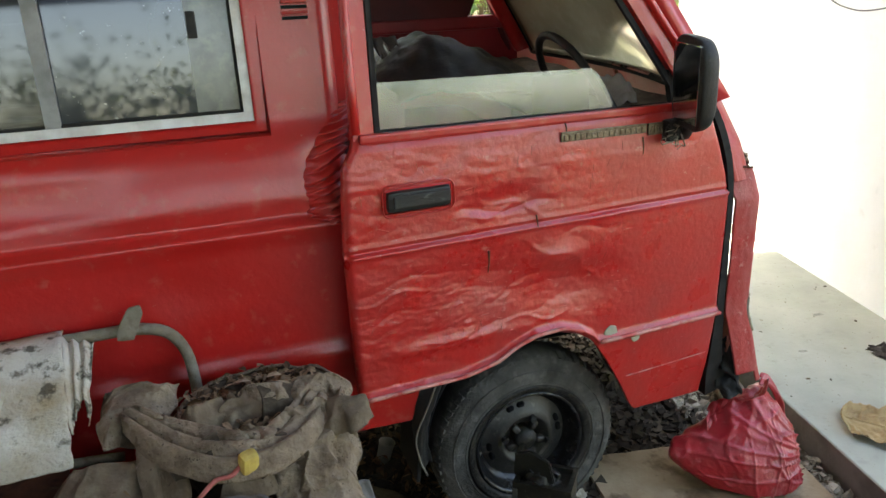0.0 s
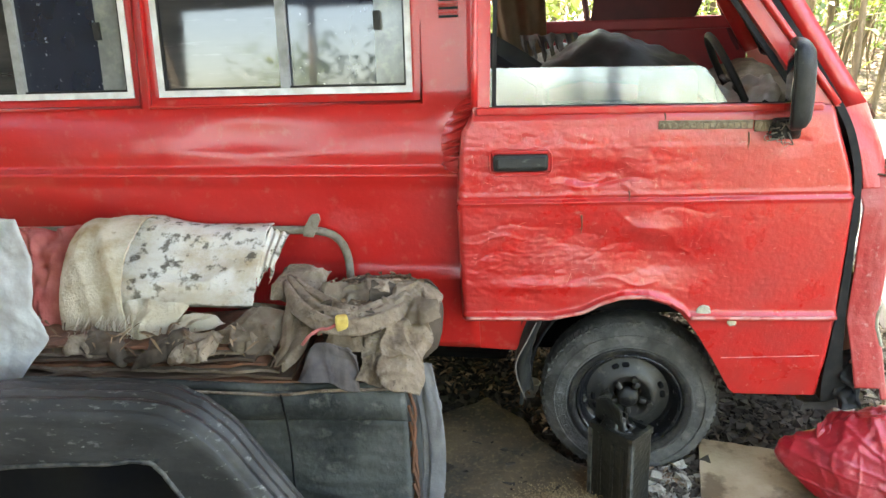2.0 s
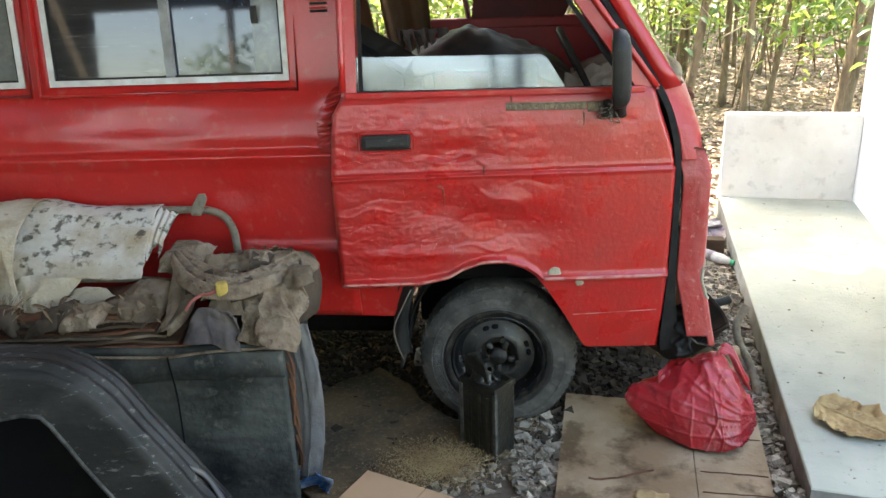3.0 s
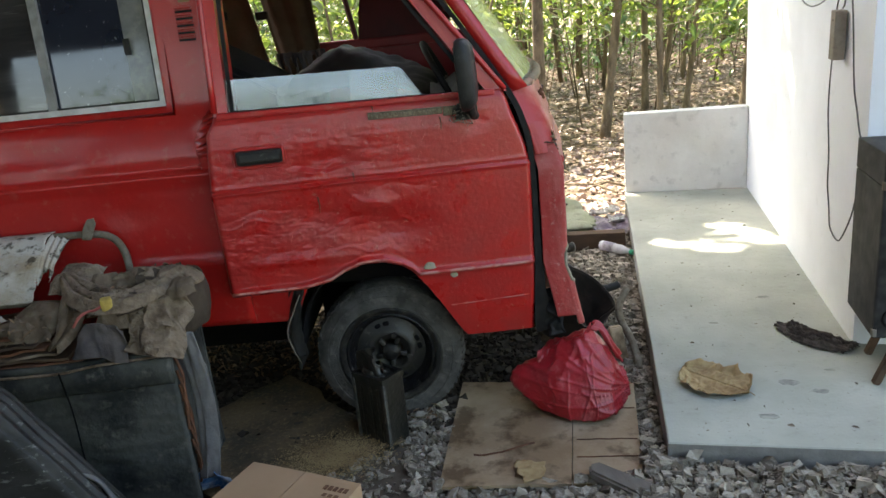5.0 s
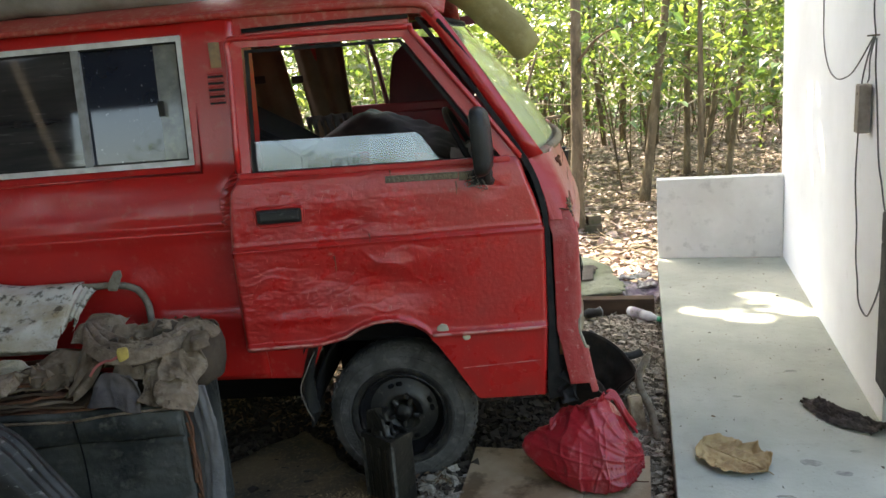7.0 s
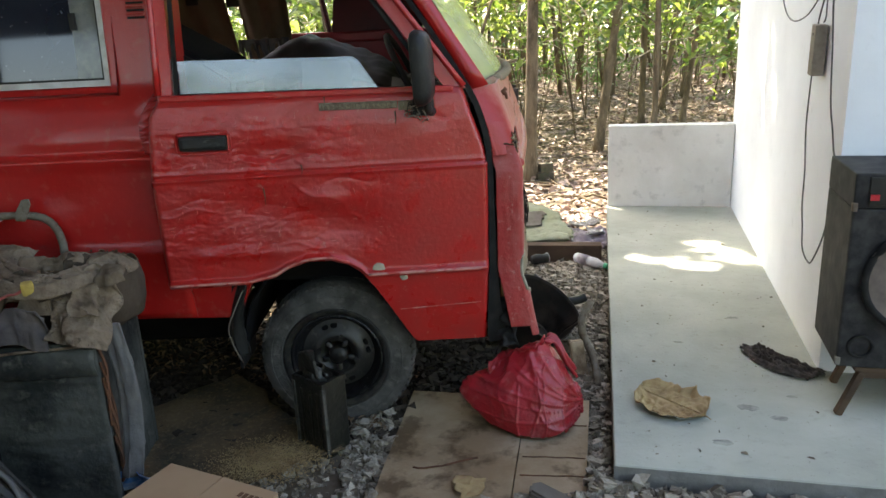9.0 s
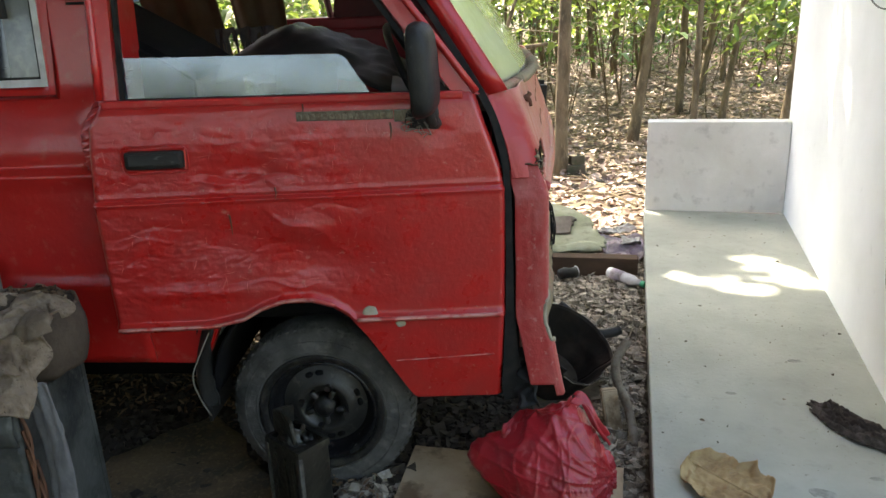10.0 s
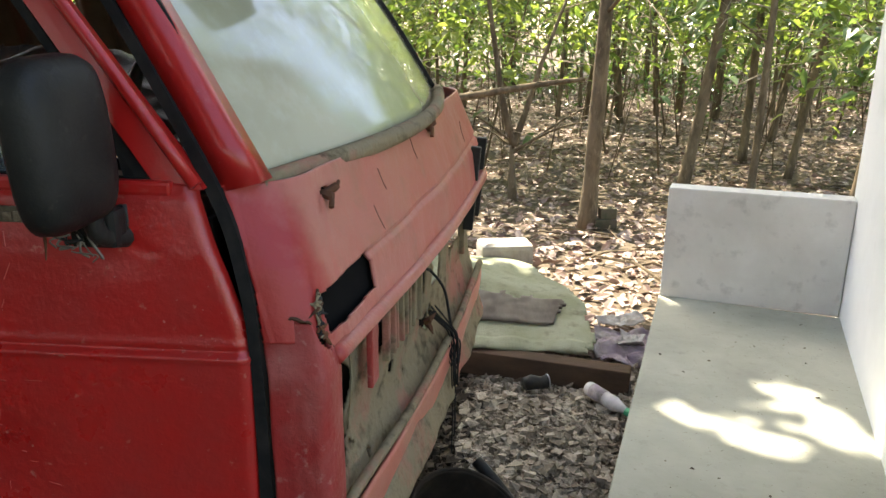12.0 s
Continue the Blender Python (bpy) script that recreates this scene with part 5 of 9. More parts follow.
    part("red_upright", box_bm((nose_x(0.285, 0.87) - 0.032, 0.295, 0.865), (0.012, 0.045, 0.15), 0.004), M_CORNER, van, "dusty red upright in the grille")
    for k in range(8):
        y, z = 0.10 + 0.018 * k, 0.94 - 0.03 * rr.random()
        x = nose_x(y, 0.9) - 0.050 - 0.02 * rr.random()
        part("hanging_shred", add_tube(bmesh.new(), smooth_path([(x, y, z), (x + 0.006, y + rr.uniform(-0.01, 0.01), z - 0.08), (x - 0.004, y + rr.uniform(-0.014, 0.014), z - rr.uniform(0.12, 0.22))], 4), [0.004 - 0.0003 * j for j in range(9)], 5), M_GRIME if k % 2 else M_BLACK, van, "dusty torn shred")
    # dark debris lodged in the torn end of the lamp hole
    for k in range(26):
        c = nose_point(0.106 + 0.010 * rr.random(), 0.985 + 0.07 * rr.random()) + Vector((0.002 * rr.random(), -0.002, 0))
        d = Vector((rr.uniform(-0.5, 1), rr.uniform(-1, 1), rr.uniform(-1, 1))) * 0.012
        part("debris", add_tube(bmesh.new(), [c - d, c + Vector((0.003, 0, 0.002)), c + d], [0.001, rr.uniform(0.002, 0.0045), 0.001], 5), (M_GRIME, M_RUST, M_BLACK)[k % 3], van, "dry dirt lodged in the torn metal")

    def lower(u, v):
        y = 0.03 + (W - 0.06) * u
        z = 0.335 + 0.30 * v
        return Vector((nose_x(y, z) - 0.006 - 0.10 * (1 - v) ** 2 + 0.006 * nz(y, z, 2, 6), y, z))
    part("front_apron", sheet_bm(lower, 60, 20, 0.006), M_FADED, van, "faded pink front apron", smooth=True)
    rim = add_tube(bmesh.new(), [nose_point(u, 0.957) + Vector((0.002, 0, 0)) for u in np.linspace(0.135, 0.86, 50)], 0.015, 8)
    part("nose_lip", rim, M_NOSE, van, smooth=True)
    rim = add_tube(bmesh.new(), [Vector((nose_x(y, 0.66) - 0.012, y, 0.655 + 0.01 * nz(y, 0, 0, 3))) for y in np.linspace(0.05, W - 0.05, 40)], 0.010, 6)
    part("apron_lip", rim, M_GRIME, van, smooth=True)
    # dirty torn edge of the lamp hole and the knuckle below it
    part("lamp_rim", add_tube(bmesh.new(), smooth_path([nose_point(0.118, 1.062), nose_point(0.112, 1.03), nose_point(0.116, 0.995), nose_point(0.135, 0.972)], 5), [0.002, 0.004, 0.002, 0.0045, 0.003, 0.005, 0.003, 0.004, 0.002, 0.004, 0.003, 0.002, 0.0045, 0.003, 0.002, 0.002], 7), M_RUST, van, "dusty torn rim of the lamp hole", smooth=True)
    knob = bmesh.new()
    bmesh.ops.create_icosphere(knob, subdivisions=3, radius=1.0)
    kc = nose_point(0.125, 0.955)
    for v in knob.verts:
        v.co = kc + Vector((v.co.x * 0.013 - 0.006, v.co.y * 0.02, v.co.z * 0.015)) * (1 + 0.15 * nz(*v.co, 2))
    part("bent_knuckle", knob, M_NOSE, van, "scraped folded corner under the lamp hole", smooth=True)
    # black backings close behind the openings, in place of the shade inside them
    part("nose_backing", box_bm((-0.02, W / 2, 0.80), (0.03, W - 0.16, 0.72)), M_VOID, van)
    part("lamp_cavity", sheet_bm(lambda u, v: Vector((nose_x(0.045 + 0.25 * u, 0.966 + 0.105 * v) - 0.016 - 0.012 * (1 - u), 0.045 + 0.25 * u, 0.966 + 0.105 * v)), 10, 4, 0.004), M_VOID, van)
    for y in (1.19, 1.345):
        part("lamp_bracket", box_bm((nose_x(y, 0.98) - 0.012, y, 0.945), (0.03, 0.02, 0.25), 0.004, ry=5), M_BLACK, van, "black bracket of the missing far lamp")
    for y, z in ((0.19, 1.178), (0.79, 1.188)):
        bm = bmesh.new()
        x = nose_x(y, z)
        add_tube(bm, smooth_path([(x - 0.01, y, z), (x + 0.012, y - 0.008, z - 0.004), (x + 0.016, y - 0.02, z - 0.018)], 4), [0.008] * 5 + [0.005] * 4, 6)
        add_tube(bm, smooth_path([(x, y, z), (x + 0.014, y + 0.016, z + 0.008), (x + 0.012, y + 0.034, z + 0.012)], 4), [0.007] * 5 + [0.003] * 4, 6)
        part("wiper_stub", bm, M_RUST, van, "rusty broken wiper spindle")
    for i, (y, z) in enumerate(((0.33, 1.10), (0.62, 1.17), (0.40, 1.15), (1.10, 1.13))):
        x = nose_x(y, z) + 0.006
        part("crack", add_tube(bmesh.new(), [(x - 0.001, y - 0.03, z + 0.03), (x, y, z), (x + 0.006, y + 0.03, z - 0.035)], 0.0009, 4), M_RUST, van, "thin dark crack in the paint")
    # loose wiring hanging from the grille in a tangle
    rng = random.Random(3)
    for i in range(8):
        x, y, z = 0.176 + rng.uniform(-0.008, 0.012), 0.79 + rng.uniform(-0.012, 0.012), 0.66
        pts = [(x - 0.05, y - 0.04 - 0.02 * rng.random(), 0.735 + rng.uniform(-0.02, 0.03)), (x - 0.01, y - 0.015, 0.69), (x, y, z)]
        w = rng.uniform(0.018, 0.038) * rng.choice((-1, 1))
        low = rng.uniform(0.50, 0.60)
        pts += [(x + 0.008, y + w, 0.5 * (z + low) + rng.uniform(-0.02, 0.02)), (x + 0.004, y + 0.3 * w, low), (x - 0.004, y - 0.7 * w, 0.5 * (z + low)), (x, y - 0.2 * w, z - 0.02)]
        if i < 2:
            pts = pts[:3] + [(x + 0.004, y + 0.4 * w, 0.56), (x + 0.006, y + 0.2 * w, 0.44), (x + 0.004, y + 0.3 * w, 0.33 + 0.05 * i)]
        part("loose_wire", add_tube(bmesh.new(), smooth_path(pts, 5), rng.uniform(0.0014, 0.0024), 5), M_RUBBER, van, "dangling black wire")
    part("loose_wire", add_tube(bmesh.new(), smooth_path([(0.105, 0.62, 0.93), (0.135, 0.66, 0.885), (0.135, 0.705, 0.865), (0.158, 0.76, 0.80), (0.168, 0.785, 0.72), (0.176, 0.79, 0.66)], 5), 0.0035, 6), M_RUBBER, van, "dangling black wire")
    for a in (20, 150, 265):
        c = Vector((0.126, 0.705, 0.735))
        part("torn_tab", add_tube(bmesh.new(), [c, c + Vector((0.010, 0.016 * math.cos(radians(a)), 0.016 * math.sin(radians(a)))), c + Vector((0.016, 0.034 * math.cos(radians(a)), 0.030 * math.sin(radians(a))))], [0.010, 0.006, 0.001], 5), M_RUST, van, "rusty bent tab")
    part("lamp_slot_metal", box_bm((nose_x(0.29, 0.85) - 0.085, 0.30, 0.82), (0.02, 0.03, 0.26), 0.004), M_BLACK, van)
    part("lamp_slot_metal", box_bm((nose_x(1.2, 0.86) - 0.05, 1.2, 0.86), (0.02, 0.012, 0.24), 0.003), M_GRIME, van)


nose()


def windscreen():
    y0, y1 = 0.125, W - 0.125

    def f(u, v):
        bow = 0.075 * math.sin(math.pi * u)
        a = Vector((-0.020 + 0.05 * u + bow * 1.3, 0.092 + (W - 0.184) * u, 1.205))
        b = Vector((-0.325 + bow * 0.8, y0 + (y1 - y0) * u, 1.700))
        return a * (1 - v) + b * v + Vector((0.03, 0, 0.02)) * math.sin(math.pi * v) * 0.5
    g = part("windscreen", sheet_bm(f, 30, 16, 0.005), M_SCREEN, van, "windscreen clouded with pale dust", smooth=True)
    loop = [f(u, 0) for u in np.linspace(0, 1, 20)] + [f(1, v) for v in np.linspace(0, 1, 10)] + [f(u, 1) for u in np.linspace(1, 0, 20)] + [f(0, v) for v in np.linspace(1, 0, 10)]
    part("windscreen_seal", add_tube(bmesh.new(), loop, 0.012, 6, caps=False), M_RUBBER, g, smooth=True)
    low = [f(u, 0.0) + Vector((0.008, 0, 0.006)) for u in np.linspace(0, 1, 24)]
    part("scuttle", add_tube(bmesh.new(), low, 0.018, 8), M_GRIME, g, "dusty scuttle strip", smooth=True)


windscreen()


def wheel(x, y, z, face):
    w = part("wheel", bmesh.new(), M_RIM, van)
    w.matrix_basis = Matrix.Translation((x, y, z)) @ (Matrix() if face > 0 else Matrix.Rotation(math.pi, 4, "Z")) @ Matrix.Rotation(radians(38), 4, "Y") @ Matrix.Diagonal((1.035, 1, 1.035, 1))

    def lathe(prof, n, closed=True):
        bm = bmesh.new()
        rows = []
        for k in range(n):
            a = 2 * math.pi * k / n
            rows.append([bm.verts.new((r * math.cos(a), yy, r * math.sin(a))) for r, yy in prof])
        for k in range(n):
            r0, r1 = rows[k], rows[(k + 1) % n]
            m = len(prof)
            for i in range(m if closed else m - 1):
                bm.faces.new((r0[i], r0[(i + 1) % m], r1[(i + 1) % m], r1[i]))
        return bm
    t = lathe([(0.158, -0.055), (0.165, -0.068), (0.19, -0.078), (0.225, -0.078), (0.25, -0.070), (0.268, -0.056), (0.2745, -0.03), (0.2755, 0.0), (0.2745, 0.03), (0.268, 0.056), (0.25, 0.070), (0.20, 0.078), (0.165, 0.068), (0.158, 0.055)], 96)
    part("tyre", t, M_TYRE, w, "worn grey tyre", smooth=True)
    tread = bmesh.new()
    for k in range(64):
        a = 2 * math.pi * k / 64
        for s in (-1, 1):
            mm = Matrix.Rotation(-a, 4, "Y") @ pose(0.2665, s * 0.045, 0, 0, 0, s * 18)
            bmesh.ops.create_cube(tread, size=1, matrix=mm @ Matrix.Diagonal((0.014, 0.030, 0.011, 1)))
    tagged(part("tread", tread, M_TYRE, w), kind="stuff")
    for k in range(34):
        a = 2 * math.pi * (k + 0.2) / 34
        if k % 17 < 11:
            part("sidewall_mark", box_bm((0.214 * math.cos(a), -0.0785, 0.214 * math.sin(a)), (0.020, 0.0022, 0.008 + 0.006 * (k % 3)), 0.0007, ry=-math.degrees(a)), M_TYRE, w)
    rib = bmesh.new()
    for r in (0.196, 0.232):
        add_tube(rib, [(r * math.cos(2 * math.pi * k / 64), -0.0785, r * math.sin(2 * math.pi * k / 64)) for k in range(65)], 0.0022, 5, caps=False)
    part("sidewall_rib", rib, M_TYRE, w)
    grease = lathe([(0.163, -0.0705), (0.172, -0.0765), (0.184, -0.0795), (0.190, -0.0785), (0.184, -0.0765), (0.166, -0.0675)], 96)
    part("bead_ring", grease, M_GREASE, w, "greasy black ring round the rim", smooth=True)
    part("rim", lathe([(0.160, -0.060), (0.166, -0.070), (0.160, -0.074), (0.152, -0.066), (0.146, -0.040), (0.138, -0.022), (0.128, -0.018), (0.128, 0.02), (0.15, 0.05)], 64, False), M_RIM, w, "black steel rim", smooth=True)
    part("rim_dish", lathe([(0.129, -0.018), (0.120, -0.020), (0.104, -0.026), (0.090, -0.036), (0.076, -0.044), (0.068, -0.040), (0.062, -0.026), (0.045, -0.022), (0.045, 0.02)], 64, False), M_DISH, w, "scuffed dark grey wheel dish", smooth=True)
    for k in range(8):
        a = 2 * math.pi * (k // 2) / 4 + (0.15 if k % 2 else -0.15) + 0.9
        bm = bmesh.new()
        add_tube(bm, [(0.108 * math.cos(a + s), -0.026, 0.108 * math.sin(a + s)) for s in (-0.11, -0.07, 0.07, 0.11)], [0.004, 0.0085, 0.0085, 0.004], 8)
        part("rim_slot", bm, M_VOID, w, smooth=True)
    hub = bmesh.new()
    add_tube(hub, [(0, 0.0, 0), (0, -0.046, 0), (0, -0.054, 0)], [0.034, 0.032, 0.022], 18)
    part("hub", hub, M_GREASE, w, smooth=True)
    for k in range(5):
        a = 2 * math.pi * k / 5 + 0.4
        bm = box_bm((0.047 * math.cos(a), -0.034, 0.047 * math.sin(a)), (0.026, 0.022, 0.017), 0.005, ry=-math.degrees(a))
        part("hub_spoke", bm, M_GREASE if k % 2 else M_DISH, w, "greasy hub casting", smooth=True)
    for k in range(4):
        a = 2 * math.pi * k / 4 + 0.4
        part("wheel_nut", add_tube(bmesh.new(), [(0.070 * math.cos(a), -0.03, 0.070 * math.sin(a)), (0.070 * math.cos(a), -0.058, 0.070 * math.sin(a))], 0.010, 6), M_GREASE, w)
    return w


wheel(-0.575, 0.142, 0.262, 1)
wheel(-0.560, W - 0.14, 0.280, -1)
wheel(-2.40, 0.15, 0.280, 1)
wheel(-2.40, W - 0.14, 0.280, -1)


def cabin():
    """What shows inside through the open windows."""
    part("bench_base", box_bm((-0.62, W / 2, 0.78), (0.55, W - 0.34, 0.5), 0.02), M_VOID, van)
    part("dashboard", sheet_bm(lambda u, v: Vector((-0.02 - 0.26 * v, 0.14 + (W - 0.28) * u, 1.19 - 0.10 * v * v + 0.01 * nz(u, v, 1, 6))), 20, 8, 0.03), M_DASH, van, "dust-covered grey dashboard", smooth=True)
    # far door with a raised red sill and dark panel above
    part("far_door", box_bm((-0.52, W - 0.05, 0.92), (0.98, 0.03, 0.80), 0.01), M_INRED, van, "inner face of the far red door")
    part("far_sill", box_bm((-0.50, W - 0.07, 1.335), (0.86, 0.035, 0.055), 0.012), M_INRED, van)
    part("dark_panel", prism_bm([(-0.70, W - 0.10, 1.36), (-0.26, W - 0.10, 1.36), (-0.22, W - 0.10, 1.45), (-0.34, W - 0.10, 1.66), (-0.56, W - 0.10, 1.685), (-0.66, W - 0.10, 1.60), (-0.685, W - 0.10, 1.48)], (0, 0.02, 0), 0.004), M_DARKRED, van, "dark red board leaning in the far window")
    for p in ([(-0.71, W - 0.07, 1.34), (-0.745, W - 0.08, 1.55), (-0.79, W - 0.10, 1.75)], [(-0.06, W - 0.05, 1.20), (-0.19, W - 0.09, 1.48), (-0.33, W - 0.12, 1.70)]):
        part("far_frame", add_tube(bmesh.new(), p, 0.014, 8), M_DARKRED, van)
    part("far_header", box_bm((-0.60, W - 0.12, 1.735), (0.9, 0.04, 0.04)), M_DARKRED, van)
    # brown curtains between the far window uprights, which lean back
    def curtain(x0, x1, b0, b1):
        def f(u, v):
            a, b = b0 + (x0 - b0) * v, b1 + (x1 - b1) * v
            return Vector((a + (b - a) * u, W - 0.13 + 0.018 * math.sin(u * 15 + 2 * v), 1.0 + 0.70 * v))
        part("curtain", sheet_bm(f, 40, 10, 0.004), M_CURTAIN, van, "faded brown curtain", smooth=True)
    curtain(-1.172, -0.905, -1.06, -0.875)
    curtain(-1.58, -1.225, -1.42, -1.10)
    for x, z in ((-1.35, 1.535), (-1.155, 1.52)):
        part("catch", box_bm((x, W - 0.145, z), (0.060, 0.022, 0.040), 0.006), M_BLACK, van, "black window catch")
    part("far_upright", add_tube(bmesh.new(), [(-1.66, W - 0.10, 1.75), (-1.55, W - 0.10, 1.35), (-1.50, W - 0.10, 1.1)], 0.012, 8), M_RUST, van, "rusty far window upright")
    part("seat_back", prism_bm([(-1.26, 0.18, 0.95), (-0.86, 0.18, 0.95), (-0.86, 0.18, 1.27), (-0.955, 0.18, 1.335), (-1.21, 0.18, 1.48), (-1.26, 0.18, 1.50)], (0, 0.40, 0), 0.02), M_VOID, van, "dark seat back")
    part("fringed_cloth", sheet_bm(lambda u, v: Vector((-0.96 + 0.20 * u + 0.02 * v, 0.62 - 0.05 * v + 0.016 * math.sin(u * 26), 1.375 - 0.10 * v * (0.7 + 0.3 * math.sin(u * 40)) + 0.01 * nz(u * 6, v, 2, 1))), 60, 10, 0.003, lambda u, v: v > 0.45 and math.sin(u * 80) > 0.3), M_HAT, van, "grey fringed cloth over the seat", smooth=True)
    # crumpled black cover over the bench
    def f(u, v):
        x = -0.99 + 0.70 * u
        y = 0.30 + 0.80 * v
        z = 1.05 + 0.305 * math.sin(math.pi * min(1, 0.12 + 0.80 * u)) ** 0.6 * math.sin(math.pi * min(1, 0.25 + 0.6 * v)) + 0.04 * nz(x, y, 0, 5) + 0.02 * abs(nz(x, y, 4, 14))
        return Vector((x, y, z))
    part("seat_cover", sheet_bm(f, 50, 40, 0.006), M_BLACK, van, "crumpled black cover heaped on the seat", smooth=True)
    # steering wheel
    bm = bmesh.new()
    c = Vector((-0.27, 0.42, 1.22))
    ax, ay = Vector((0.55, 0, 0.83)).normalized(), Vector((0, 1, 0))
    add_tube(bm, [c + 0.17 * (math.cos(2 * math.pi * k / 40) * ax * -1 * 0 + math.cos(2 * math.pi * k / 40) * Vector((-0.45, 0, 0.89)) + math.sin(2 * math.pi * k / 40) * ay) for k in range(41)], 0.012, 8, caps=False)
    add_tube(bm, [c, c + Vector((0.16, 0, -0.10))], 0.02, 8)
    for s in (-1, 1):
        add_tube(bm, [c, c + Vector((0, s * 0.165, 0))], 0.009, 6)
    part("steering_wheel", bm, M_BLACK, van, smooth=True)


cabin()

# the shell leans a little towards the heap: its far side stands higher
for ob in list(van.children):
    if ob.type == "MESH" and ob.name.split(".")[0] not in ("front_door", "wheel", "sill", "torn_mudflap", "mudflap"):
        for v in ob.data.vertices:
            v.co.z += 0.048 * max(0.0, v.co.y - 0.1)
for ob in bpy.data.objects:
    if ob.parent and ob.parent.name.startswith("windscreen"):
        for v in ob.data.vertices:
            v.co.z += 0.048 * max(0.0, v.co.y - 0.1)

# plastic bag on the dashboard
bagd = drape_bm((-0.33, 0.20, 1.20), (-0.19, 0.20, 1.19), (-0.18, 0.38, 1.24), (-0.32, 0.38, 1.24), 0.06, 9, 4, 24, 24, 0.003)
tagged(part("plastic_bag", bagd, M_WHITECLOTH, smooth=True, m=VAN @ pose(0, 0, 0.005)), "small crumpled white bag lying on the dashboard", "bag")

# ---------- wreck standing beyond the van ----------
def far_wreck():
    w = thing("wrecked_truck", pose(-3.7, 6.9, gz(-3.7, 6.9), 0, 0, 12), "old pale yellow truck body with green and blue bands", "truck")
    part("cab_body", box_bm((0, 0, 1.28), (2.6, 1.5, 1.30), 0.10), M_DULLGREEN, w)
    part("roof", box_bm((0.1, 0, 2.42), (2.3, 1.4, 0.30), 0.12), M_DULLYELLOW, w, "faded yellow rounded roof")
    part("blue_band", box_bm((0, 0, 1.955), (2.52, 1.42, 0.05), 0.02), M_BLUE, w, "faded blue band")
    for x in (-1.0, -0.35, 0.4, 1.03):
        part("roof_post", add_tube(bmesh.new(), [(x, -0.64, 1.96), (x + 0.05, -0.60, 2.32)], 0.03, 8), M_RUST, w)
    for x in (-0.8, 0.85):
        part("tyre", add_tube(bmesh.new(), [(x, -0.78, 0.32), (x, -0.58, 0.32)], 0.32, 24), M_TYRE, w)


far_wreck()

# ---------- load on the van roof ----------
def roof_load():
    def roll(name, pts, r, material, label, flat=0.75):
        p = smooth_path(pts, 6)
        bm = add_tube(bmesh.new(), p, [r * (0.88 if i in (0, len(p) - 1) else 1) * (1 + 0.10 * nz(i, 0, r * 50, 0.5)) for i in range(len(p))], 20)
        for v in bm.verts:
            v.co += Vector((0.012 * nz(*v.co, 9), 0.012 * nz(*(v.co + Vector((5, 1, 2))), 9), 0.010 * nz(*(v.co + Vector((2, 8, 2))), 12)))
        tagged(part(name, bm, material, smooth=True, m=VAN), label, "roll")
    roll("foam_roll", [(-1.10, 0.34, 1.925), (-0.70, 0.36, 1.93), (-0.40, 0.38, 1.905), (-0.25, 0.40, 1.84), (-0.10, 0.42, 1.70), (0.0, 0.43, 1.585)], 0.066, M_FOAM, "yellowed foam roll bent over the edge of the van roof")
    roll("foam_roll", [(-0.95, 0.56, 1.94), (-0.55, 0.62, 1.94), (-0.28, 0.70, 1.91), (-0.10, 0.78, 1.82)], 0.065, M_FOAM, "short yellowed foam roll lying on the van roof")
    roll("rolled_tarpaulin", [(-2.9, 0.38, 1.925), (-2.3, 0.33, 1.935), (-1.75, 0.34, 1.93), (-1.25, 0.35, 1.925)], 0.07, M_TARP, "grey tarpaulin bundle tied on the van roof")
    roll("rolled_tarpaulin", [(-2.8, 0.70, 1.945), (-2.1, 0.66, 1.95), (-1.35, 0.66, 1.945)], 0.08, M_TARP, "grey tarpaulin bundle tied on the van roof")


roof_load()


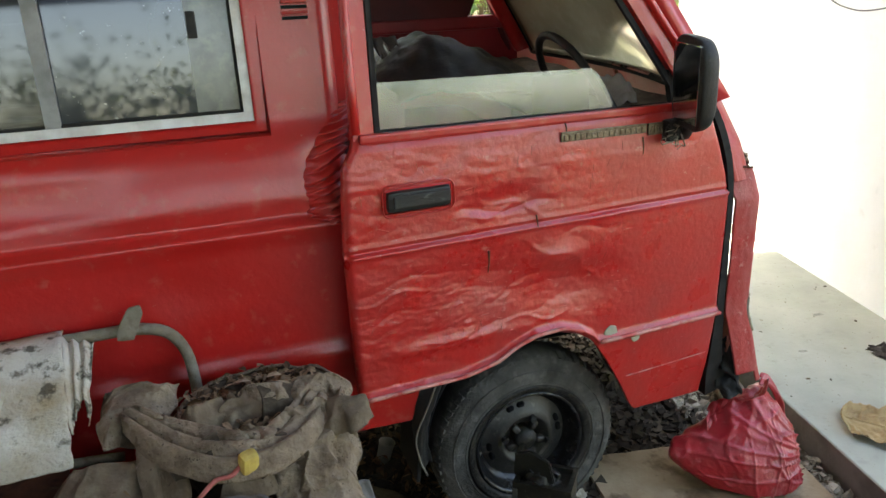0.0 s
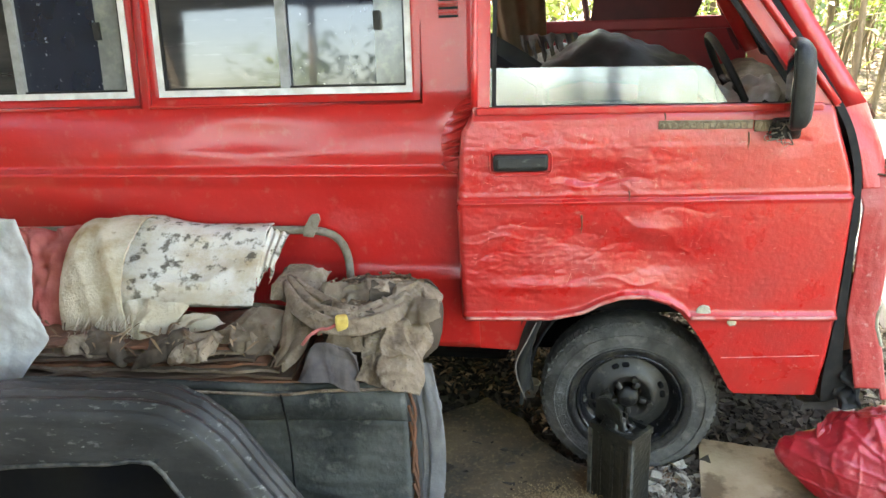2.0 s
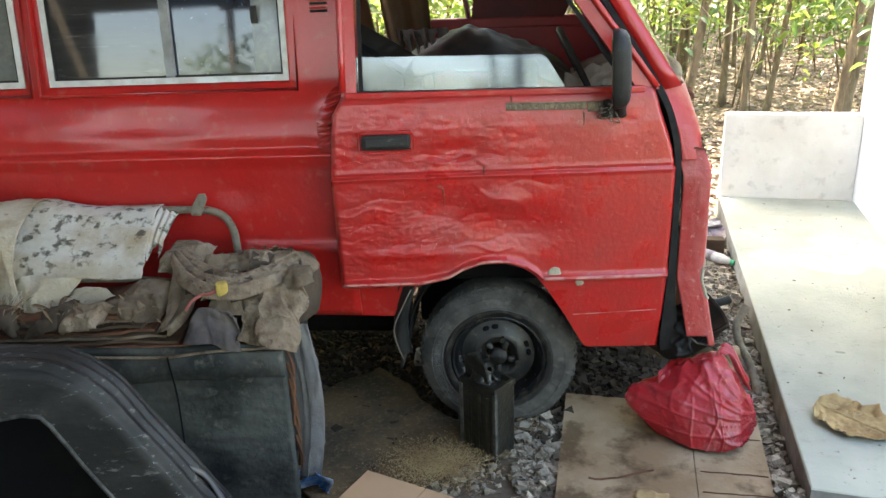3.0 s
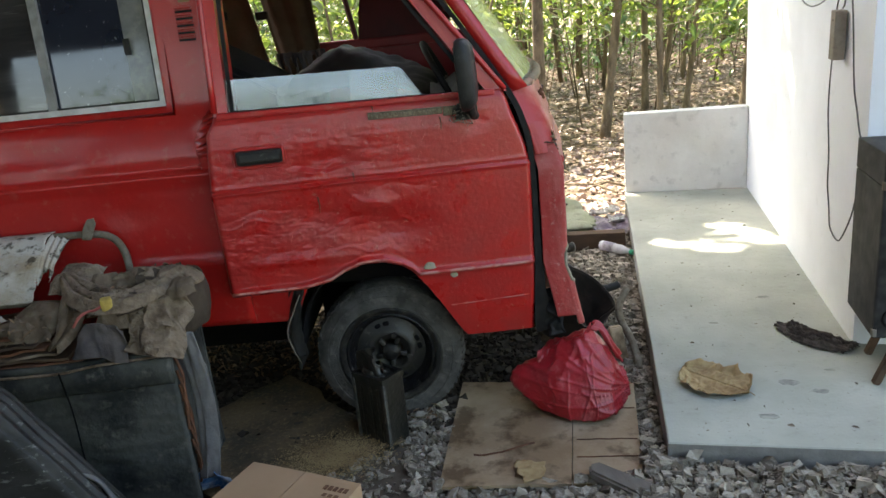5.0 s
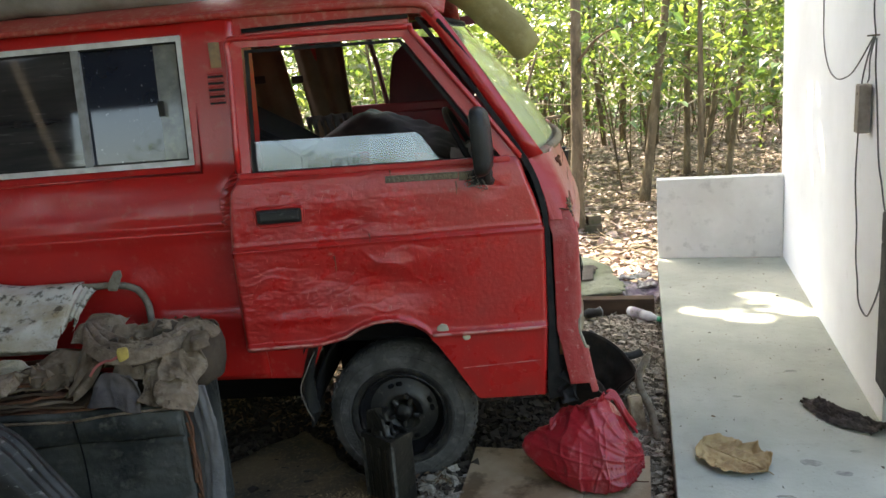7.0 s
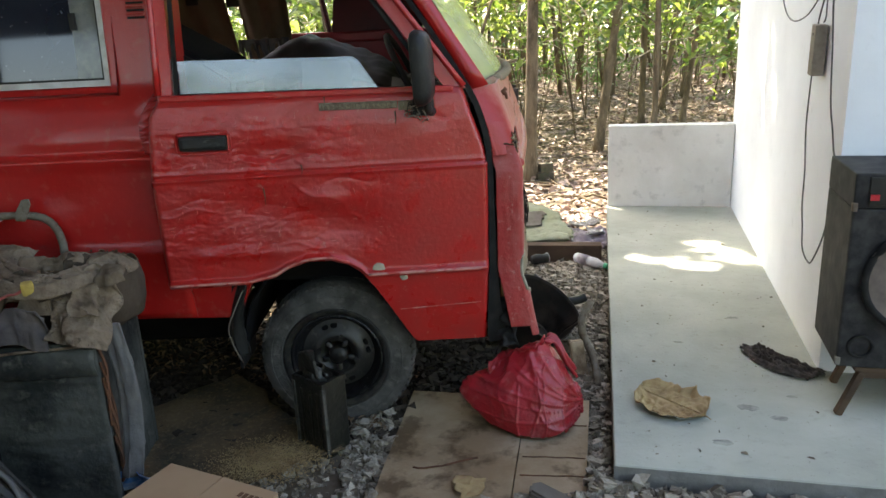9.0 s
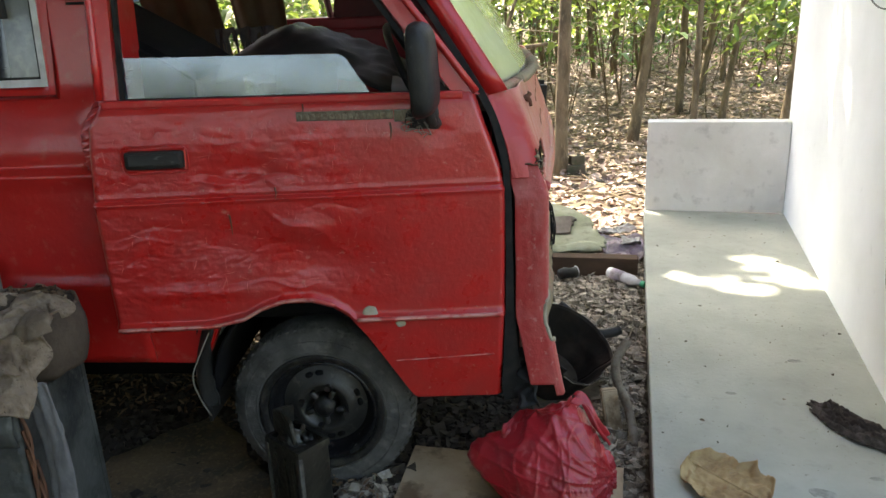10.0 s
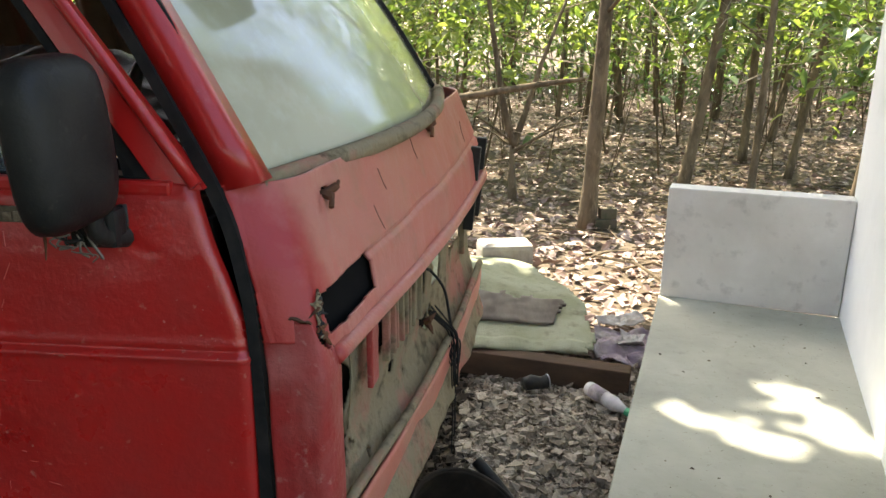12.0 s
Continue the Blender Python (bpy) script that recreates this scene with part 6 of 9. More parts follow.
# ---------- heap beside the van ----------
def crate():
    """The long painted box under the heap."""
    c = thing("storage_box", Matrix(), "long grey-green painted box with rusted corner", "box")
    x0, x1, y0, y1 = -2.35, -0.685, -0.315, 0.03

    def panel(u, v):
        x = x0 + (x1 - x0) * u
        return Vector((x, y0 + 0.012 * nz(x, v, 2, 4) + 0.014 * math.exp(-((v - 0.84) / 0.02) ** 2) + 0.010 * (0.3 - abs(nz(x * 0.6, v * 1.3, 6, 9))) + 0.004 * (0.3 - abs(nz(x, v, 9, 27))) - 0.012 * (1 - v), 0.0 + 0.545 * v))
    part("front_panel", sheet_bm(panel, 120, 60, 0.02), M_BOX, c, smooth=True)
    part("end_panel", box_bm((x1 - 0.012, (y0 + y1) / 2 + 0.012, 0.265), (0.02, y1 - y0 - 0.03, 0.53), 0.004), M_BOX, c)
    part("back_panel", box_bm(((x0 + x1) / 2, y1, 0.265), (x1 - x0, 0.02, 0.53)), M_BOX, c)
    part("lid", box_bm(((x0 + x1) / 2, (y0 + y1) / 2, 0.535), (x1 - x0 - 0.02, y1 - y0 - 0.02, 0.02)), M_WOOD, c)
    part("top_rail", add_tube(bmesh.new(), smooth_path([(x0, y0 + 0.005, 0.565), (-1.5, y0 - 0.006, 0.562), (-1.1, y0 - 0.002, 0.548), (-0.9, y0, 0.55), (x1, y0 + 0.01, 0.545)], 8), 0.013, 8), M_BOX, c, smooth=True)
    part("canvas_band", sheet_bm(lambda u, v: Vector((x0 + (x1 - x0) * u, y0 - 0.014 - 0.012 * math.sin(math.pi * v) + 0.007 * (0.3 - abs(nz(u * 14, v * 1.2, 3, 1))) + 0.004 * nz(u * 30, v * 3, 5, 1), 0.455 + 0.088 * v + 0.008 * nz(u * 9, 0, 1, 1))), 120, 14, 0.004), M_BOX, c, "rolled canvas edge along the top", smooth=True)
    part("edge_cord", add_tube(bmesh.new(), smooth_path([(x0, y0 - 0.018, 0.560), (-1.5, y0 - 0.024, 0.552), (-1.15, y0 - 0.022, 0.540), (-1.02, y0 - 0.022, 0.537), (-0.9, y0 - 0.018, 0.548), (x1, y0 - 0.010, 0.552)], 8), 0.0045, 6), M_BEIGE, c, "pale cord edging", smooth=True)
    for x in (-1.02, -1.75):
        part("dark_seam", add_tube(bmesh.new(), smooth_path([(x, y0 - 0.030, 0.54), (x + 0.008, y0 - 0.024, 0.40), (x + 0.004, y0 - 0.022, 0.2), (x + 0.01, y0 - 0.026, 0.02)], 5), 0.003, 6), M_VOID, c)
    rng = random.Random(8)
    for i in range(7):
        y = y0 + 0.005 + 0.03 * rng.random()
        z = 0.5 - i * 0.05
        part("splintered_edge", add_tube(bmesh.new(), smooth_path([(x1 + 0.004, y, z + 0.04), (x1 + 0.012 + 0.01 * rng.random(), y - 0.008, z - 0.03), (x1 + 0.004, y, z - 0.12)], 4), 0.005, 5), M_RUST, c, "rusty splintered corner")
    return c


crate()


def heap():
    # white sack draped over the rack tube
    def sack(u, v):
        x = -1.60 + 0.455 * u
        top = 0.885 + 0.035 * math.exp(-((u - 0.12) / 0.25) ** 2)
        y = 0.115 - 0.27 * v ** 0.75
        z = top + 0.012 * math.sin(math.pi * min(1, v * 3)) - (top - 0.722) * v ** 1.25
        return Vector((x + 0.004 * nz(v * 3, 0, 3, 4) - 0.03 * v * (1 - u), y + 0.014 * nz(x, v, 4, 6) * (1 - 0.6 * u) + 0.016 * (0.4 - abs(nz(x, v * 0.6, 9, 10))) + 0.006 * (0.3 - abs(nz(x + v * 0.3, v, 4, 26))), z + 0.014 * nz(x, v, 1, 8) * v))
    tagged(part("white_sack", sheet_bm(sack, 60, 44, 0.004), M_SACK, smooth=True), "dirty white woven sack draped over the metal rack", "sack")
    def sack_end(u, v):
        # the open end of the sack, folded back on itself in narrow layers
        y = 0.105 - 0.20 * v ** 0.8
        return Vector((-1.150 + 0.060 * u * (1 - 0.35 * v) + 0.004 * nz(v * 6, u, 2, 1), y - 0.012 * abs(math.sin(u * 9.4)), 0.872 - 0.118 * v ** 1.3 - 0.018 * u + 0.010 * abs(math.sin(u * 9.4 + 0.8))))
    tagged(part("folded_sack", sheet_bm(sack_end, 36, 24, 0.003, lambda u, v: v > 0.80 + 0.14 * math.sin(u * 7)), M_SACK, smooth=True), "folded white sack end beside the draped sack", "sack")

    def tan(u, v):
        a = math.pi * u
        x = -1.725 + 0.21 * v
        w = (0.4 - abs(nz(x, u * 0.5, 3, 4))) * 0.045 + (0.35 - abs(nz(x + 0.15 * u, u * 0.35, 8, 11))) * 0.022 + 0.005 * (0.3 - abs(nz(x + 0.3 * u, u * 0.6, 5, 26)))
        end = 0.86 + 0.14 * math.sin(math.pi * min(0.5, 0.06 + 1.6 * v)) ** 0.5
        return Vector((x, 0.03 - (0.20 + w) * end * math.cos(a), 0.62 + (0.290 + w) * end * max(0.0, math.sin(a)) ** 0.6))
    tagged(part("stuffed_sack", sheet_bm(tan, 80, 60, 0.004), M_TANSACK, smooth=True), "yellowed stuffed sack lying on the box", "sack")
    tagged(part("torn_sack", crumple_bm(((-1.56, -0.14, 0.757), (-1.345, -0.14, 0.747), (-1.405, -0.225, 0.650), (-1.50, -0.225, 0.69)), 0.011, 11, 6, 50, 34, 0.003), M_SACK, smooth=True), "torn corner of dirty white sack hanging down", "sack")
    tagged(part("torn_sack", crumple_bm(((-1.375, -0.15, 0.715), (-1.215, -0.17, 0.707), (-1.30, -0.21, 0.686), (-1.385, -0.225, 0.655)), 0.008, 13, 9, 34, 20, 0.003), M_SACK, smooth=True), "torn pointed tip of white sack", "sack")
    rf = random.Random(61)
    bm = bmesh.new()
    for i in range(60):
        x, z = rf.uniform(-1.66, -1.48), rf.uniform(0.675, 0.705)
        add_tube(bm, [(x, -0.19, z), (x + rf.uniform(-0.02, 0.02), -0.225, z - rf.uniform(0.01, 0.04)), (x + rf.uniform(-0.03, 0.03), -0.23, z - rf.uniform(0.02, 0.06))], 0.0011, 4)
    tagged(part("frayed_threads", bm, M_TWIG), "frayed pale threads of the torn sack", "threads", kind="stuff")
    tagged(part("red_cloth", crumple_bm(((-2.10, -0.14, 0.66), (-1.72, -0.12, 0.66), (-1.72, 0.05, 0.93), (-2.06, 0.05, 0.90)), 0.045, 9, 11, 70, 50), M_REDCLOTH, smooth=True), "faded red cloth stuffed behind the sacks", "cloth")
    edge_z, edge_x = (0.58, 0.65, 0.72, 0.80, 0.84, 0.93, 1.03), (-1.745, -1.685, -1.625, -1.668, -1.660, -1.662, -1.70)

    def hung(u, v):
        z = 0.58 + 0.45 * v
        x1 = float(np.interp(z, edge_z, edge_x))
        x = -2.32 + (x1 + 2.32) * u
        return Vector((x, -0.385 + 0.09 * v * v + 0.03 * (1 - u) + 0.030 * (0.4 - abs(nz(x * 0.9, z * 0.6, 2, 7))) + 0.010 * (0.3 - abs(nz(x + z, z, 7, 20))), z + 0.012 * nz(x, z, 4, 6)))
    tagged(part("white_sheet", sheet_bm(hung, 60, 50, 0.003), M_WHITECLOTH, smooth=True), "pale crumpled sheet hanging over the box", "sheet")
    # gathered rags: one along the cushion, two hanging over the end of the box, one folded flat
    rags = (([(-1.04, -0.11, 0.775), (-0.96, -0.20, 0.752), (-0.88, -0.262, 0.735), (-0.80, -0.268, 0.732), (-0.73, -0.225, 0.742), (-0.685, -0.15, 0.748)], (0.05, 0.10, 0.10, 0.09, 0.08, 0.05), 3, 0.024, 3, M_BEIGE, "pale dusty rag twisted along the cushion edge"),
            ([(-1.01, -0.17, 0.735), (-0.99, -0.235, 0.70), (-1.00, -0.285, 0.655), (-1.03, -0.315, 0.612)], (0.06, 0.08, 0.08, 0.05), 2, 0.020, 9, M_BROWNCLOTH, "dusty brown rag drooping between the others"))
    for pts, widths, folds, depth, seed, material, lab in rags:
        tagged(part("brown_cloth", pleat_bm(pts, widths, folds, depth, seed), material, smooth=True), lab, "cloth", group="rags on the heap")
    tagged(part("soggy_board", crumple_bm(((-1.02, -0.16, 0.672), (-0.90, -0.16, 0.672), (-0.90, 0.04, 0.690), (-1.02, 0.06, 0.690)), 0.016, 9, 41), M_RUST, smooth=True), "dark rotten board under the rags", "board")
    # loose flat cloths: quads of corner points, fold height, fold scale, seed
    flats = ((((-1.10, -0.13, 0.752), (-0.985, -0.13, 0.722), (-0.94, -0.015, 0.802), (-1.085, -0.01, 0.815)), 0.012, 14, 5, M_BEIGE, "pale dusty rag folded on the heap"),
             (((-1.275, -0.255, 0.672), (-1.065, -0.275, 0.640), (-1.000, -0.150, 0.728), (-1.155, -0.140, 0.722)), 0.011, 13, 3, M_BROWNCLOTH, "dusty brown cloth folded flat on the boards"),
             (((-0.815, -0.325, 0.606), (-0.640, -0.335, 0.560), (-0.622, -0.165, 0.752), (-0.800, -0.205, 0.752)), 0.020, 15, 7, M_BEIGE, "large pale brown rag crumpled over the box end"),
             (((-0.765, -0.305, 0.668), (-0.672, -0.300, 0.655), (-0.655, -0.150, 0.775), (-0.760, -0.185, 0.775)), 0.014, 20, 2, M_BEIGE, "pale creased rag on the cushion edge"),
             (((-0.905, -0.290, 0.690), (-0.815, -0.300, 0.670), (-0.775, -0.200, 0.765), (-0.870, -0.190, 0.765)), 0.012, 12, 14, M_BROWNCLOTH, "dusty brown rag tucked under the cushion"))
    for corners, amp, fq, sd, material, lab in flats:
        tagged(part("brown_cloth", crumple_bm(corners, amp, fq, sd, 76, 60, 0.003), material, smooth=True), lab, "cloth", group="rags on the heap")
    # warped boards between box and rags, their edges showing
    rl = random.Random(77)
    for k in range(7):
        z, x1, m = 0.566 + 0.014 * k, -0.96 - 0.035 * k, (M_RUST, M_WOOD, M_BROWNCLOTH)[k % 3]
        yy = -0.318 + 0.006 * k + rl.uniform(-0.006, 0.006)
        bm = sheet_bm(lambda u, v: Vector((-2.3 + (x1 + 2.3) * u, yy + 0.012 * nz(u * 5, k, 1, 3) + 0.25 * v, z + 0.010 * nz(u * 4, v, k, 2.5) + 0.004 * nz(u * 14, v, k, 2))), 70, 4, 0.008)
        tagged(part("cardboard_sheet", bm, m), "flattened brown sheet of soggy board on the box", "board", group="sheets on the box")
    # round sagging cushion at the end of the heap, its hollow full of leaves
    prof_s, prof_z = (0, 0.6, 0.84, 0.95, 1.02, 1.0, 0.92, 0.75), (0.690, 0.694, 0.728, 0.730, 0.680, 0.615, 0.565, 0.548)

    def cush(u, v):
        a = 2 * math.pi * u
        k = v * (len(prof_s) - 1)
        r, z = float(np.interp(k, range(len(prof_s)), prof_s)), float(np.interp(k, range(len(prof_s)), prof_z))
        r *= 1 + 0.03 * nz(math.cos(a), math.sin(a), 2, 2.5) + 0.025 * (0.3 - abs(nz(math.cos(a), math.sin(a), z * 6, 4)))
        return Vector((-0.782 + 0.180 * r * math.cos(a), -0.085 + 0.138 * r * math.sin(a), z + 0.012 * nz(math.cos(a) * r, math.sin(a) * r, 5, 3)))
    cu = thing("round_cushion", Matrix(), "sagging round grey-brown cushion full of dead leaves", "cushion")
    part("cover", sheet_bm(cush, 64, 36, 0), M_CUSHION, cu, smooth=True)
    part("piping", add_tube(bmesh.new(), [cush(k / 60, 0.40) + Vector((0, 0, 0.004)) for k in range(61)], 0.005, 6), M_BEIGE, cu, "pale cord piping round the rim", smooth=True)
    tagged(part("grey_hat", crumple_bm(((-0.975, -0.338, 0.612), (-0.800, -0.350, 0.585), (-0.805, -0.305, 0.675), (-0.925, -0.290, 0.695)), 0.016, 11, 21, 60, 44, 0.003), M_HAT, smooth=True), "crumpled dark grey cloth hat on the heap", "hat")
    rs = random.Random(19)
    for k in range(16):
        x, y = rs.uniform(-1.06, -0.64), rs.uniform(-0.28, -0.10)
        if k > 9:
            x, y = rs.uniform(-1.60, -1.08), rs.uniform(-0.29, -0.20)
        top = float(np.interp(x, [-1.7, -1.2, -1.05, -0.9, -0.6], [0.665, 0.672, 0.715, 0.765, 0.765])) - (0.5 * max(0, -0.20 - y) if k < 10 else 0)
        a, lx, ly = rs.uniform(-0.6, 0.6), rs.uniform(0.035, 0.075), rs.uniform(0.022, 0.045)
        cs = [(x + sx * lx * math.cos(a) - sy * ly * math.sin(a), y + sx * lx * math.sin(a) + sy * ly * math.cos(a), top + 0.5 * sy * ly + 0.3 * sx * lx * math.sin(k)) for sx, sy in ((-1, -1), (1, -1), (1, 1), (-1, 1))]
        tagged(part("cloth_scrap", crumple_bm(cs, 0.009, 22, 31 + k, 26, 20, 0.002), (M_BEIGE, M_BROWNCLOTH, M_CUSHION)[k % 3], smooth=True), "small crumpled scrap of dusty cloth on the heap", "cloth scrap", group="scraps on the heap")
    tagged(part("yellow_sponge", box_bm((-0.845, -0.305, 0.735), (0.034, 0.028, 0.042), 0.01, rz=20, rx=15), M_SPONGE), "small yellow sponge among the rags", "sponge")
    tagged(part("loose_string", add_tube(bmesh.new(), smooth_path([(-0.955, -0.315, 0.675), (-0.93, -0.32, 0.705), (-0.905, -0.31, 0.718), (-0.88, -0.315, 0.722), (-0.86, -0.305, 0.73)], 6), 0.0045, 6), M_REDCLOTH, smooth=True), "short loop of red cord among the rags", "cord")
    # dead leaves and straw on the cushion
    rng = np.random.default_rng(4)
    n = 1100
    ang, rad = rng.uniform(0, 6.283, n), np.sqrt(rng.uniform(0, 1, n))
    c = np.stack([-0.80 + 0.155 * rad * np.cos(ang), -0.075 + 0.115 * rad * np.sin(ang), rng.uniform(0.704, 0.728, n) + 0.022 * rad ** 3], 1)
    v, f = leaf_arrays(c, np.stack([rng.normal(size=n), rng.normal(size=n), rng.normal(size=n) * 0.25], 1), rng.uniform(0.008, 0.032, n), rng)
    tagged(bulk("leaf_debris", v, f, M_DEBRIS), "dead leaf scraps caught on the cushion", "debris", kind="stuff")
    n = 46
    ang, rad = rng.uniform(0, 6.283, n), np.sqrt(rng.uniform(0, 1, n))
    c = np.stack([-0.79 + 0.13 * rad * np.cos(ang), -0.065 + 0.09 * rad * np.sin(ang), rng.uniform(0.722, 0.742, n)], 1)
    v, f = leaf_arrays(c, np.stack([rng.normal(size=n), rng.normal(size=n), rng.normal(size=n) * 0.2], 1), rng.uniform(0.018, 0.045, n), rng, droop=0.25, wide=0.45)
    tagged(bulk("leaf_scraps", v, f, M_SCRAP), "curled pale leaf scraps in the cushion hollow", "scraps", kind="stuff")
    n = 260
    c = np.stack([rng.uniform(-1.85, -1.0, n), rng.uniform(-0.30, -0.12, n), rng.uniform(0.63, 0.69, n)], 1)
    v, f = leaf_arrays(c, np.stack([rng.normal(size=n), rng.normal(size=n), rng.normal(size=n) * 0.3], 1), rng.uniform(0.02, 0.06, n), rng, wide=0.15)
    tagged(bulk("straw_debris", v, f, M_DEBRIS), "straw and twig scraps on the heap", "debris", kind="stuff")
    # strap hanging from the end
    tagged(part("cloth_strap", sheet_bm(lambda u, v: Vector((-0.682 + 0.062 * u + 0.03 * math.sin(v * 3.0) + 0.008 * math.sin(u * 9), -0.27 - 0.05 * v + 0.010 * (0.4 - abs(nz(u * 2, v * 3, 3, 2))) + 0.006 * math.sin(u * 5 + v * 3), 0.60 - 0.50 * v)), 20, 50, 0.004), M_STRAP, smooth=True), "grey-blue cloth strip hanging from the heap", "cloth")
    tagged(part("blue_film", drape_bm((-0.70, -0.30, 0.12), (-0.60, -0.36, 0.10), (-0.58, -0.30, 0.01), (-0.70, -0.26, 0.01), 0.04, 14, 3, 20, 20, 0.002), M_BLUE, smooth=True), "scrap of blue plastic film on the ground", "plastic film")
    # bent tube rack
    r = thing("metal_rack", Matrix(), "bent grey metal tube rack with a flat hook", "rack")
    part("tube", add_tube(bmesh.new(), smooth_path([(-2.2, 0.13, 0.87), (-1.5, 0.115, 0.868), (-1.1, 0.10, 0.868), (-1.0, 0.098, 0.864), (-0.945, 0.095, 0.845), (-0.915, 0.090, 0.80), (-0.905, 0.080, 0.73), (-0.905, 0.06, 0.57)], 6), 0.013, 10), M_RUSTPIPE, r, smooth=True)
    part("hook", prism_bm([(-1.045, 0.080, 0.852), (-1.012, 0.080, 0.848), (-0.985, 0.080, 0.905), (-0.988, 0.080, 0.925), (-1.012, 0.080, 0.922), (-1.04, 0.080, 0.88)], (0, 0.006, 0), 0.0015), M_RUSTPIPE, r)
    part("lower_tube", add_tube(bmesh.new(), smooth_path([(-2.2, -0.06, 0.70), (-1.5, -0.09, 0.702), (-1.17, -0.10, 0.697), (-1.06, -0.10, 0.685)], 5), 0.010, 8), M_RUSTPIPE, r, smooth=True)
    part("rack_leg", add_tube(bmesh.new(), [(-2.2, 0.13, 0.87), (-2.2, 0.11, 0.56)], 0.014, 8), M_STEEL, r)


heap()


def plastic_mudguard():
    """Black arch-shaped moulding standing before the box."""
    out = [(-2.05, 0.40), (-1.95, 0.57), (-1.80, 0.66), (-1.60, 0.685), (-1.36, 0.685), (-1.23, 0.680), (-1.14, 0.648), (-1.06, 0.57), (-0.95, 0.40), (-0.84, 0.22), (-0.72, 0.0)]
    p = smooth_path([(x, 0, z) for x, z in out], 5)

    def f(u, v):
        i = u * (len(p) - 1)
        k = min(int(i), len(p) - 2)
        c = p[k].lerp(p[k + 1], i - k)
        d = (p[k + 1] - p[k]).normalized()
        nrm = Vector((d.z, 0, -d.x))
        # rounded outer shoulder, then a face turned to the front
        s = v * 3
        if s < 1:
            off, y = 0.0, -0.53 - 0.07 * s
        elif s < 2:
            a = (s - 1) * math.pi / 2
            off, y = 0.05 * (1 - math.cos(a)), -0.60 - 0.05 * math.sin(a)
        else:
            off, y = 0.05 + (0.105 + 0.02 * math.sin(u * 9)) * (s - 2), -0.65 - 0.012 * (s - 2)
        return c + nrm * (off + 0.005 * nz(u * 6, v, 2, 3) + (0.004 * math.sin(v * 40) if s < 1.6 else 0)) + Vector((0, y, 0))
    bm = sheet_bm(f, 80, 60, 0.006)
    t = thing("plastic_mudguard", Matrix(), "scuffed black plastic arch moulding standing on the ground", "mudguard")
    part("shell", bm, M_FENDER, t, smooth=True)
    part("lip", add_tube(bmesh.new(), [f(u, 1.0) for u in np.linspace(0.02, 0.98, 60)], 0.006, 6), M_EDGE, t, "scuffed pale lip of the arch", smooth=True)
    # black sheet across the open arch, standing in for the shade within
    part("inner_lining", sheet_bm(lambda u, v: Vector((-1.95 + 0.95 * u, -0.525, 0.0 + 0.56 * v * (1 - 0.6 * max(0, u - 0.8) * 5))), 10, 10, 0.006), M_VOID, t)
    # coil of grey strip at its foot
    bm = bmesh.new()
    for k in range(7):
        add_tube(bm, smooth_path([(-0.98 - 0.01 * k, -0.60 + 0.01 * k, 0.34 - 0.012 * k), (-0.88, -0.57 + 0.012 * k, 0.30 - 0.02 * k), (-0.82 + 0.006 * k, -0.60, 0.18 - 0.01 * k), (-0.84 + 0.01 * k, -0.64, 0.05)], 6), 0.007, 6)
    tagged(part("cable_coil", bm, M_STRAP, smooth=True), "loose coil of grey flat cable", "cable")


plastic_mudguard()


def carton():
    c = thing("cardboard_box", pose(-0.39, -0.86, 0, 0, 0, -29), "plain brown cardboard box standing on the gravel", "box")
    part("carton_body", box_bm((0, 0, 0.14), (0.37, 0.50, 0.275), 0.004), M_CARTON, c)
    part("flap", box_bm((-0.092, 0, 0.280), (0.184, 0.50, 0.004), 0.001, ry=-0.6), M_CARTON, c)
    part("flap", box_bm((0.094, 0, 0.2805), (0.182, 0.50, 0.004), 0.001, ry=0.6), M_CARTON, c)
    for i in range(5):
        part("print_bar", box_bm((0.10 + 0.016 * i, 0.205, 0.2838), (0.011, 0.018, 0.0012)), M_INK, c)
    for i in range(3):
        part("print_bar", box_bm((0.115 + 0.018 * i, 0.175, 0.2838), (0.012, 0.012, 0.0012)), M_INK, c)


carton()


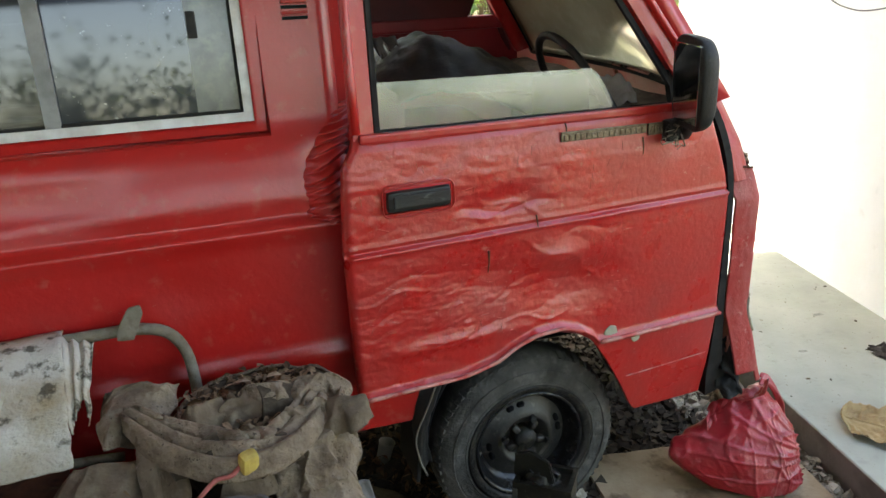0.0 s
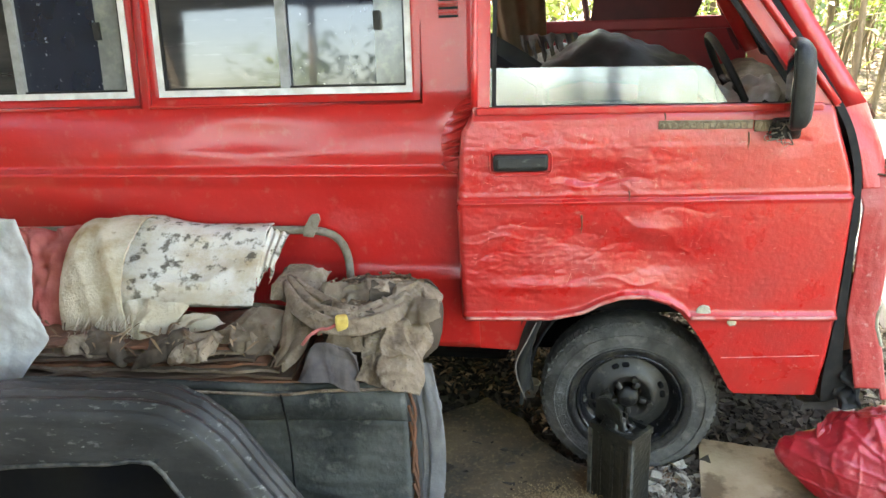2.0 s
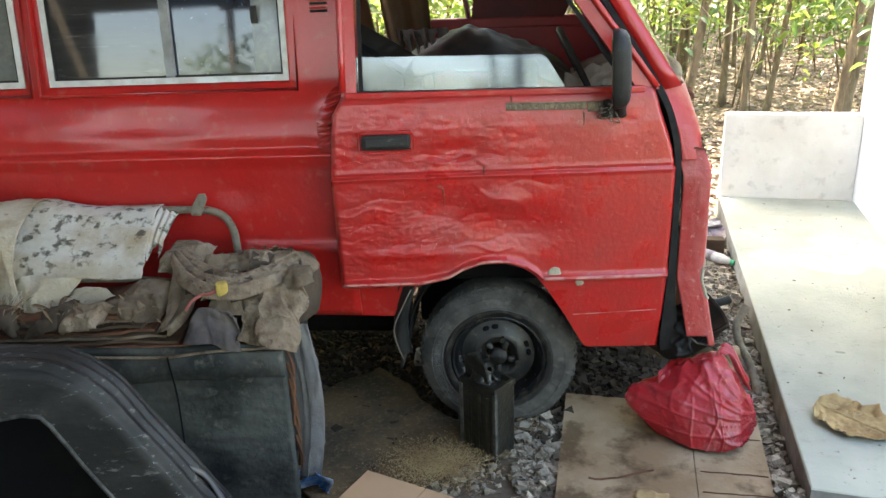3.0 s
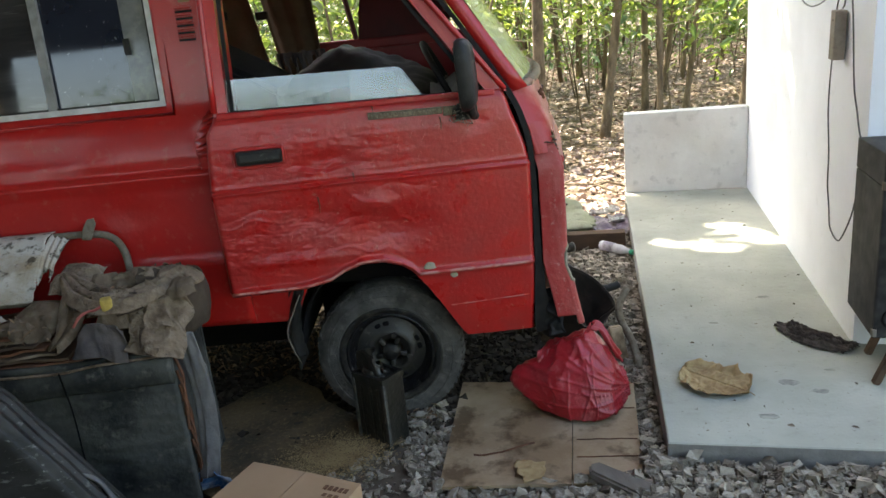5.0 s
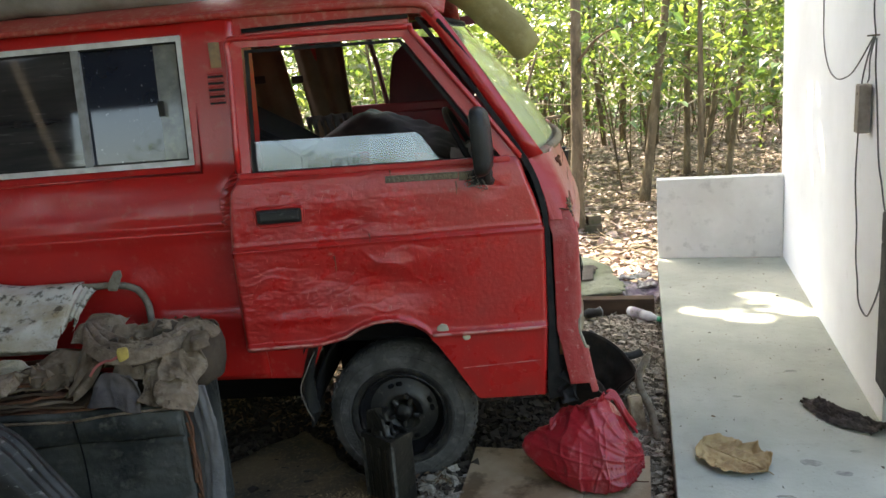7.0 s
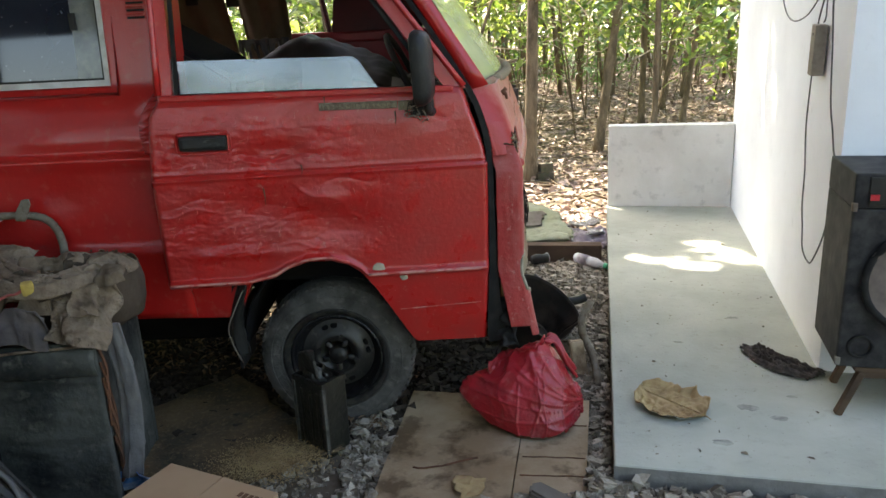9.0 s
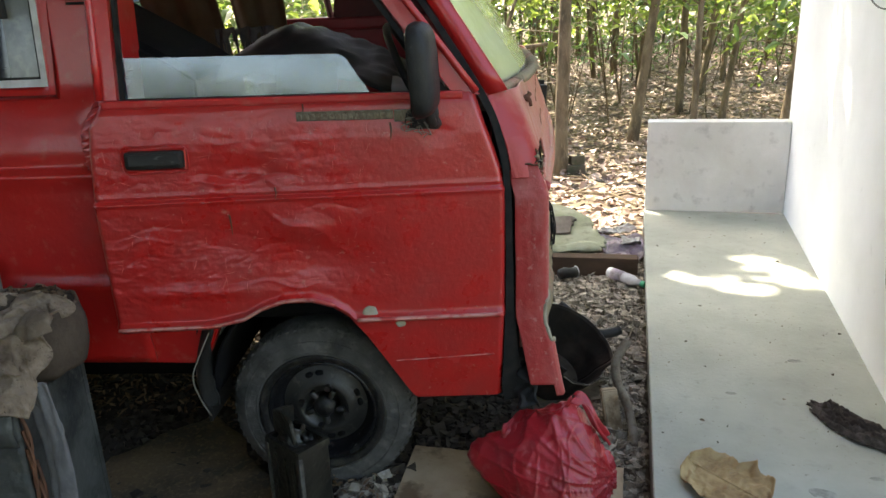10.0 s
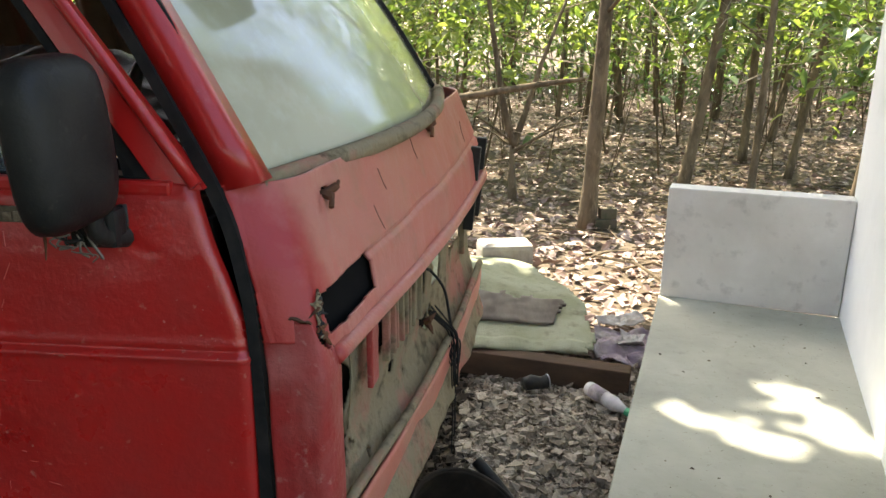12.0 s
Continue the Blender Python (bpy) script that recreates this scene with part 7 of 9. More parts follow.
# ---------- ground things by the wheel ----------
def battery():
    b = thing("battery_case", pose(-0.075, -0.055, 0.0, 0, 0, -43), "oily black open-topped case leaning before the wheel", "case")
    part("case_body", box_bm((0, 0, 0.135), (0.150, 0.105, 0.27), 0.006), M_BATT, b)
    part("rim", ring_bm([(-0.078, -0.055, 0.265), (0.078, -0.055, 0.265), (0.078, 0.055, 0.265), (-0.078, 0.055, 0.265)], [(-0.065, -0.042, 0.265), (0.065, -0.042, 0.265), (0.065, 0.042, 0.265), (-0.065, 0.042, 0.265)], (0, 0, 0.02)), M_BATT, b)
    def scrap(u, v):
        a = 2 * math.pi * u
        r = 0.050 * (1 - 0.5 * v) * (1 + 0.3 * nz(math.cos(a), math.sin(a), v * 3, 2))
        return Vector((-0.02 + 1.2 * r * math.cos(a), 0.0 + r * math.sin(a), 0.262 + 0.05 * v + 0.02 * nz(u * 6, v * 3, 2, 1)))
    part("oily_rag", sheet_bm(scrap, 40, 16, 0.003), M_BATT, b, "oily black rag stuffed in the top", smooth=True)
    part("broken_lid", prism_bm([(-0.085, -0.02, 0.28), (0.03, -0.03, 0.28), (0.015, -0.03, 0.345), (-0.04, -0.02, 0.365), (-0.08, -0.02, 0.35)], (0, 0.012, 0), 0.003), M_BATT, b)
    part("broken_lid", prism_bm([(-0.085, -0.02, 0.28), (-0.085, 0.05, 0.28), (-0.08, 0.05, 0.34), (-0.08, -0.02, 0.355)], (0.01, 0, 0), 0.003), M_BATT, b)
    for x in (-0.035, 0.01, 0.045):
        part("rib", box_bm((x, -0.0545, 0.13), (0.01, 0.006, 0.23), 0.002), M_BATT, b)
    for s in (-1, 1):
        part("corner_rib", box_bm((s * 0.073, -0.050, 0.135), (0.014, 0.014, 0.262), 0.003), M_EDGE, b, "scuffed grey edge")


battery()


def sacking(u, v):
    a, b, c, d = Vector((-0.80, 0.30, 0)), Vector((-0.50, 0.52, 0)), Vector((-0.02, -0.10, 0)), Vector((-0.62, -0.52, 0))
    p = (a * (1 - u) + b * u) * (1 - v) + (d * (1 - u) + c * u) * v
    p += Vector((0.05 * nz(u * 3, v * 3, 1, 1.5), 0.05 * nz(u * 3, v * 3, 7, 1.5), 0))
    p.z = 0.022 + 0.014 * nz(p.x, p.y, 0, 7) + 0.008 * abs(nz(p.x, p.y, 3, 18))
    return p


tagged(part("sacking", sheet_bm(sacking, 60, 60, 0.006), M_BURLAP, smooth=True), "muddy brown sacking spread on the gravel", "sacking")


def metal_cup():
    """A small dented bright cup lying behind the wheel."""
    c = thing("metal_cup", pose(-0.345, 0.585, 0.004, 8, 14, 20), "small dented bright metal cup on the dirt", "cup")
    bm = sheet_bm(lambda u, v: Vector(((0.024 + 0.004 * v + 0.003 * nz(math.cos(6.283 * u), v * 3, 2, 1.5)) * math.cos(6.283 * u), (0.024 + 0.004 * v) * math.sin(6.283 * u) * (1 - 0.10 * math.sin(3 * v)), 0.075 * v)), 32, 14, 0.0012)
    part("body", bm, M_CHROME, c, smooth=True)
    part("base", add_tube(bmesh.new(), [(0, 0, 0.001), (0, 0, 0.004)], 0.0235, 24), M_CHROME, c)
    part("rim", add_tube(bmesh.new(), [(0.0285 * math.cos(k * 0.2618), 0.0275 * math.sin(k * 0.2618), 0.0755) for k in range(25)], 0.0016, 6, caps=False), M_CHROME, c, smooth=True)


metal_cup()
rngd = np.random.default_rng(12)
_n = 9000
_c = np.stack([rngd.normal(-0.25, 0.082, _n), rngd.normal(-0.17, 0.062, _n), rngd.uniform(0.032, 0.042, _n)], 1)
_v, _f = leaf_arrays(_c, rngd.normal(size=(_n, 3)) * np.array([1, 1, 0.15]), rngd.uniform(0.003, 0.009, _n), rngd)
tagged(bulk("sawdust", _v, _f, M_DRYLEAF), "patch of yellow-brown chaff on the sacking", "chaff", kind="stuff")


def plywood():
    t = thing("plywood_board", Matrix(), "stained cracked plywood board lying on the gravel", "board")
    tl, tr, br, bl = Vector((0.245, 0.265, 0)), Vector((0.905, 0.085, 0)), Vector((0.735, -0.545, 0)), Vector((0.10, -0.43, 0))

    def q(u, v, z):
        p = (tl * (1 - u) + tr * u) * (1 - v) + (bl * (1 - u) + br * u) * v
        return Vector((p.x, p.y, z + 0.004 * nz(p.x, p.y, 0, 5)))
    for u0, u1 in ((0.0, 0.655), (0.660, 1.0)):
        part("panel", sheet_bm(lambda u, v: q(u0 + (u1 - u0) * u, v + (0.012 * nz(u * 5, u0, 1, 2) if v in (0.0, 1.0) else 0), 0.034), 20, 20, 0.012), M_PLY, t)
    for v in (0.30, 0.62, 0.78):
        part("crack", add_tube(bmesh.new(), [q(u, v + 0.01 * nz(u * 6, v, 0, 2), 0.0355) for u in np.linspace(0.68 if v > 0.5 else 0.75, 0.99, 12)], 0.0022, 4), M_RUST, t)
    part("crack", add_tube(bmesh.new(), [q(u, 0.70 + 0.06 * math.sin(u * 9) + 0.01 * nz(u * 9, 0, 0, 2), 0.0355) for u in np.linspace(0.15, 0.46, 12)], 0.004, 5), M_RUST, t)


plywood()


def red_bag():
    """A slumped full carrier bag: flat taut sides between its stretched corners, finely creased."""
    hull = [(-0.268, 0.03, 0.005), (-0.150, -0.06, -0.10), (-0.235, 0.05, 0.03), (-0.15, 0.06, 0.062), (0.035, 0.00, 0.205), (0.085, 0.05, 0.185), (-0.03, 0.03, 0.155), (0.195, 0.0, -0.02), (0.18, -0.06, -0.075), (0.205, 0.04, -0.04), (0.045, -0.175, -0.10), (-0.05, -0.155, -0.10), (0.10, -0.16, -0.085),
            (0.0, 0.16, -0.10), (0.13, 0.13, -0.09), (-0.12, 0.11, -0.09), (0.03, -0.125, 0.06), (-0.09, -0.10, 0.035), (0.125, -0.085, 0.075), (0.14, 0.03, 0.10)]
    bm = bmesh.new()
    for p in hull:
        bm.verts.new(p)
    bmesh.ops.convex_hull(bm, input=bm.verts[:])
    for v in [v for v in bm.verts if not v.link_faces]:
        bm.verts.remove(v)
    for k in range(5):
        bmesh.ops.subdivide_edges(bm, edges=bm.edges[:], cuts=1, use_grid_fill=True)
        bmesh.ops.triangulate(bm, faces=[f for f in bm.faces if len(f.verts) > 4])
        if k in (1, 2, 3):
            bmesh.ops.smooth_vert(bm, verts=bm.verts[:], factor=0.38, use_axis_x=True, use_axis_y=True, use_axis_z=True)
    bm.normal_update()
    knot = Vector((0.19, -0.02, -0.03))
    mouth = Vector((0.05, 0.03, 0.22))
    moved = []
    for v in bm.verts:
        p = v.co
        d1, d2 = p - knot, p - mouth
        a1 = math.atan2(d1.z, math.hypot(d1.x, 0.3 * d1.y) + 1e-4)
        a2 = math.atan2(d2.x, d2.y - 0.3)
        w1, w2 = math.exp(-d1.length / 0.16), math.exp(-d2.length / 0.12)
        r1, r2, r3 = nz(a1 * 3.2, d1.length * 1.2, 2, 1.5), nz(a2 * 4, d2.length * 1.5, 7, 1.5), nz(p.x * 0.5 + p.z, p.y + 3, p.z - 0.4 * p.x, 7)
        r4, r5 = nz(p.x + 0.4 * p.z, p.y - 2, p.z * 0.5 - p.x, 10), nz(p.x - p.z, p.y + 5, p.z + p.x, 34)
        h = 0.010 * (0.35 + w1) * math.exp(-(r1 / 0.06) ** 2) + 0.012 * w2 * math.exp(-(r2 / 0.07) ** 2) + 0.005 * math.exp(-(r3 / 0.04) ** 2) + 0.0045 * math.exp(-(r4 / 0.04) ** 2) + 0.0012 * math.exp(-(r5 / 0.12) ** 2)
        h += 0.012 * nz(p.x, p.y, p.z, 7) - 0.005
        moved.append(p + v.normal * h)
    for v, p in zip(bm.verts, moved):
        v.co = p
        v.co.z = max(p.z + 0.103, 0.002)
    ob = part("plastic_bag", bm, M_BAG, smooth=True, m=pose(0.655, -0.02, 0.040, 0, 0, -4))
    tagged(ob, "full crumpled red plastic carrier bag on the plywood", "bag")
    part("bag_handle", sheet_bm(lambda u, v: Vector((0.07 + 0.10 * u + 0.012 * math.sin(v * 9), 0.03 - 0.03 * v + 0.012 * math.sin(u * 8), 0.305 + 0.012 * math.sin(u * 7) - 0.14 * u * u - 0.03 * v)), 16, 8, 0.0015), M_BAG, ob, smooth=True)
    part("bag_mouth", sheet_bm(lambda u, v: Vector((-0.14 + 0.20 * u + 0.01 * nz(u * 4, v, 1, 3), 0.0 + 0.05 * v * math.sin(u * 6), 0.175 + 0.115 * u + 0.035 * v + 0.016 * nz(u * 7, v * 2, 4, 2))), 40, 10, 0.0015), M_BAG, ob, smooth=True)


red_bag()
tagged(part("grey_plank", prism_bm([(0.585, -0.46, 0.036), (0.62, -0.455, 0.036), (0.80, -0.66, 0.036), (0.735, -0.71, 0.036), (0.575, -0.50, 0.036)], (0, 0, 0.035), 0.008), M_GREYWOOD), "grey weathered plank end lying on the plywood", "plank")
tagged(part("dead_leaf", drape_bm((0.36, -0.36, 0.045), (0.44, -0.38, 0.045), (0.44, -0.46, 0.045), (0.37, -0.47, 0.05), 0.012, 16, 5, 14, 14, 0.0015), M_DRYLEAF, smooth=True), "small brown leaf on the plywood", "leaf")


def bucket():
    """A black bucket tipped over, its mouth turned to the path and its near rim broken away; bent pipes beside it."""
    nrm = Vector((0.46, -0.32, 0.80)).normalized()
    ax = Vector((0, 1, 0)).cross(nrm).normalized()
    ay = nrm.cross(ax)
    m = Matrix((ax, ay, nrm)).transposed().to_4x4()
    m.translation = Vector((0.842, 0.628, 0.222))
    t = thing("bucket", m, "broken black plastic bucket tipped over on the gravel", "bucket")

    def gone(u, v):
        a = (360 * u) % 360
        return 262 < a < 352 and v < 0.16 + 0.10 * math.sin(radians((a - 262) * 2)) + 0.05 * nz(u * 30, 0, 2, 1)

    def side(u, v):
        a = 2 * math.pi * u
        r = 0.176 - 0.048 * v + 0.005 * nz(math.cos(a), math.sin(a), v * 2, 2.2)
        return Vector((r * math.cos(a), r * math.sin(a), -0.215 * v))
    part("shell", sheet_bm(side, 96, 26, 0.004, gone), M_LINER, t, smooth=True)
    part("bottom", sheet_bm(lambda u, v: Vector((0.127 * v * math.cos(2 * math.pi * u), 0.127 * v * math.sin(2 * math.pi * u), -0.212)), 40, 4, 0.004), M_LINER, t)
    rim = [side(u, 0.0) * 1.012 for u in np.linspace(-0.02, 0.72, 60)]
    part("rim", add_tube(bmesh.new(), rim, 0.0055, 6), M_LINER, t, "rolled rim of the bucket", smooth=True)
    edge = [side(u, 0.17 + 0.10 * math.sin(radians((360 * u - 262) * 2)) + 0.04 * nz(u * 30, 0, 2, 1)) for u in np.linspace(0.735, 0.97, 40)]
    part("broken_edge", add_tube(bmesh.new(), edge, [0.0022 + 0.002 * abs(nz(k, 0, 0, 0.7)) for k in range(40)], 5), M_GREYWOOD, t, "pale broken edge")
    part("sludge", sheet_bm(lambda u, v: Vector((0.128 * v * math.cos(2 * math.pi * u), 0.128 * v * math.sin(2 * math.pi * u), -0.20 + 0.02 * nz(u * 4, v * 3, 0, 1) + 0.03 * v * math.cos(2 * math.pi * u))), 40, 8, 0.004), M_SHADEDIRT, t, "dark dirt in the bottom", smooth=True)
    tagged(part("bent_pipe", add_tube(bmesh.new(), smooth_path([(0.84, 0.90, 0.26), (0.90, 0.86, 0.215), (0.95, 0.835, 0.165), (1.00, 0.825, 0.152), (1.05, 0.827, 0.158), (1.075, 0.83, 0.166)], 6), [0.017] * 15 + [0.020] * 16, 12), M_BLACK, smooth=True), "dark bent rubber hose behind the bucket", "hose")
    tagged(part("bent_pipe", add_tube(bmesh.new(), smooth_path([(1.02, 0.52, 0.262), (0.995, 0.50, 0.235), (0.968, 0.47, 0.20), (0.965, 0.43, 0.15), (0.985, 0.36, 0.09), (0.985, 0.28, 0.04), (0.972, 0.22, 0.015)], 6), 0.016, 12), M_RUSTPIPE, smooth=True), "rusty bent steel pipe leaning by the bucket", "pipe")
    tagged(part("pale_board", prism_bm([(0.905, 0.345, 0.012), (0.962, 0.352, 0.012), (0.966, 0.330, 0.012), (0.910, 0.322, 0.012)], (-0.012, 0.05, 0.135), 0.004), M_PLY), "pale board scrap leaning under the bucket", "board")


bucket()
bm = drape_bm((0.555, -0.020, 0.325), (0.640, -0.025, 0.335), (0.635, 0.05, 0.50), (0.56, 0.045, 0.48), 0.022, 16, 8, 30, 30)
part("rubber_flap", bm, M_RUBBER, van, "loose black rubber flap under the corner", smooth=True, m=VAN.inverted())


# ---------- on the path ----------
def dry_leaf():
    def f(u, v):
        s, w = u * 2 - 1, v * 2 - 1
        half = 0.112 * max(0.0, 1 - abs(s) ** 2.6) ** 0.55 * (1 + (0.16 * abs(math.sin(u * 9.5)) - 0.10 - 0.22 * math.exp(-((u - 0.42) / 0.05) ** 2) if w > 0 else 0.05 * math.sin(u * 14)) + 0.14 * nz(u * 5, 2 if w > 0 else 6, 0, 2)) + 0.002
        vein = 1 - abs(math.sin(u * 13 - 4.2 * abs(w) + 0.8 * nz(u * 4, v * 4, 2, 1)))
        z = 0.003 + 0.010 * vein ** 2 * abs(w) ** 0.5 + 0.013 * abs(nz(u * 2.6, v * 2.6, 1, 1.4)) + 0.016 * (0.4 - min(0.4, abs(nz(u * 7, v * 7, 3, 1.4)))) + (0.045 * max(0, w - 0.62) ** 1.2 * (1 + nz(u * 6, 0, 3, 1)) if w > 0 else 0.03 * max(0, -w - 0.7)) + 0.06 * max(0, -s - 0.72)
        return Vector((0.125 * s, half * w, max(0.002, z)))
    ob = part("dead_leaf", sheet_bm(f, 64, 40, 0.0012), M_DRYLEAF, smooth=True, m=HOUSE @ pose(0.19, 0.40, 0.116, 0, 0, -38))
    tagged(ob, "large curled tan dead leaf on the path", "leaf")
    part("stalk", add_tube(bmesh.new(), smooth_path([(-0.12, 0, 0.018), (0.0, 0.002, 0.013), (0.12, 0, 0.012), (0.155, -0.01, 0.012)], 4), 0.0018, 5), M_DRYLEAF, ob)


dry_leaf()


def path_scraps():
    rng = np.random.default_rng(70)
    n = 190
    u, v = rng.uniform(0.0, 0.72, n), rng.uniform(0.05, 3.3, n)
    p = (np.array(HOUSE) @ np.stack([u, v, 0.1165 + 0 * u, 1 + 0 * u]))[:3].T
    v, f = leaf_arrays(p, rng.normal(size=(n, 3)) * np.array([1, 1, 0.05]), 0.004 + 0.022 * rng.random(n) ** 4, rng, droop=0.0, wide=0.6)
    v[:, 2] = np.maximum(v[:, 2], 0.1158)
    tagged(bulk("leaf_scraps", v, f, M_CHIP), "tiny dark leaf scraps and grit on the path", "scraps", kind="stuff")


path_scraps()


def rag():
    def f(u, v):
        x = 0.32 * (u - 0.5) + 0.012 * nz(v * 5, 0, 3, 2)
        w = float(np.interp(u, [0, 0.12, 0.35, 0.75, 1.0], [0.05, 0.10, 0.135, 0.135, 0.11])) + 0.012 * nz(u * 6, 1, 0, 2)
        y = w * (v - 0.5) + 0.010 * math.sin(u * 8)
        fold = 5 * v + 0.9 * nz(u * 2.2, v * 1.5, 1, 1.3) + 0.8 * u
        k = (1 - abs(math.sin(math.pi * fold))) ** 1.2 * (0.7 + 0.6 * nz(u * 4, v * 3, 5, 1)) + 0.5 * math.exp(-(nz(u * 4.5 - v * 1.5, v * 4, 5, 1.4) / 0.08) ** 2)
        return Vector((x, y, 0.003 + 0.028 * k * math.sin(math.pi * min(max(v, 0.05), 0.95)) ** 0.5))
    tagged(part("rag", sheet_bm(f, 110, 70, 0.002, lambda u, v: u < 0.10 + 0.10 * nz(v * 8, 1, 0, 1.5) and abs(v - 0.35) > 0.15), M_RAG, smooth=True, m=HOUSE @ pose(0.60, 0.79, 0.117, 0, 0, -47)), "crumpled black rag in narrow folds on the path", "rag")


rag()


def speaker():
    b = thing("low_bench", HOUSE, "low brown wooden bench under the loudspeaker", "bench")
    part("seat_plank", box_bm((1.06, 0.565, 0.2825), (0.62, 0.31, 0.015), 0.003), M_WOOD, b)
    for x, y in ((0.745, 0.42), (1.33, 0.42), (0.79, 0.66), (1.33, 0.66)):
        part("leg", box_bm((x, y, 0.192), (0.022, 0.028, 0.165), 0.003, ry=20 if x < 1 else -20), M_WOOD, b)
    part("rail", box_bm((1.05, 0.425, 0.262), (0.56, 0.018, 0.024), 0.003), M_WOOD, b)
    s = thing("loudspeaker", HOUSE @ pose(0.907, 0.566, 0.2905, 0, 0, -2), "tall black loudspeaker cabinet with amplifier on top", "loudspeaker")
    part("cabinet", box_bm((0, 0, 0.2625), (0.42, 0.33, 0.525), 0.008), M_SPEAKER, s)
    a = part("amplifier", box_bm((0, 0, 0.580), (0.42, 0.33, 0.108), 0.006), M_SPEAKER, s)
    a.matrix_basis = Matrix.Translation((0, 0, -0.0))
    part("control_panel", box_bm((0.01, -0.168, 0.580), (0.36, 0.006, 0.085), 0.002), M_BLACK, a)
    for i in range(5):
        part("knob", add_tube(bmesh.new(), [(-0.10 + 0.055 * i, -0.17, 0.590), (-0.10 + 0.055 * i, -0.184, 0.590)], 0.008, 12), M_CHROME, a)
    part("display", box_bm((-0.155, -0.1725, 0.562), (0.024, 0.004, 0.018)), M_REDLED, a)
    c = bmesh.new()
    n = 40
    rows = []
    for k in range(n):
        t = 2 * math.pi * k / n
        rows.append([c.verts.new((r * math.cos(t), y, r * math.sin(t))) for r, y in ((0.148, 0.0), (0.148, -0.012), (0.135, -0.016), (0.122, -0.006), (0.06, 0.045), (0.045, 0.03), (0.001, 0.02))])
    for k in range(n):
        for i in range(6):
            c.faces.new((rows[k][i], rows[k][i + 1], rows[(k + 1) % n][i + 1], rows[(k + 1) % n][i]))
    for v in c.verts:
        v.co.y = -0.167 + (v.co.y if v.co.y < 0 else -0.016 + 0.3 * v.co.y * 0)
    part("cone", c, M_CONE, s, "dusty brown speaker cone", smooth=True, m=pose(0.0, 0, 0.30) @ Matrix.Diagonal((1.12, 1, 1.12, 1)))
    part("surround", add_tube(bmesh.new(), [(0.158 * math.cos(2 * math.pi * k / 40), -0.178, 0.30 + 0.158 * math.sin(2 * math.pi * k / 40)) for k in range(41)], 0.012, 8, caps=False), M_RUBBER, s, smooth=True)
    for x in (-0.145, 0.145):
        part("port", add_tube(bmesh.new(), [(x + 0.035 * math.cos(2 * math.pi * k / 24), -0.168, 0.075 + 0.035 * math.sin(2 * math.pi * k / 24)) for k in range(25)], 0.006, 6, caps=False), M_RUBBER, s, smooth=True)
    for x in (-0.205, 0.205):
        for z in (0.02, 0.53):
            part("corner_guard", box_bm((x, -0.16, z), (0.016, 0.018, 0.028), 0.004), M_STEEL, s)


speaker()


def wall_cables():
    """Socket board and hanging cables on the wall face."""
    X = 0.735
    o = thing("socket_board", HOUSE, "worn wooden socket board hung on the white wall", "socket")
    part("board", box_bm((X - 0.024, 1.095, 1.262), (0.044, 0.062, 0.185), 0.005, rx=3), M_OUTLET, o)
    part("screw", box_bm((X - 0.046, 1.09, 1.32), (0.004, 0.01, 0.01), 0.001), M_STEEL, o)
    runs = ([(1.03, 1.52), (1.10, 1.44), (1.17, 1.37), (1.15, 1.345), (1.13, 1.33)], [(1.14, 1.33), (1.17, 1.24), (1.215, 1.08), (1.20, 0.95), (1.175, 0.79), (1.15, 0.66), (1.13, 0.57), (1.08, 0.49), (0.985, 0.462), (0.90, 0.51), (0.825, 0.61), (0.76, 0.72)],
            [(0.99, 1.52), (0.97, 1.42), (0.95, 1.30), (0.88, 1.09), (0.84, 1.0), (0.78, 0.93), (0.745, 0.90)], [(1.02, 1.53), (1.25, 1.42), (1.42, 1.38), (1.60, 1.37), (1.80, 1.42), (1.90, 1.55), (1.95, 1.8)], [(1.0, 1.53), (1.05, 1.45), (1.07, 1.38), (1.08, 1.36)], [(1.0, 1.53), (1.02, 1.65), (0.98, 1.9), (1.0, 2.3)])
    for r in runs:
        ob = part("cable", add_tube(bmesh.new(), smooth_path([(X - 0.012 - 0.004 * (k % 2), y, z) for k, (y, z) in enumerate(r)], 6), 0.0030, 6), M_CABLE, o, "thin grey hanging cable", smooth=True)
    part("nail", box_bm((X - 0.02, 1.0, 1.53), (0.04, 0.006, 0.006)), M_STEEL, o)


wall_cables()


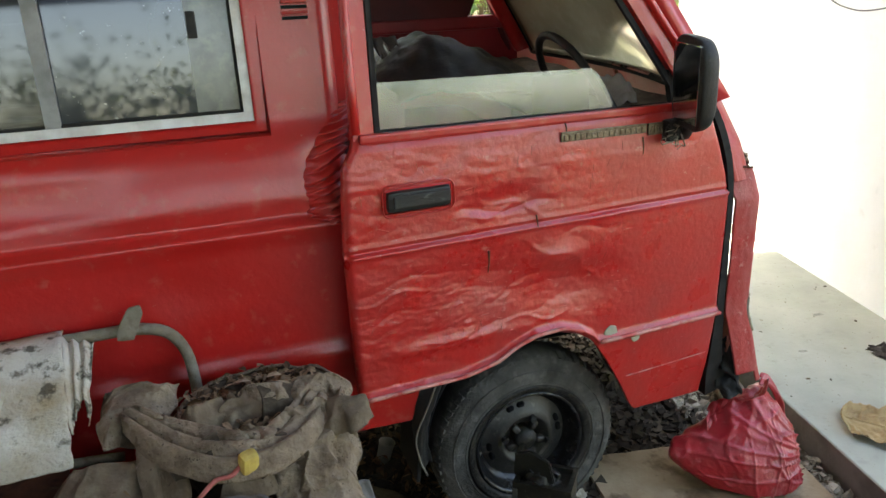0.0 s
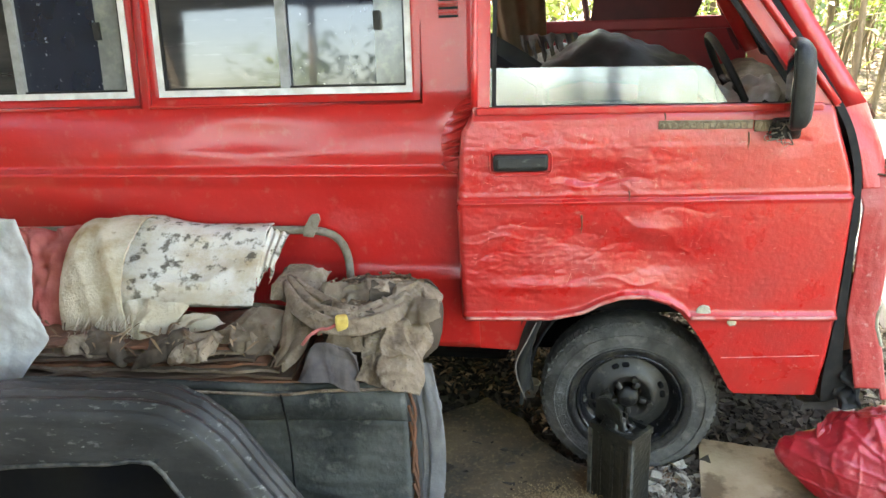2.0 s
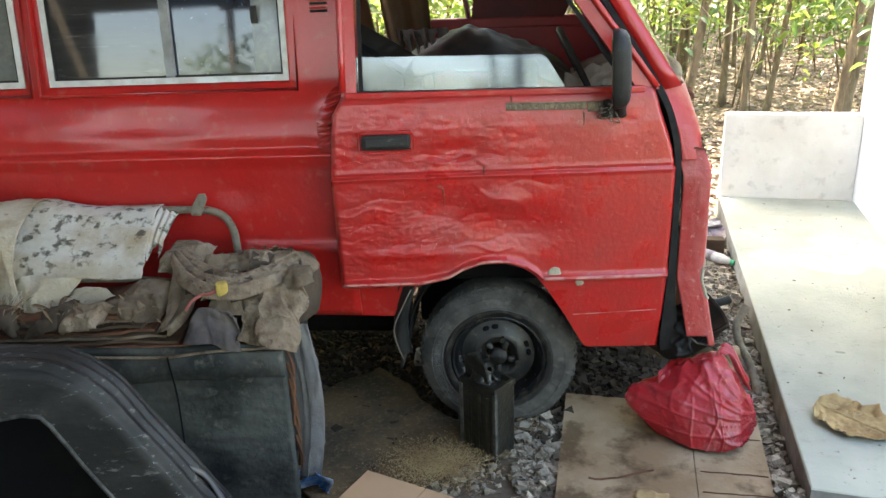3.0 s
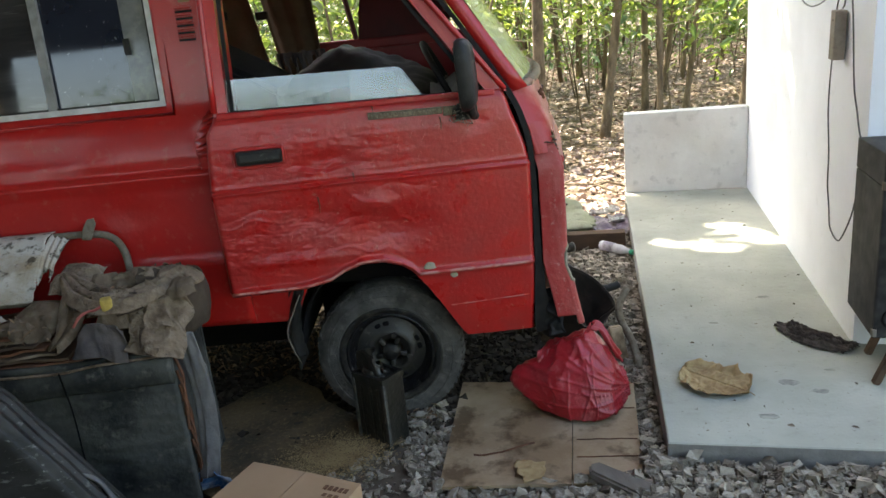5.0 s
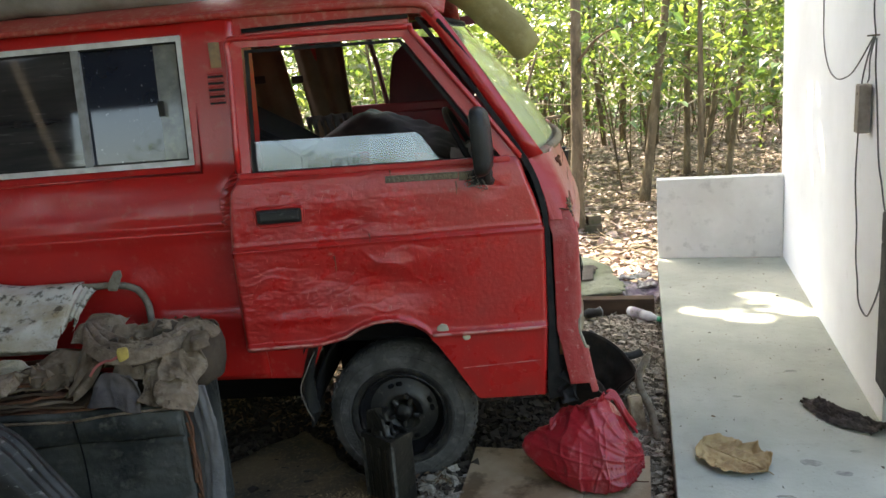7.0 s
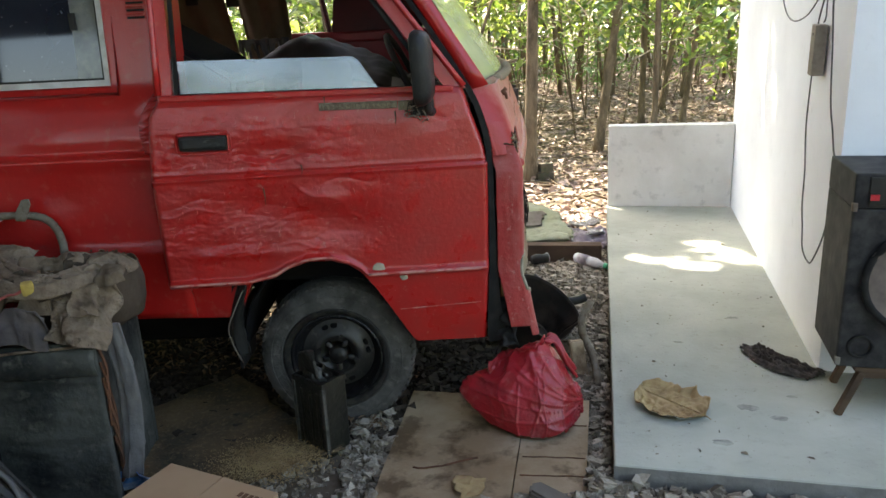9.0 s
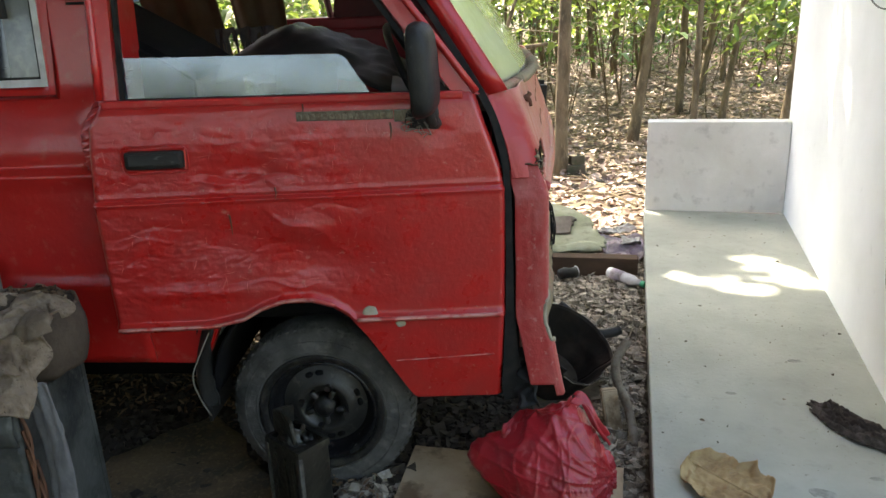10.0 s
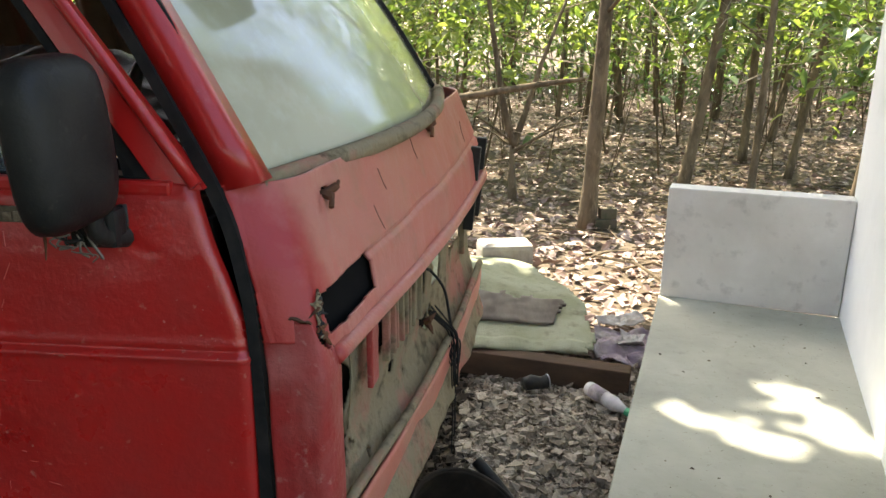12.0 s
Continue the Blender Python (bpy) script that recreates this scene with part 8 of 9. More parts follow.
# ---------- litter beyond the nose ----------
tagged(part("timber_beam", box_bm((0.965, 2.02, 0.045), (0.98, 0.085, 0.11), 0.006, rz=-13), M_WOOD), "dark square timber lying on the gravel", "beam")
def green_mat():
    g = thing("green_mat", Matrix(), "soiled pale green floor mat slumped over the timber", "mat")

    def f(u, v):
        # u runs along the timber, v away from it
        x, y = 0.45 + 0.92 * u, 2.09 + 1.15 * v
        return Vector((x, y, 0.105 + 0.10 * v + 0.11 * math.sin(math.pi * v) * (1 - 0.7 * u) - 0.09 * u * v + 0.020 * nz(u * 3, v * 3, 1, 1.2) + 0.010 * (0.3 - abs(nz(u * 5, v * 5, 6, 1.2)))))
    part("sheet", sheet_bm(f, 60, 60, 0.010, lambda u, v: u > 0.93 - 0.62 * max(0.0, v - 0.38) ** 1.2 + 0.04 * nz(v * 6, 0, 3, 1)), M_MAT, g, smooth=True)

    def lip(u, v):
        x = 0.56 + 0.72 * u
        return Vector((x, 2.10 + 0.06 * u - 0.075 * math.sin(math.pi * min(1, v * 1.1)) - 0.02 * u, 0.118 - 0.055 * v + 0.018 * nz(u * 5, v, 2, 1.2) + 0.03 * math.sin(math.pi * u) * (1 - v) * 0.5))
    part("folded_edge", sheet_bm(lip, 50, 12, 0.010), M_MAT, g, "mat edge folded over the timber", smooth=True)

    def board(u, v):
        x, y = 0.50 + 0.68 * u + 0.06 * v, 2.24 + 0.26 * v + 0.04 * u
        k = f((x - 0.45) / 0.92, (y - 2.09) / 1.15)
        return Vector((x, y, k.z + 0.014 + 0.010 * nz(u * 7, v * 4, 0, 1.5)))
    part("rotten_board", sheet_bm(board, 50, 14, 0.010, lambda u, v: u > 0.95 + 0.05 * nz(v * 7, 0, 1, 1) or v > 0.93 + 0.1 * nz(u * 9, 0, 5, 1)), M_GREYWOOD, g, "rotten grey-brown board lying on the mat", smooth=True)


green_mat()
tagged(part("concrete_lump", box_bm((0.90, 3.36, 0.06), (0.32, 0.22, 0.36), 0.03, rz=12), M_GREYSTONE), "pale broken concrete lump on the leaves", "stone")


def bottle():
    b = thing("plastic_bottle", pose(1.256, 1.802, 0.060, 0, 3, -52), "dusty clear plastic bottle with green cap", "bottle")
    part("body", add_tube(bmesh.new(), [(0, 0, 0), (0.012, 0, 0), (0.07, 0, 0), (0.085, 0, 0), (0.15, 0, 0), (0.19, 0, 0), (0.215, 0, 0)], [0.024, 0.03, 0.03, 0.027, 0.03, 0.018, 0.012], 16), M_PET, b, smooth=True)
    part("label", add_tube(bmesh.new(), [(0.03, 0, 0), (0.10, 0, 0)], 0.0306, 16), M_LILAC, b, "faded lilac paper label", smooth=True)
    part("cap", add_tube(bmesh.new(), [(0.213, 0, 0), (0.236, 0, 0)], 0.016, 14), M_GREENCAP, b, "green screw cap")


bottle()
for i, (a, b, c, d, amp, m, lab) in enumerate((((1.34, 2.16, 0.03), (1.58, 2.12, 0.03), (1.64, 2.50, 0.03), (1.36, 2.48, 0.03), 0.05, M_LILAC, "faded lilac cloth heap beside the path"), ((1.36, 2.46, 0.05), (1.60, 2.50, 0.05), (1.64, 2.74, 0.02), (1.40, 2.72, 0.03), 0.05, M_WHITECLOTH, "soiled white cloth beside the path"),
                                               ((1.44, 2.26, 0.06), (1.56, 2.24, 0.06), (1.58, 2.38, 0.06), (1.46, 2.4, 0.06), 0.04, M_WHITECLOTH, "small soiled white cloth on the heap"))):
    tagged(part("cloth", drape_bm(a, b, c, d, amp, 9, 31 + i, 30, 30, 0.004), m, smooth=True), lab, "cloth")
_sh = thing("dark_can", pose(1.05, 1.86, 0.012, 0, 0, 20), "crushed dark can on the gravel", "can")
part("body", add_tube(bmesh.new(), [(-0.05, 0, 0.03), (-0.02, 0.006, 0.032), (0.02, -0.004, 0.03), (0.05, 0, 0.03)], [0.028, 0.032, 0.026, 0.03], 14), M_BLACK, _sh, smooth=True)
part("rim", add_tube(bmesh.new(), [(0.05, 0.03 * math.cos(2 * math.pi * k / 18), 0.03 + 0.03 * math.sin(2 * math.pi * k / 18)) for k in range(19)], 0.003, 5, caps=False), M_CHROME, _sh)
for dx, dy, zz in ((0.0, 0.0, 0.0), (0.02, 0.02, 0.1)):
    tagged(part("brick", box_bm((1.80 + dx, 5.62 + dy, gz(1.8, 5.6) + 0.05 + zz), (0.2 - 0.5 * zz, 0.1, 0.1), 0.012, rz=10), M_BRICKSTONE), "mossy old brick at the foot of a tree", "brick")


# ---------- gravel ----------
def gravel():
    rng = np.random.default_rng(7)
    bv = np.array([(x, y, z) for x in (-0.62, 0.62) for y in (-0.62, 0.62) for z in (-0.62, 0.62)])
    bf = np.array([(0, 1, 3), (0, 3, 2), (4, 6, 7), (4, 7, 5), (0, 4, 5), (0, 5, 1), (2, 3, 7), (2, 7, 6), (0, 2, 6), (0, 6, 4), (1, 5, 7), (1, 7, 3)])
    hinv = np.array(HOUSE.inverted())

    def scatter(n, x0, x1, y0, y1, smin, smax, bv, bf, zoff, skip_under=True):
        vs, fs, base = [], [], 0
        x, y = rng.uniform(x0, x1, n), rng.uniform(y0, y1, n)
        p = hinv @ np.stack([x, y, 0 * x, 1 + 0 * x])
        on = ((p[0] > -0.008 - 0.024 * p[1]) & (p[0] < 4) & (p[1] > -0.01) & (p[1] < 3.6))
        bx = (x < -0.67) & (y < 0.05) & (y > -0.35)
        ply = (x > 0.17 + 0.23 * (y + 0.43) - 0.06) & (x < 0.74 + 0.27 * (y + 0.545)) & (y > -0.40 - 0.18 * (x - 0.10)) & (y < 0.265 - 0.27 * (x - 0.245))
        pail = (x - 0.80) ** 2 + (y - 0.65) ** 2 < 0.16 ** 2
        shade = (x < 0.76) & (y > 0.10 + 0.03 * np.sin(9 * x)) & skip_under
        ok = ~(on | bx | ply | pail | shade)
        x, y = x[ok], y[ok]
        for a, b in zip(x, y):
            s = (smin + (smax - smin) * rng.random() ** 1.5) * (1.4 if rng.random() < 0.04 else 1)
            sc = np.array([1.30, rng.uniform(0.80, 1.2), rng.uniform(0.75, 1.15)]) * s
            # a broken block with every corner knocked about
            q = (bv + rng.normal(0, 0.24, bv.shape)) * sc * 0.78
            t = rng.uniform(0, 6.28)
            tip = rng.normal() * 0.45
            rot = np.array([[math.cos(t), -math.sin(t), 0], [math.sin(t), math.cos(t), 0], [0, 0, 1]]) @ np.array([[1, 0, 0], [0, math.cos(tip), -math.sin(tip)], [0, math.sin(tip), math.cos(tip)]])
            hu, hv = hinv[0] @ [a, b, 0, 1], hinv[1] @ [a, b, 0, 1]
            bank = 0.055 * min(1, max(0, (hu + 0.35) / 0.3)) * min(1, max(0, (0.25 - hv) / 0.3))
            vs.append(q @ rot.T + [a, b, gz(a, b) + zoff + bank + sc[2] * 0.4])
            fs.append(bf + base)
            base += len(bv)
        return np.concatenate(vs), np.concatenate(fs)
    for box in ((0.0, 2.2, -1.1, 0.45), (0.55, 1.75, 0.4, 2.25)):
        area = (box[1] - box[0]) * (box[3] - box[2])
        tagged(bulk("gravel", *scatter(int(6000 * area), *box, 0.005, 0.012, bv, bf, 0.002), M_STONE), "small broken grey-brown gravel", "gravel", kind="stuff")
        tagged(bulk("gravel", *scatter(int(2100 * area), *box, 0.011, 0.023, bv, bf, 0.002), M_STONE), "broken grey-brown gravel chips", "gravel", kind="stuff")
        tagged(bulk("gravel", *scatter(int(560 * area), *box, 0.018, 0.032, bv, bf, 0.005), M_STONE), "large broken pale grey-brown stones", "gravel", kind="stuff")
    # under the van: stones coloured darker to carry the shade there
    tagged(bulk("gravel", *scatter(12000, -1.3, 0.80, -0.05, 2.2, 0.008, 0.026, bv, bf, 0.0, False), M_SHADEDIRT), "soiled gravel under the van, its colour darkened for shade", "gravel", kind="stuff")
    n = 2600
    c = np.stack([rng.uniform(-1.2, 0.15, n), rng.uniform(0.0, 1.3, n), rng.uniform(0.018, 0.04, n)], 1)
    c = c[c[:, 1] > 0.57 - 1.24 * np.maximum(0, c[:, 0] + 0.5)]
    n = len(c)
    v, f = leaf_arrays(c, rng.normal(size=(n, 3)) * np.array([1, 1, 0.35]), rng.uniform(0.015, 0.05, n), rng, wide=0.3)
    tagged(bulk("leaf_debris", v, f, M_DEBRIS), "dead leaves and twigs on the gravel under the van", "debris", kind="stuff")
    tagged(bulk("gravel", *scatter(1600, -1.2, 0.05, -0.9, -0.05, 0.006, 0.018, bv, bf, 0.0), M_STONE), "loose grey-brown broken gravel", "gravel", kind="stuff")
    tagged(bulk("gravel", *scatter(2600, -1.2, 2.4, -2.4, -0.9, 0.012, 0.030, bv, bf, 0.0), M_STONE), "loose grey-brown broken gravel", "gravel", kind="stuff")


gravel()


# ---------- wood ----------
def litter():
    rng = np.random.default_rng(21)
    n = 60000
    x = rng.uniform(-5, 11, n)
    y = 2.2 + 24 * rng.random(n) ** 1.7
    keep = ~((x > 1.0) & (y < 3.4) & (x > 0.84 + 0.296 * (y + 0.47) - 0.12))
    x, y = x[keep], y[keep]
    z = np.array([gz(a, b) for a, b in zip(x, y)]) + rng.uniform(0.0, 0.035, len(x))
    d = rng.normal(size=(len(x), 3)) * np.array([1, 1, 0.22])
    v, f = leaf_arrays(np.stack([x, y, z], 1), d, rng.uniform(0.04, 0.115, len(x)), rng, droop=0.05, wide=0.5)
    tagged(bulk("leaf_litter", v, f, M_LITTER), "thick carpet of dry brown leaves under the trees", "leaves", kind="stuff")
    bm = bmesh.new()
    r = random.Random(2)
    for i in range(150):
        a, b = r.uniform(-2, 7), 2.6 + 8 * r.random()
        if a > 1.2 and b < 3.6:
            continue
        t, ln = r.uniform(0, 6.28), r.uniform(0.2, 0.9)
        z = gz(a, b) + 0.03
        add_tube(bm, [(a, b, z), (a + ln / 2 * math.cos(t), b + ln / 2 * math.sin(t), z + r.uniform(0, 0.06)), (a + ln * math.cos(t + 0.2), b + ln * math.sin(t + 0.2), z)], r.uniform(0.004, 0.012), 5)
    tagged(part("fallen_twigs", bm, M_BARK), "thin dry twigs scattered on the leaves", "twigs", kind="stuff")


litter()


def tree(x, y, r, h, lean, seed, leafy, n_leaves, low=0.9, label="", fork=None):
    """A slim tree: tapered wavy trunk, thin limbs, a loose crown of separate leaves."""
    rng = np.random.default_rng(seed)
    z0 = gz(x, y)
    t = thing("tree", pose(x, y, z0), label or "slender grey-brown woodland tree with loose green leaves", "tree", group="trees of the wood")
    k = 12
    pts, rad = [], []
    w = rng.uniform(-1, 1, 4)
    for i in range(k + 1):
        s = i / k
        zz = h * s
        pts.append((lean[0] * zz + 0.05 * w[0] * math.sin(3 * s + w[1] * 3), lean[1] * zz + 0.05 * w[2] * math.sin(3.5 * s + w[3] * 3), zz - (0.03 if i == 0 else 0)))
        rad.append(r * (1.25 if i == 0 else 1.0) * (1 - 0.6 * s))
    bm = add_tube(bmesh.new(), smooth_path(pts, 3), np.interp(np.linspace(0, k, 3 * k + 1), range(k + 1), rad), 12)
    for v in bm.verts:
        v.co += Vector((0.1, 0.1, 0)) * r * nz(v.co.x * 12, v.co.y * 12, v.co.z * 3 + seed, 1)
    part("trunk", bm, M_BARK, t, smooth=True)
    ends, dirs = [], []
    tw = bmesh.new()
    limbs = 5 + int(rng.integers(0, 4))
    for i in range(limbs):
        s = low / h + (1 - low / h) * (i + rng.random()) / limbs
        a = rng.uniform(0, 2 * math.pi)
        ln = rng.uniform(0.6, 1.5)
        b = Vector((lean[0] * h * s, lean[1] * h * s, h * s))
        up = rng.uniform(0.15, 0.7)
        p = [b, b + Vector((math.cos(a) * ln * 0.5, math.sin(a) * ln * 0.5, ln * up * 0.5 + 0.05)), b + Vector((math.cos(a + 0.3) * ln, math.sin(a + 0.3) * ln, ln * up * 0.8))]
        q = smooth_path(p, 4)
        part("limb", add_tube(bmesh.new(), q, np.linspace(max(0.008, r * 0.28), 0.004, len(q)), 6), M_BARK, t, smooth=True)
        for j in range(5):
            c = q[2 + int(rng.integers(0, len(q) - 2))]
            o = Vector(rng.normal(size=3)) * 0.3
            add_tube(tw, [c, c + o * 0.5 + Vector((0, 0, 0.03)), c + o], [0.005, 0.004, 0.002], 4)
            ends.append(c + o)
            dirs.append((o.x * 3, o.y * 3, -0.2))
        for c in q[3:]:
            ends.append(c)
            dirs.append((math.cos(a), math.sin(a), -0.2))
    tagged(part("twigs", tw, M_TWIG, t), kind="stuff")
    n = n_leaves
    e = np.array([tuple(v) for v in ends])
    idx = rng.integers(0, len(e), n)
    c = e[idx] + rng.normal(size=(n, 3)) * np.array([0.22, 0.22, 0.17])
    d = np.array(dirs)[idx] + rng.normal(size=(n, 3)) * np.array([0.8, 0.8, 0.45])
    v, f = leaf_arrays(c, d, rng.uniform(0.08, 0.19, n), rng, droop=0.3, wide=0.44)
    part_ob = bulk("crown", v, f, leafy, t, "loose crown of broad leaves")
    return t


def wood():
    # the trees that stand nearest, then rows filling the wood behind
    tree(1.64, 5.65, 0.074, 6.0, (0.030, -0.02), 1, M_LEAF, 240, 1.5)
    tree(2.88, 7.55, 0.066, 6.5, (0.14, 0.0), 2, M_LEAF2, 260, 1.6)
    tree(3.46, 7.0, 0.042, 5.5, (0.02, 0.0), 3, M_LEAF, 260, 1.3)
    tree(4.40, 8.5, 0.045, 6.0, (0.10, 0.0), 4, M_LEAF2, 300, 1.2)
    tree(4.15, 9.6, 0.055, 7.0, (0.02, 0.02), 5, M_LEAF, 260, 2.0)
    tree(3.9, 5.6, 0.05, 5.0, (0.10, 0.0), 6, M_LEAF, 420, 0.9, "young leafy tree leaning by the low wall")
    tree(4.9, 7.3, 0.06, 5.0, (0.14, 0.03), 8, M_LEAF2, 420, 0.8)
    f = tree(0.96, 6.9, 0.055, 0.65, (0.0, 0.0), 7, M_LEAF, 6, 0.5, "small forked tree with two thin stems")
    for p in ([(0, 0, 0.62), (-0.10, 0, 0.95), (-0.20, -0.02, 1.5), (-0.32, -0.05, 2.3), (-0.42, 0, 3.4)], [(0, 0, 0.60), (0.10, 0.02, 0.90), (0.25, 0.05, 1.4), (0.50, 0.1, 2.1)]):
        q = smooth_path(p, 5)
        part("stem", add_tube(bmesh.new(), q, np.linspace(0.045, 0.015, len(q)), 8), M_BARK, f, smooth=True)
    rng = random.Random(17)
    spots = []
    tries = 0
    while len(spots) < 26 and tries < 4000:
        tries += 1
        x, y = rng.uniform(-7.5, 10.5), rng.uniform(4.8, 17)
        if any((x - a) ** 2 + (y - b) ** 2 < 2.6 for a, b in spots):
            continue
        if y < 7.5 and -0.4 < x < 5.5:
            continue
        if 1.0 < x < 6.2 and y < 11.5:
            continue
        spots.append((x, y))
    for i, (x, y) in enumerate(spots):
        r = rng.choice((0.022, 0.028, 0.036, 0.045, 0.06))
        tree(x, y, r, rng.uniform(4.5, 7), (rng.uniform(-0.1, 0.16), rng.uniform(-0.05, 0.05)), 100 + i, M_LEAF if i % 2 else M_LEAF2, 300, rng.uniform(1.3, 2.2))
    q = smooth_path([(-0.9, 7.0, 0.62), (0.44, 6.55, 0.86), (1.2, 6.4, 1.0), (1.62, 6.3, 1.06)], 7)
    bm = add_tube(bmesh.new(), q, np.linspace(0.05, 0.02, len(q)), 8)
    add_tube(bm, [(-0.9, 7.0, 0.62), (-1.0, 7.02, 0.2), (-1.05, 7.0, -0.4)], [0.05, 0.055, 0.06], 8)
    tagged(part("fallen_branch", bm, M_BARK, smooth=True), "broken branch hanging across between the trees", "branch")


wood()


def far_wood():
    """Undergrowth and distant wood."""
    rng = np.random.default_rng(33)

    def patch(n, x0, x1, y0, y1, z0, z1, s0, s1, material, name, label, clump=260, spread=0.55):
        cx = np.stack([rng.uniform(x0, x1, clump), y0 + (y1 - y0) * rng.random(clump), rng.uniform(z0, z1, clump)], 1)
        idx = rng.integers(0, clump, n)
        c = cx[idx] + rng.normal(size=(n, 3)) * spread * np.array([1, 1, 0.7])
        c[:, 2] = np.maximum(c[:, 2], 0.1) - 0.06 * np.clip(c[:, 1] - 1.6, 0, 4.4) + 0.02 * np.clip(c[:, 1] - 8, 0, 20)
        v, f = leaf_arrays(c, rng.normal(size=(n, 3)) * np.array([1, 1, 0.5]), rng.uniform(s0, s1, n), rng, droop=0.3)
        tagged(bulk(name, v, f, material), label, "foliage", kind="stuff")
    patch(13000, -9, 13, 8.5, 13, 1.7, 4.8, 0.08, 0.17, M_LEAF2, "woodland_foliage", "bright green leaves of the wood behind", 300, 0.45)
    patch(20000, -13, 18, 14, 22, 2.0, 7.5, 0.20, 0.38, M_LEAF, "woodland_foliage", "bright green leaves of the wood behind", 300, 0.7)
    patch(36000, -24, 32, 24, 36, 0.4, 9.5, 0.30, 0.58, M_LEAF2, "woodland_foliage", "sunlit leaves of the distant wood", 260, 1.1)
    patch(9000, -12, 16, 13, 24, 0.1, 1.7, 0.09, 0.2, M_LEAF, "undergrowth", "low green undergrowth between the trunks", 200, 0.4)
    patch(5200, -1.0, 9.0, 7.2, 11, 1.5, 3.2, 0.08, 0.17, M_LEAF2, "woodland_foliage", "broad bright leaves hanging between the trunks", 130, 0.30)
    patch(17000, -0.9, 8.0, -8.8, -7.2, 0.2, 5.5, 0.08, 0.16, M_CANOPY, "hedge_foliage", "dense green hedge behind the yard", 90, 0.5)
    # unseen hedge added to put dark shapes into the window reflections
    patch(7000, -7, -0.9, -9.0, -7.4, 0.2, 2.3, 0.08, 0.16, M_CANOPY, "hedge_foliage", "unseen uneven green hedge behind the yard, for dark pane reflections", 40, 0.42)
    # broad leaves in whorls at the ends of twigs
    k, per = 400, 9
    cx = np.stack([rng.uniform(-2.5, 9.5, k), rng.uniform(6.0, 12.5, k), rng.uniform(1.3, 4.2, k)], 1)
    cx = cx[(cx[:, 2] > 1.0 + 0.10 * (cx[:, 1] - 6)) & ~((cx[:, 0] < 3.4) & (cx[:, 0] > 0.6) & (cx[:, 1] < 7.2) & (cx[:, 2] < 2.2))]
    c = np.repeat(cx, per, 0)
    a = np.tile(np.arange(per) * 2 * math.pi / per, len(cx)) + np.repeat(rng.uniform(0, 6.28, len(cx)), per)
    d = np.stack([np.cos(a), np.sin(a), rng.uniform(-0.5, 0.5, len(a))], 1)
    c[:, 2] += -0.06 * 4.4 + rng.normal(size=len(a)) * 0.05
    v, f = leaf_arrays(c, d, rng.uniform(0.14, 0.27, len(a)), rng, droop=0.32, wide=0.46)
    tagged(bulk("leaf_whorls", v, f, M_LEAF2), "whorls of broad bright leaves between the trunks", "foliage", kind="stuff")
    bm = bmesh.new()
    r = random.Random(9)
    for i in range(90):
        x, y = r.uniform(-14, 18), r.uniform(12.5, 30)
        z = gz(x, y)
        lx = r.uniform(-0.12, 0.15)
        w = r.uniform(0.02, 0.075)
        add_tube(bm, [(x, y, z - 0.05), (x + lx * 2, y, z + 2), (x + lx * 5 + 0.1, y, z + 5), (x + lx * 8, y, z + 8)], [w * 1.15, w, w * 0.8, w * 0.5], 7)
    for i in range(190):
        x, y = r.uniform(-8, 11), r.uniform(8, 20)
        z = gz(x, y)
        lx, ly = r.uniform(-0.25, 0.25), r.uniform(-0.2, 0.2)
        w = r.uniform(0.006, 0.018)
        add_tube(bm, [(x, y, z), (x + lx, y + ly, z + 1.1), (x + lx * 2.6, y + ly * 2, z + 2.4)], [w, w * 0.8, w * 0.5], 5)
    tw = bmesh.new()
    for i in range(700):
        x, y, z = r.uniform(-8, 11), r.uniform(7.5, 16), r.uniform(0.9, 3.6)
        a, ln = r.uniform(0, 6.28), r.uniform(0.4, 1.5)
        d = Vector((math.cos(a), 0.6 * math.sin(a), r.uniform(-0.3, 0.6))) * ln
        add_tube(tw, [(x, y, z), Vector((x, y, z)) + d * 0.5 + Vector((0, 0, r.uniform(-0.1, 0.12))), Vector((x, y, z)) + d], [0.010, 0.008, 0.004], 4)
    tagged(part("woodland_twigs", tw, M_TWIG), "tangle of thin pale branches among the leaves", "branches", kind="stuff")
    tagged(part("distant_trunks", bm, M_BARK, smooth=True), "many slim trunks and saplings of the wood behind", "trunks", kind="stuff")


far_wood()


# openings cut in the leaves so sun patches fall here: centre, half-axes, turn
SUN_GAPS = ((0.23, 2.06, 0.23, 0.045, -0.42), (0.61, 2.27, 0.29, 0.085, -1.05), (1.27, 1.97, 0.20, 0.0, -0.2), (1.28, 1.67, 0.16, -0.01, 0.45))


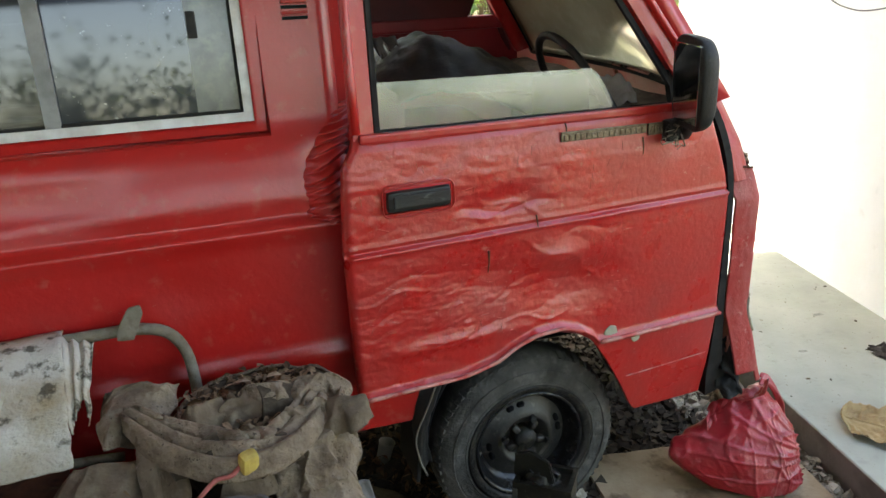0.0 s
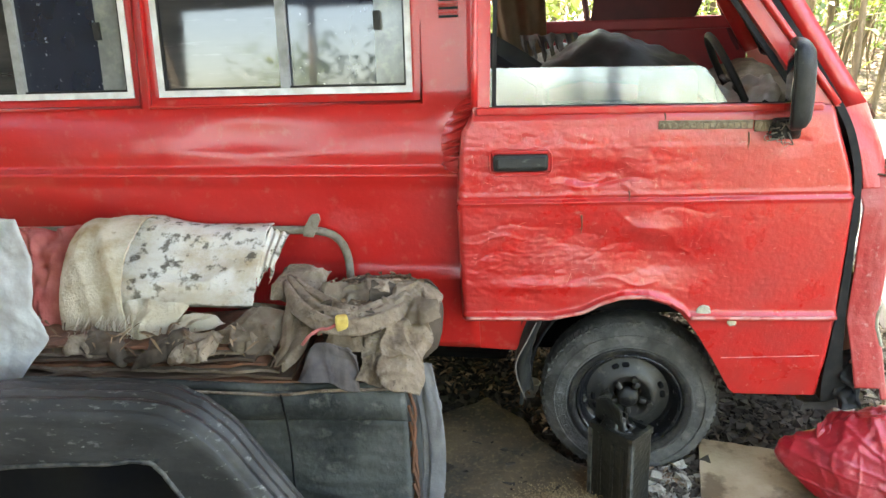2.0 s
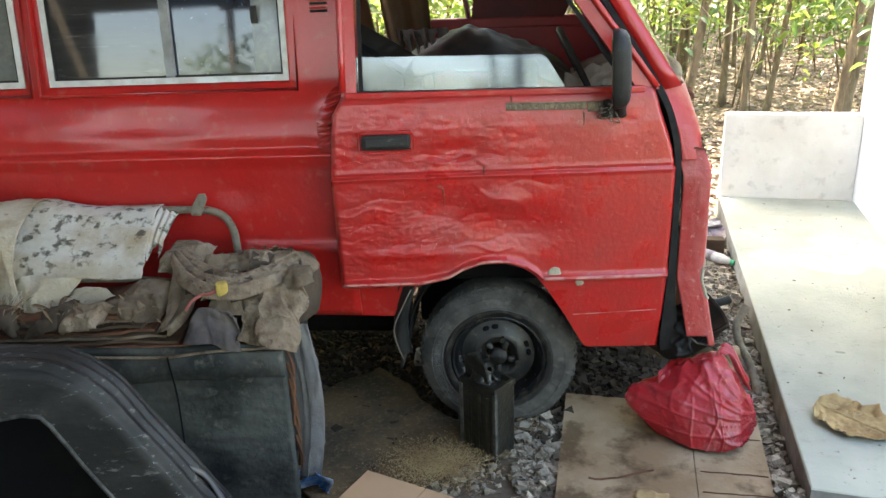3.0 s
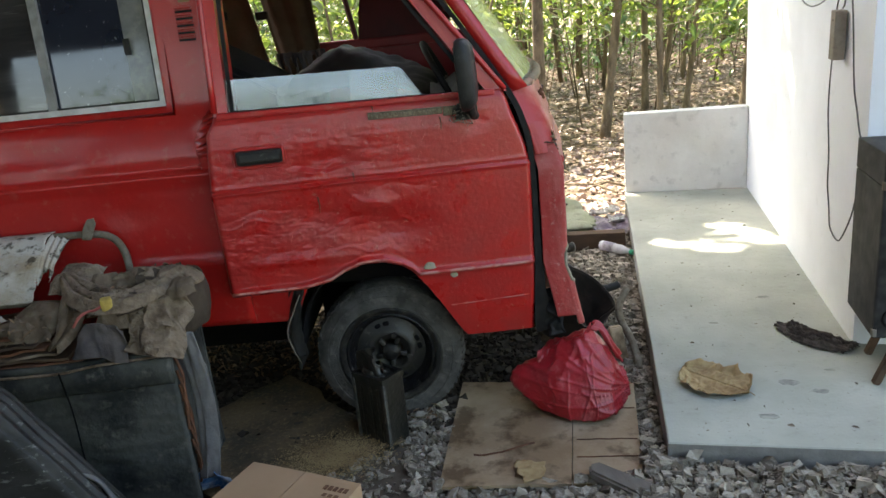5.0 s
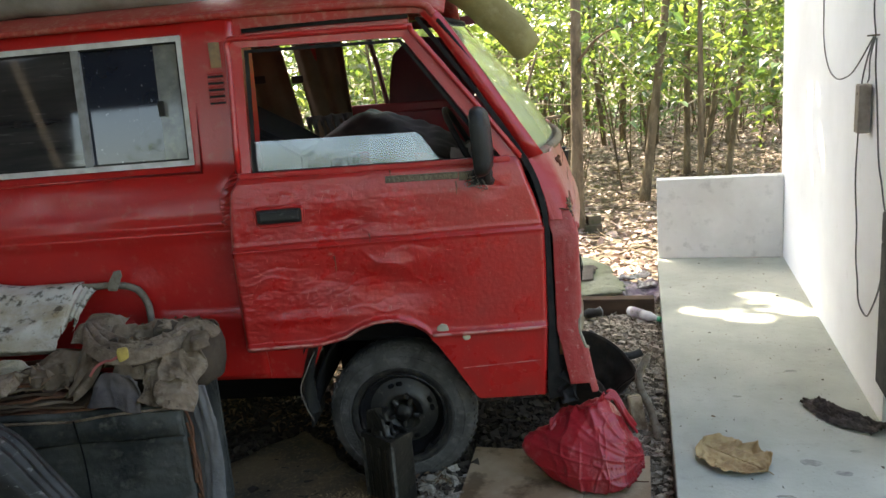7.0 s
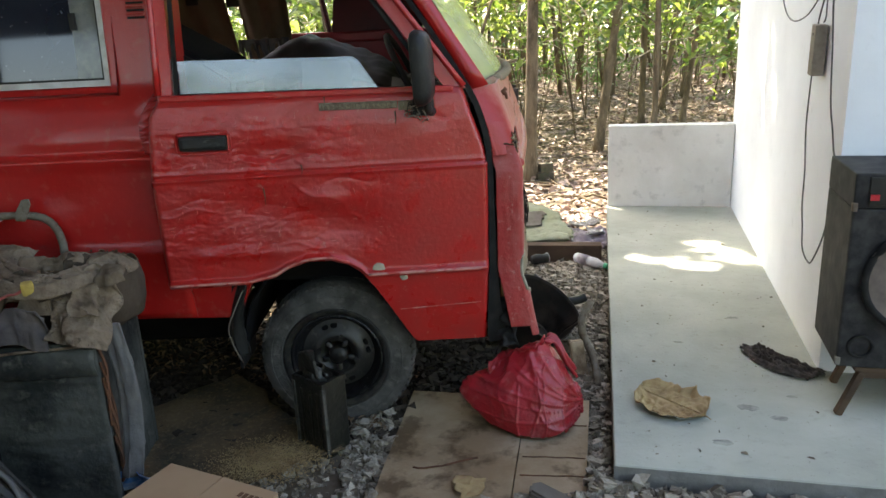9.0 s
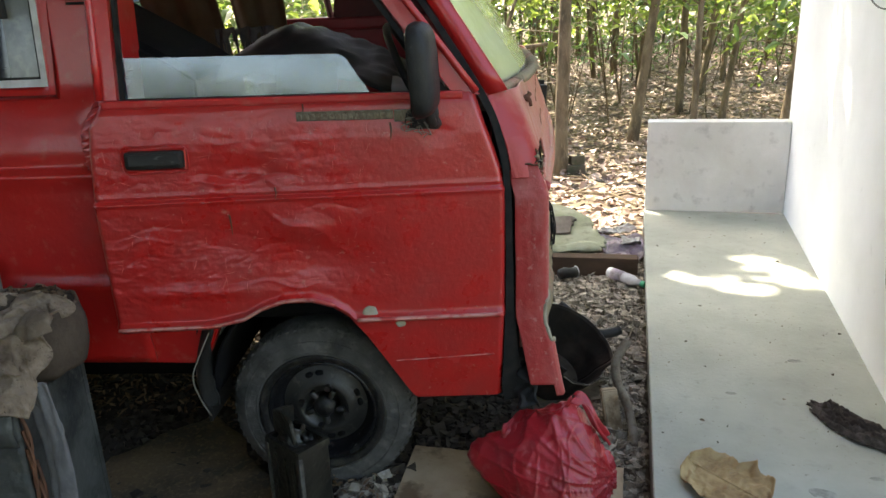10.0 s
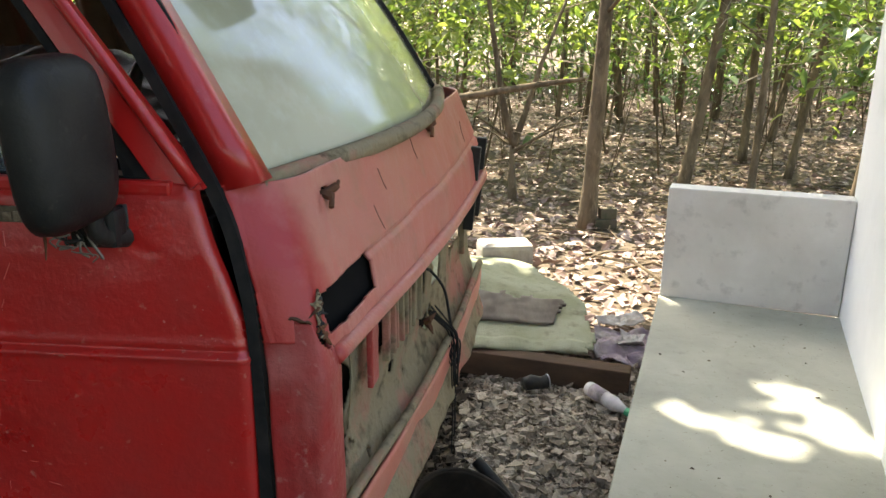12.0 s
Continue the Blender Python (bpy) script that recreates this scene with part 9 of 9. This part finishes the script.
def canopy():
    """Unseen leaves added overhead for shade, with gaps aimed along the sun at the path."""
    rng = np.random.default_rng(55)
    m = 26000
    n = 60000
    clump = 95
    cx = np.stack([rng.uniform(-7, 10, clump), rng.uniform(1.2, 17, clump), rng.uniform(4.4, 6.8, clump)], 1)
    c = cx[rng.integers(0, clump, n)] + rng.normal(size=(n, 3)) * np.array([0.46, 0.46, 0.22])
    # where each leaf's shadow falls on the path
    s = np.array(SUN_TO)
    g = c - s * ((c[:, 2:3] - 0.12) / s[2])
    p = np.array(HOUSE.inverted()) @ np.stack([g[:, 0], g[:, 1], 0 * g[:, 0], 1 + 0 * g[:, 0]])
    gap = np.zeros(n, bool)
    for u, v, a, b, t in SUN_GAPS:
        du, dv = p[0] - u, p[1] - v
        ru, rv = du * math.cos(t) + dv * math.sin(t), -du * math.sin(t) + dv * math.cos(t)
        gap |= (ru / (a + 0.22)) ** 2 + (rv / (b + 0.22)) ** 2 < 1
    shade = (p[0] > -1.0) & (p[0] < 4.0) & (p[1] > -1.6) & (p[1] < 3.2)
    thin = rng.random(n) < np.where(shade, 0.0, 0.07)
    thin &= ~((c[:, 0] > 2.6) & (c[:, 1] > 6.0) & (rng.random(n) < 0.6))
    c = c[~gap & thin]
    # thick unseen foliage, set along the sun so its shadow covers path and wall
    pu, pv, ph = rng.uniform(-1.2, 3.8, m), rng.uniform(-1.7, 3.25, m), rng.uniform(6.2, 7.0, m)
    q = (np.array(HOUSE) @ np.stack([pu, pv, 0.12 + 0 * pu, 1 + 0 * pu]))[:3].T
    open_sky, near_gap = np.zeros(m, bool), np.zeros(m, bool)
    for u, v, a, b, t in SUN_GAPS:
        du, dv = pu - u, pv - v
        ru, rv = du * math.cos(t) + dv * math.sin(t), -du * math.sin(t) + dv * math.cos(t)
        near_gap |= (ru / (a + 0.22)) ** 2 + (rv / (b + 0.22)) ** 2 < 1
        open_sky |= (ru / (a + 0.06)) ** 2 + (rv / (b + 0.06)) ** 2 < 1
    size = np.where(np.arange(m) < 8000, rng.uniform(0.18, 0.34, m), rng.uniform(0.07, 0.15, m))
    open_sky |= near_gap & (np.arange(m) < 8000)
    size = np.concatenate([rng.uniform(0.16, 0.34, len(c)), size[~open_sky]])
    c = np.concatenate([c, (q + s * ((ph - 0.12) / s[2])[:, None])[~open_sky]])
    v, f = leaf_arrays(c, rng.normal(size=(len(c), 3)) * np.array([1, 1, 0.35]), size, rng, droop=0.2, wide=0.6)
    tagged(bulk("shade_leaves", v, f, M_CANOPY), "unseen leaves overhead, placed for shade and sun patches", "foliage", kind="stuff")


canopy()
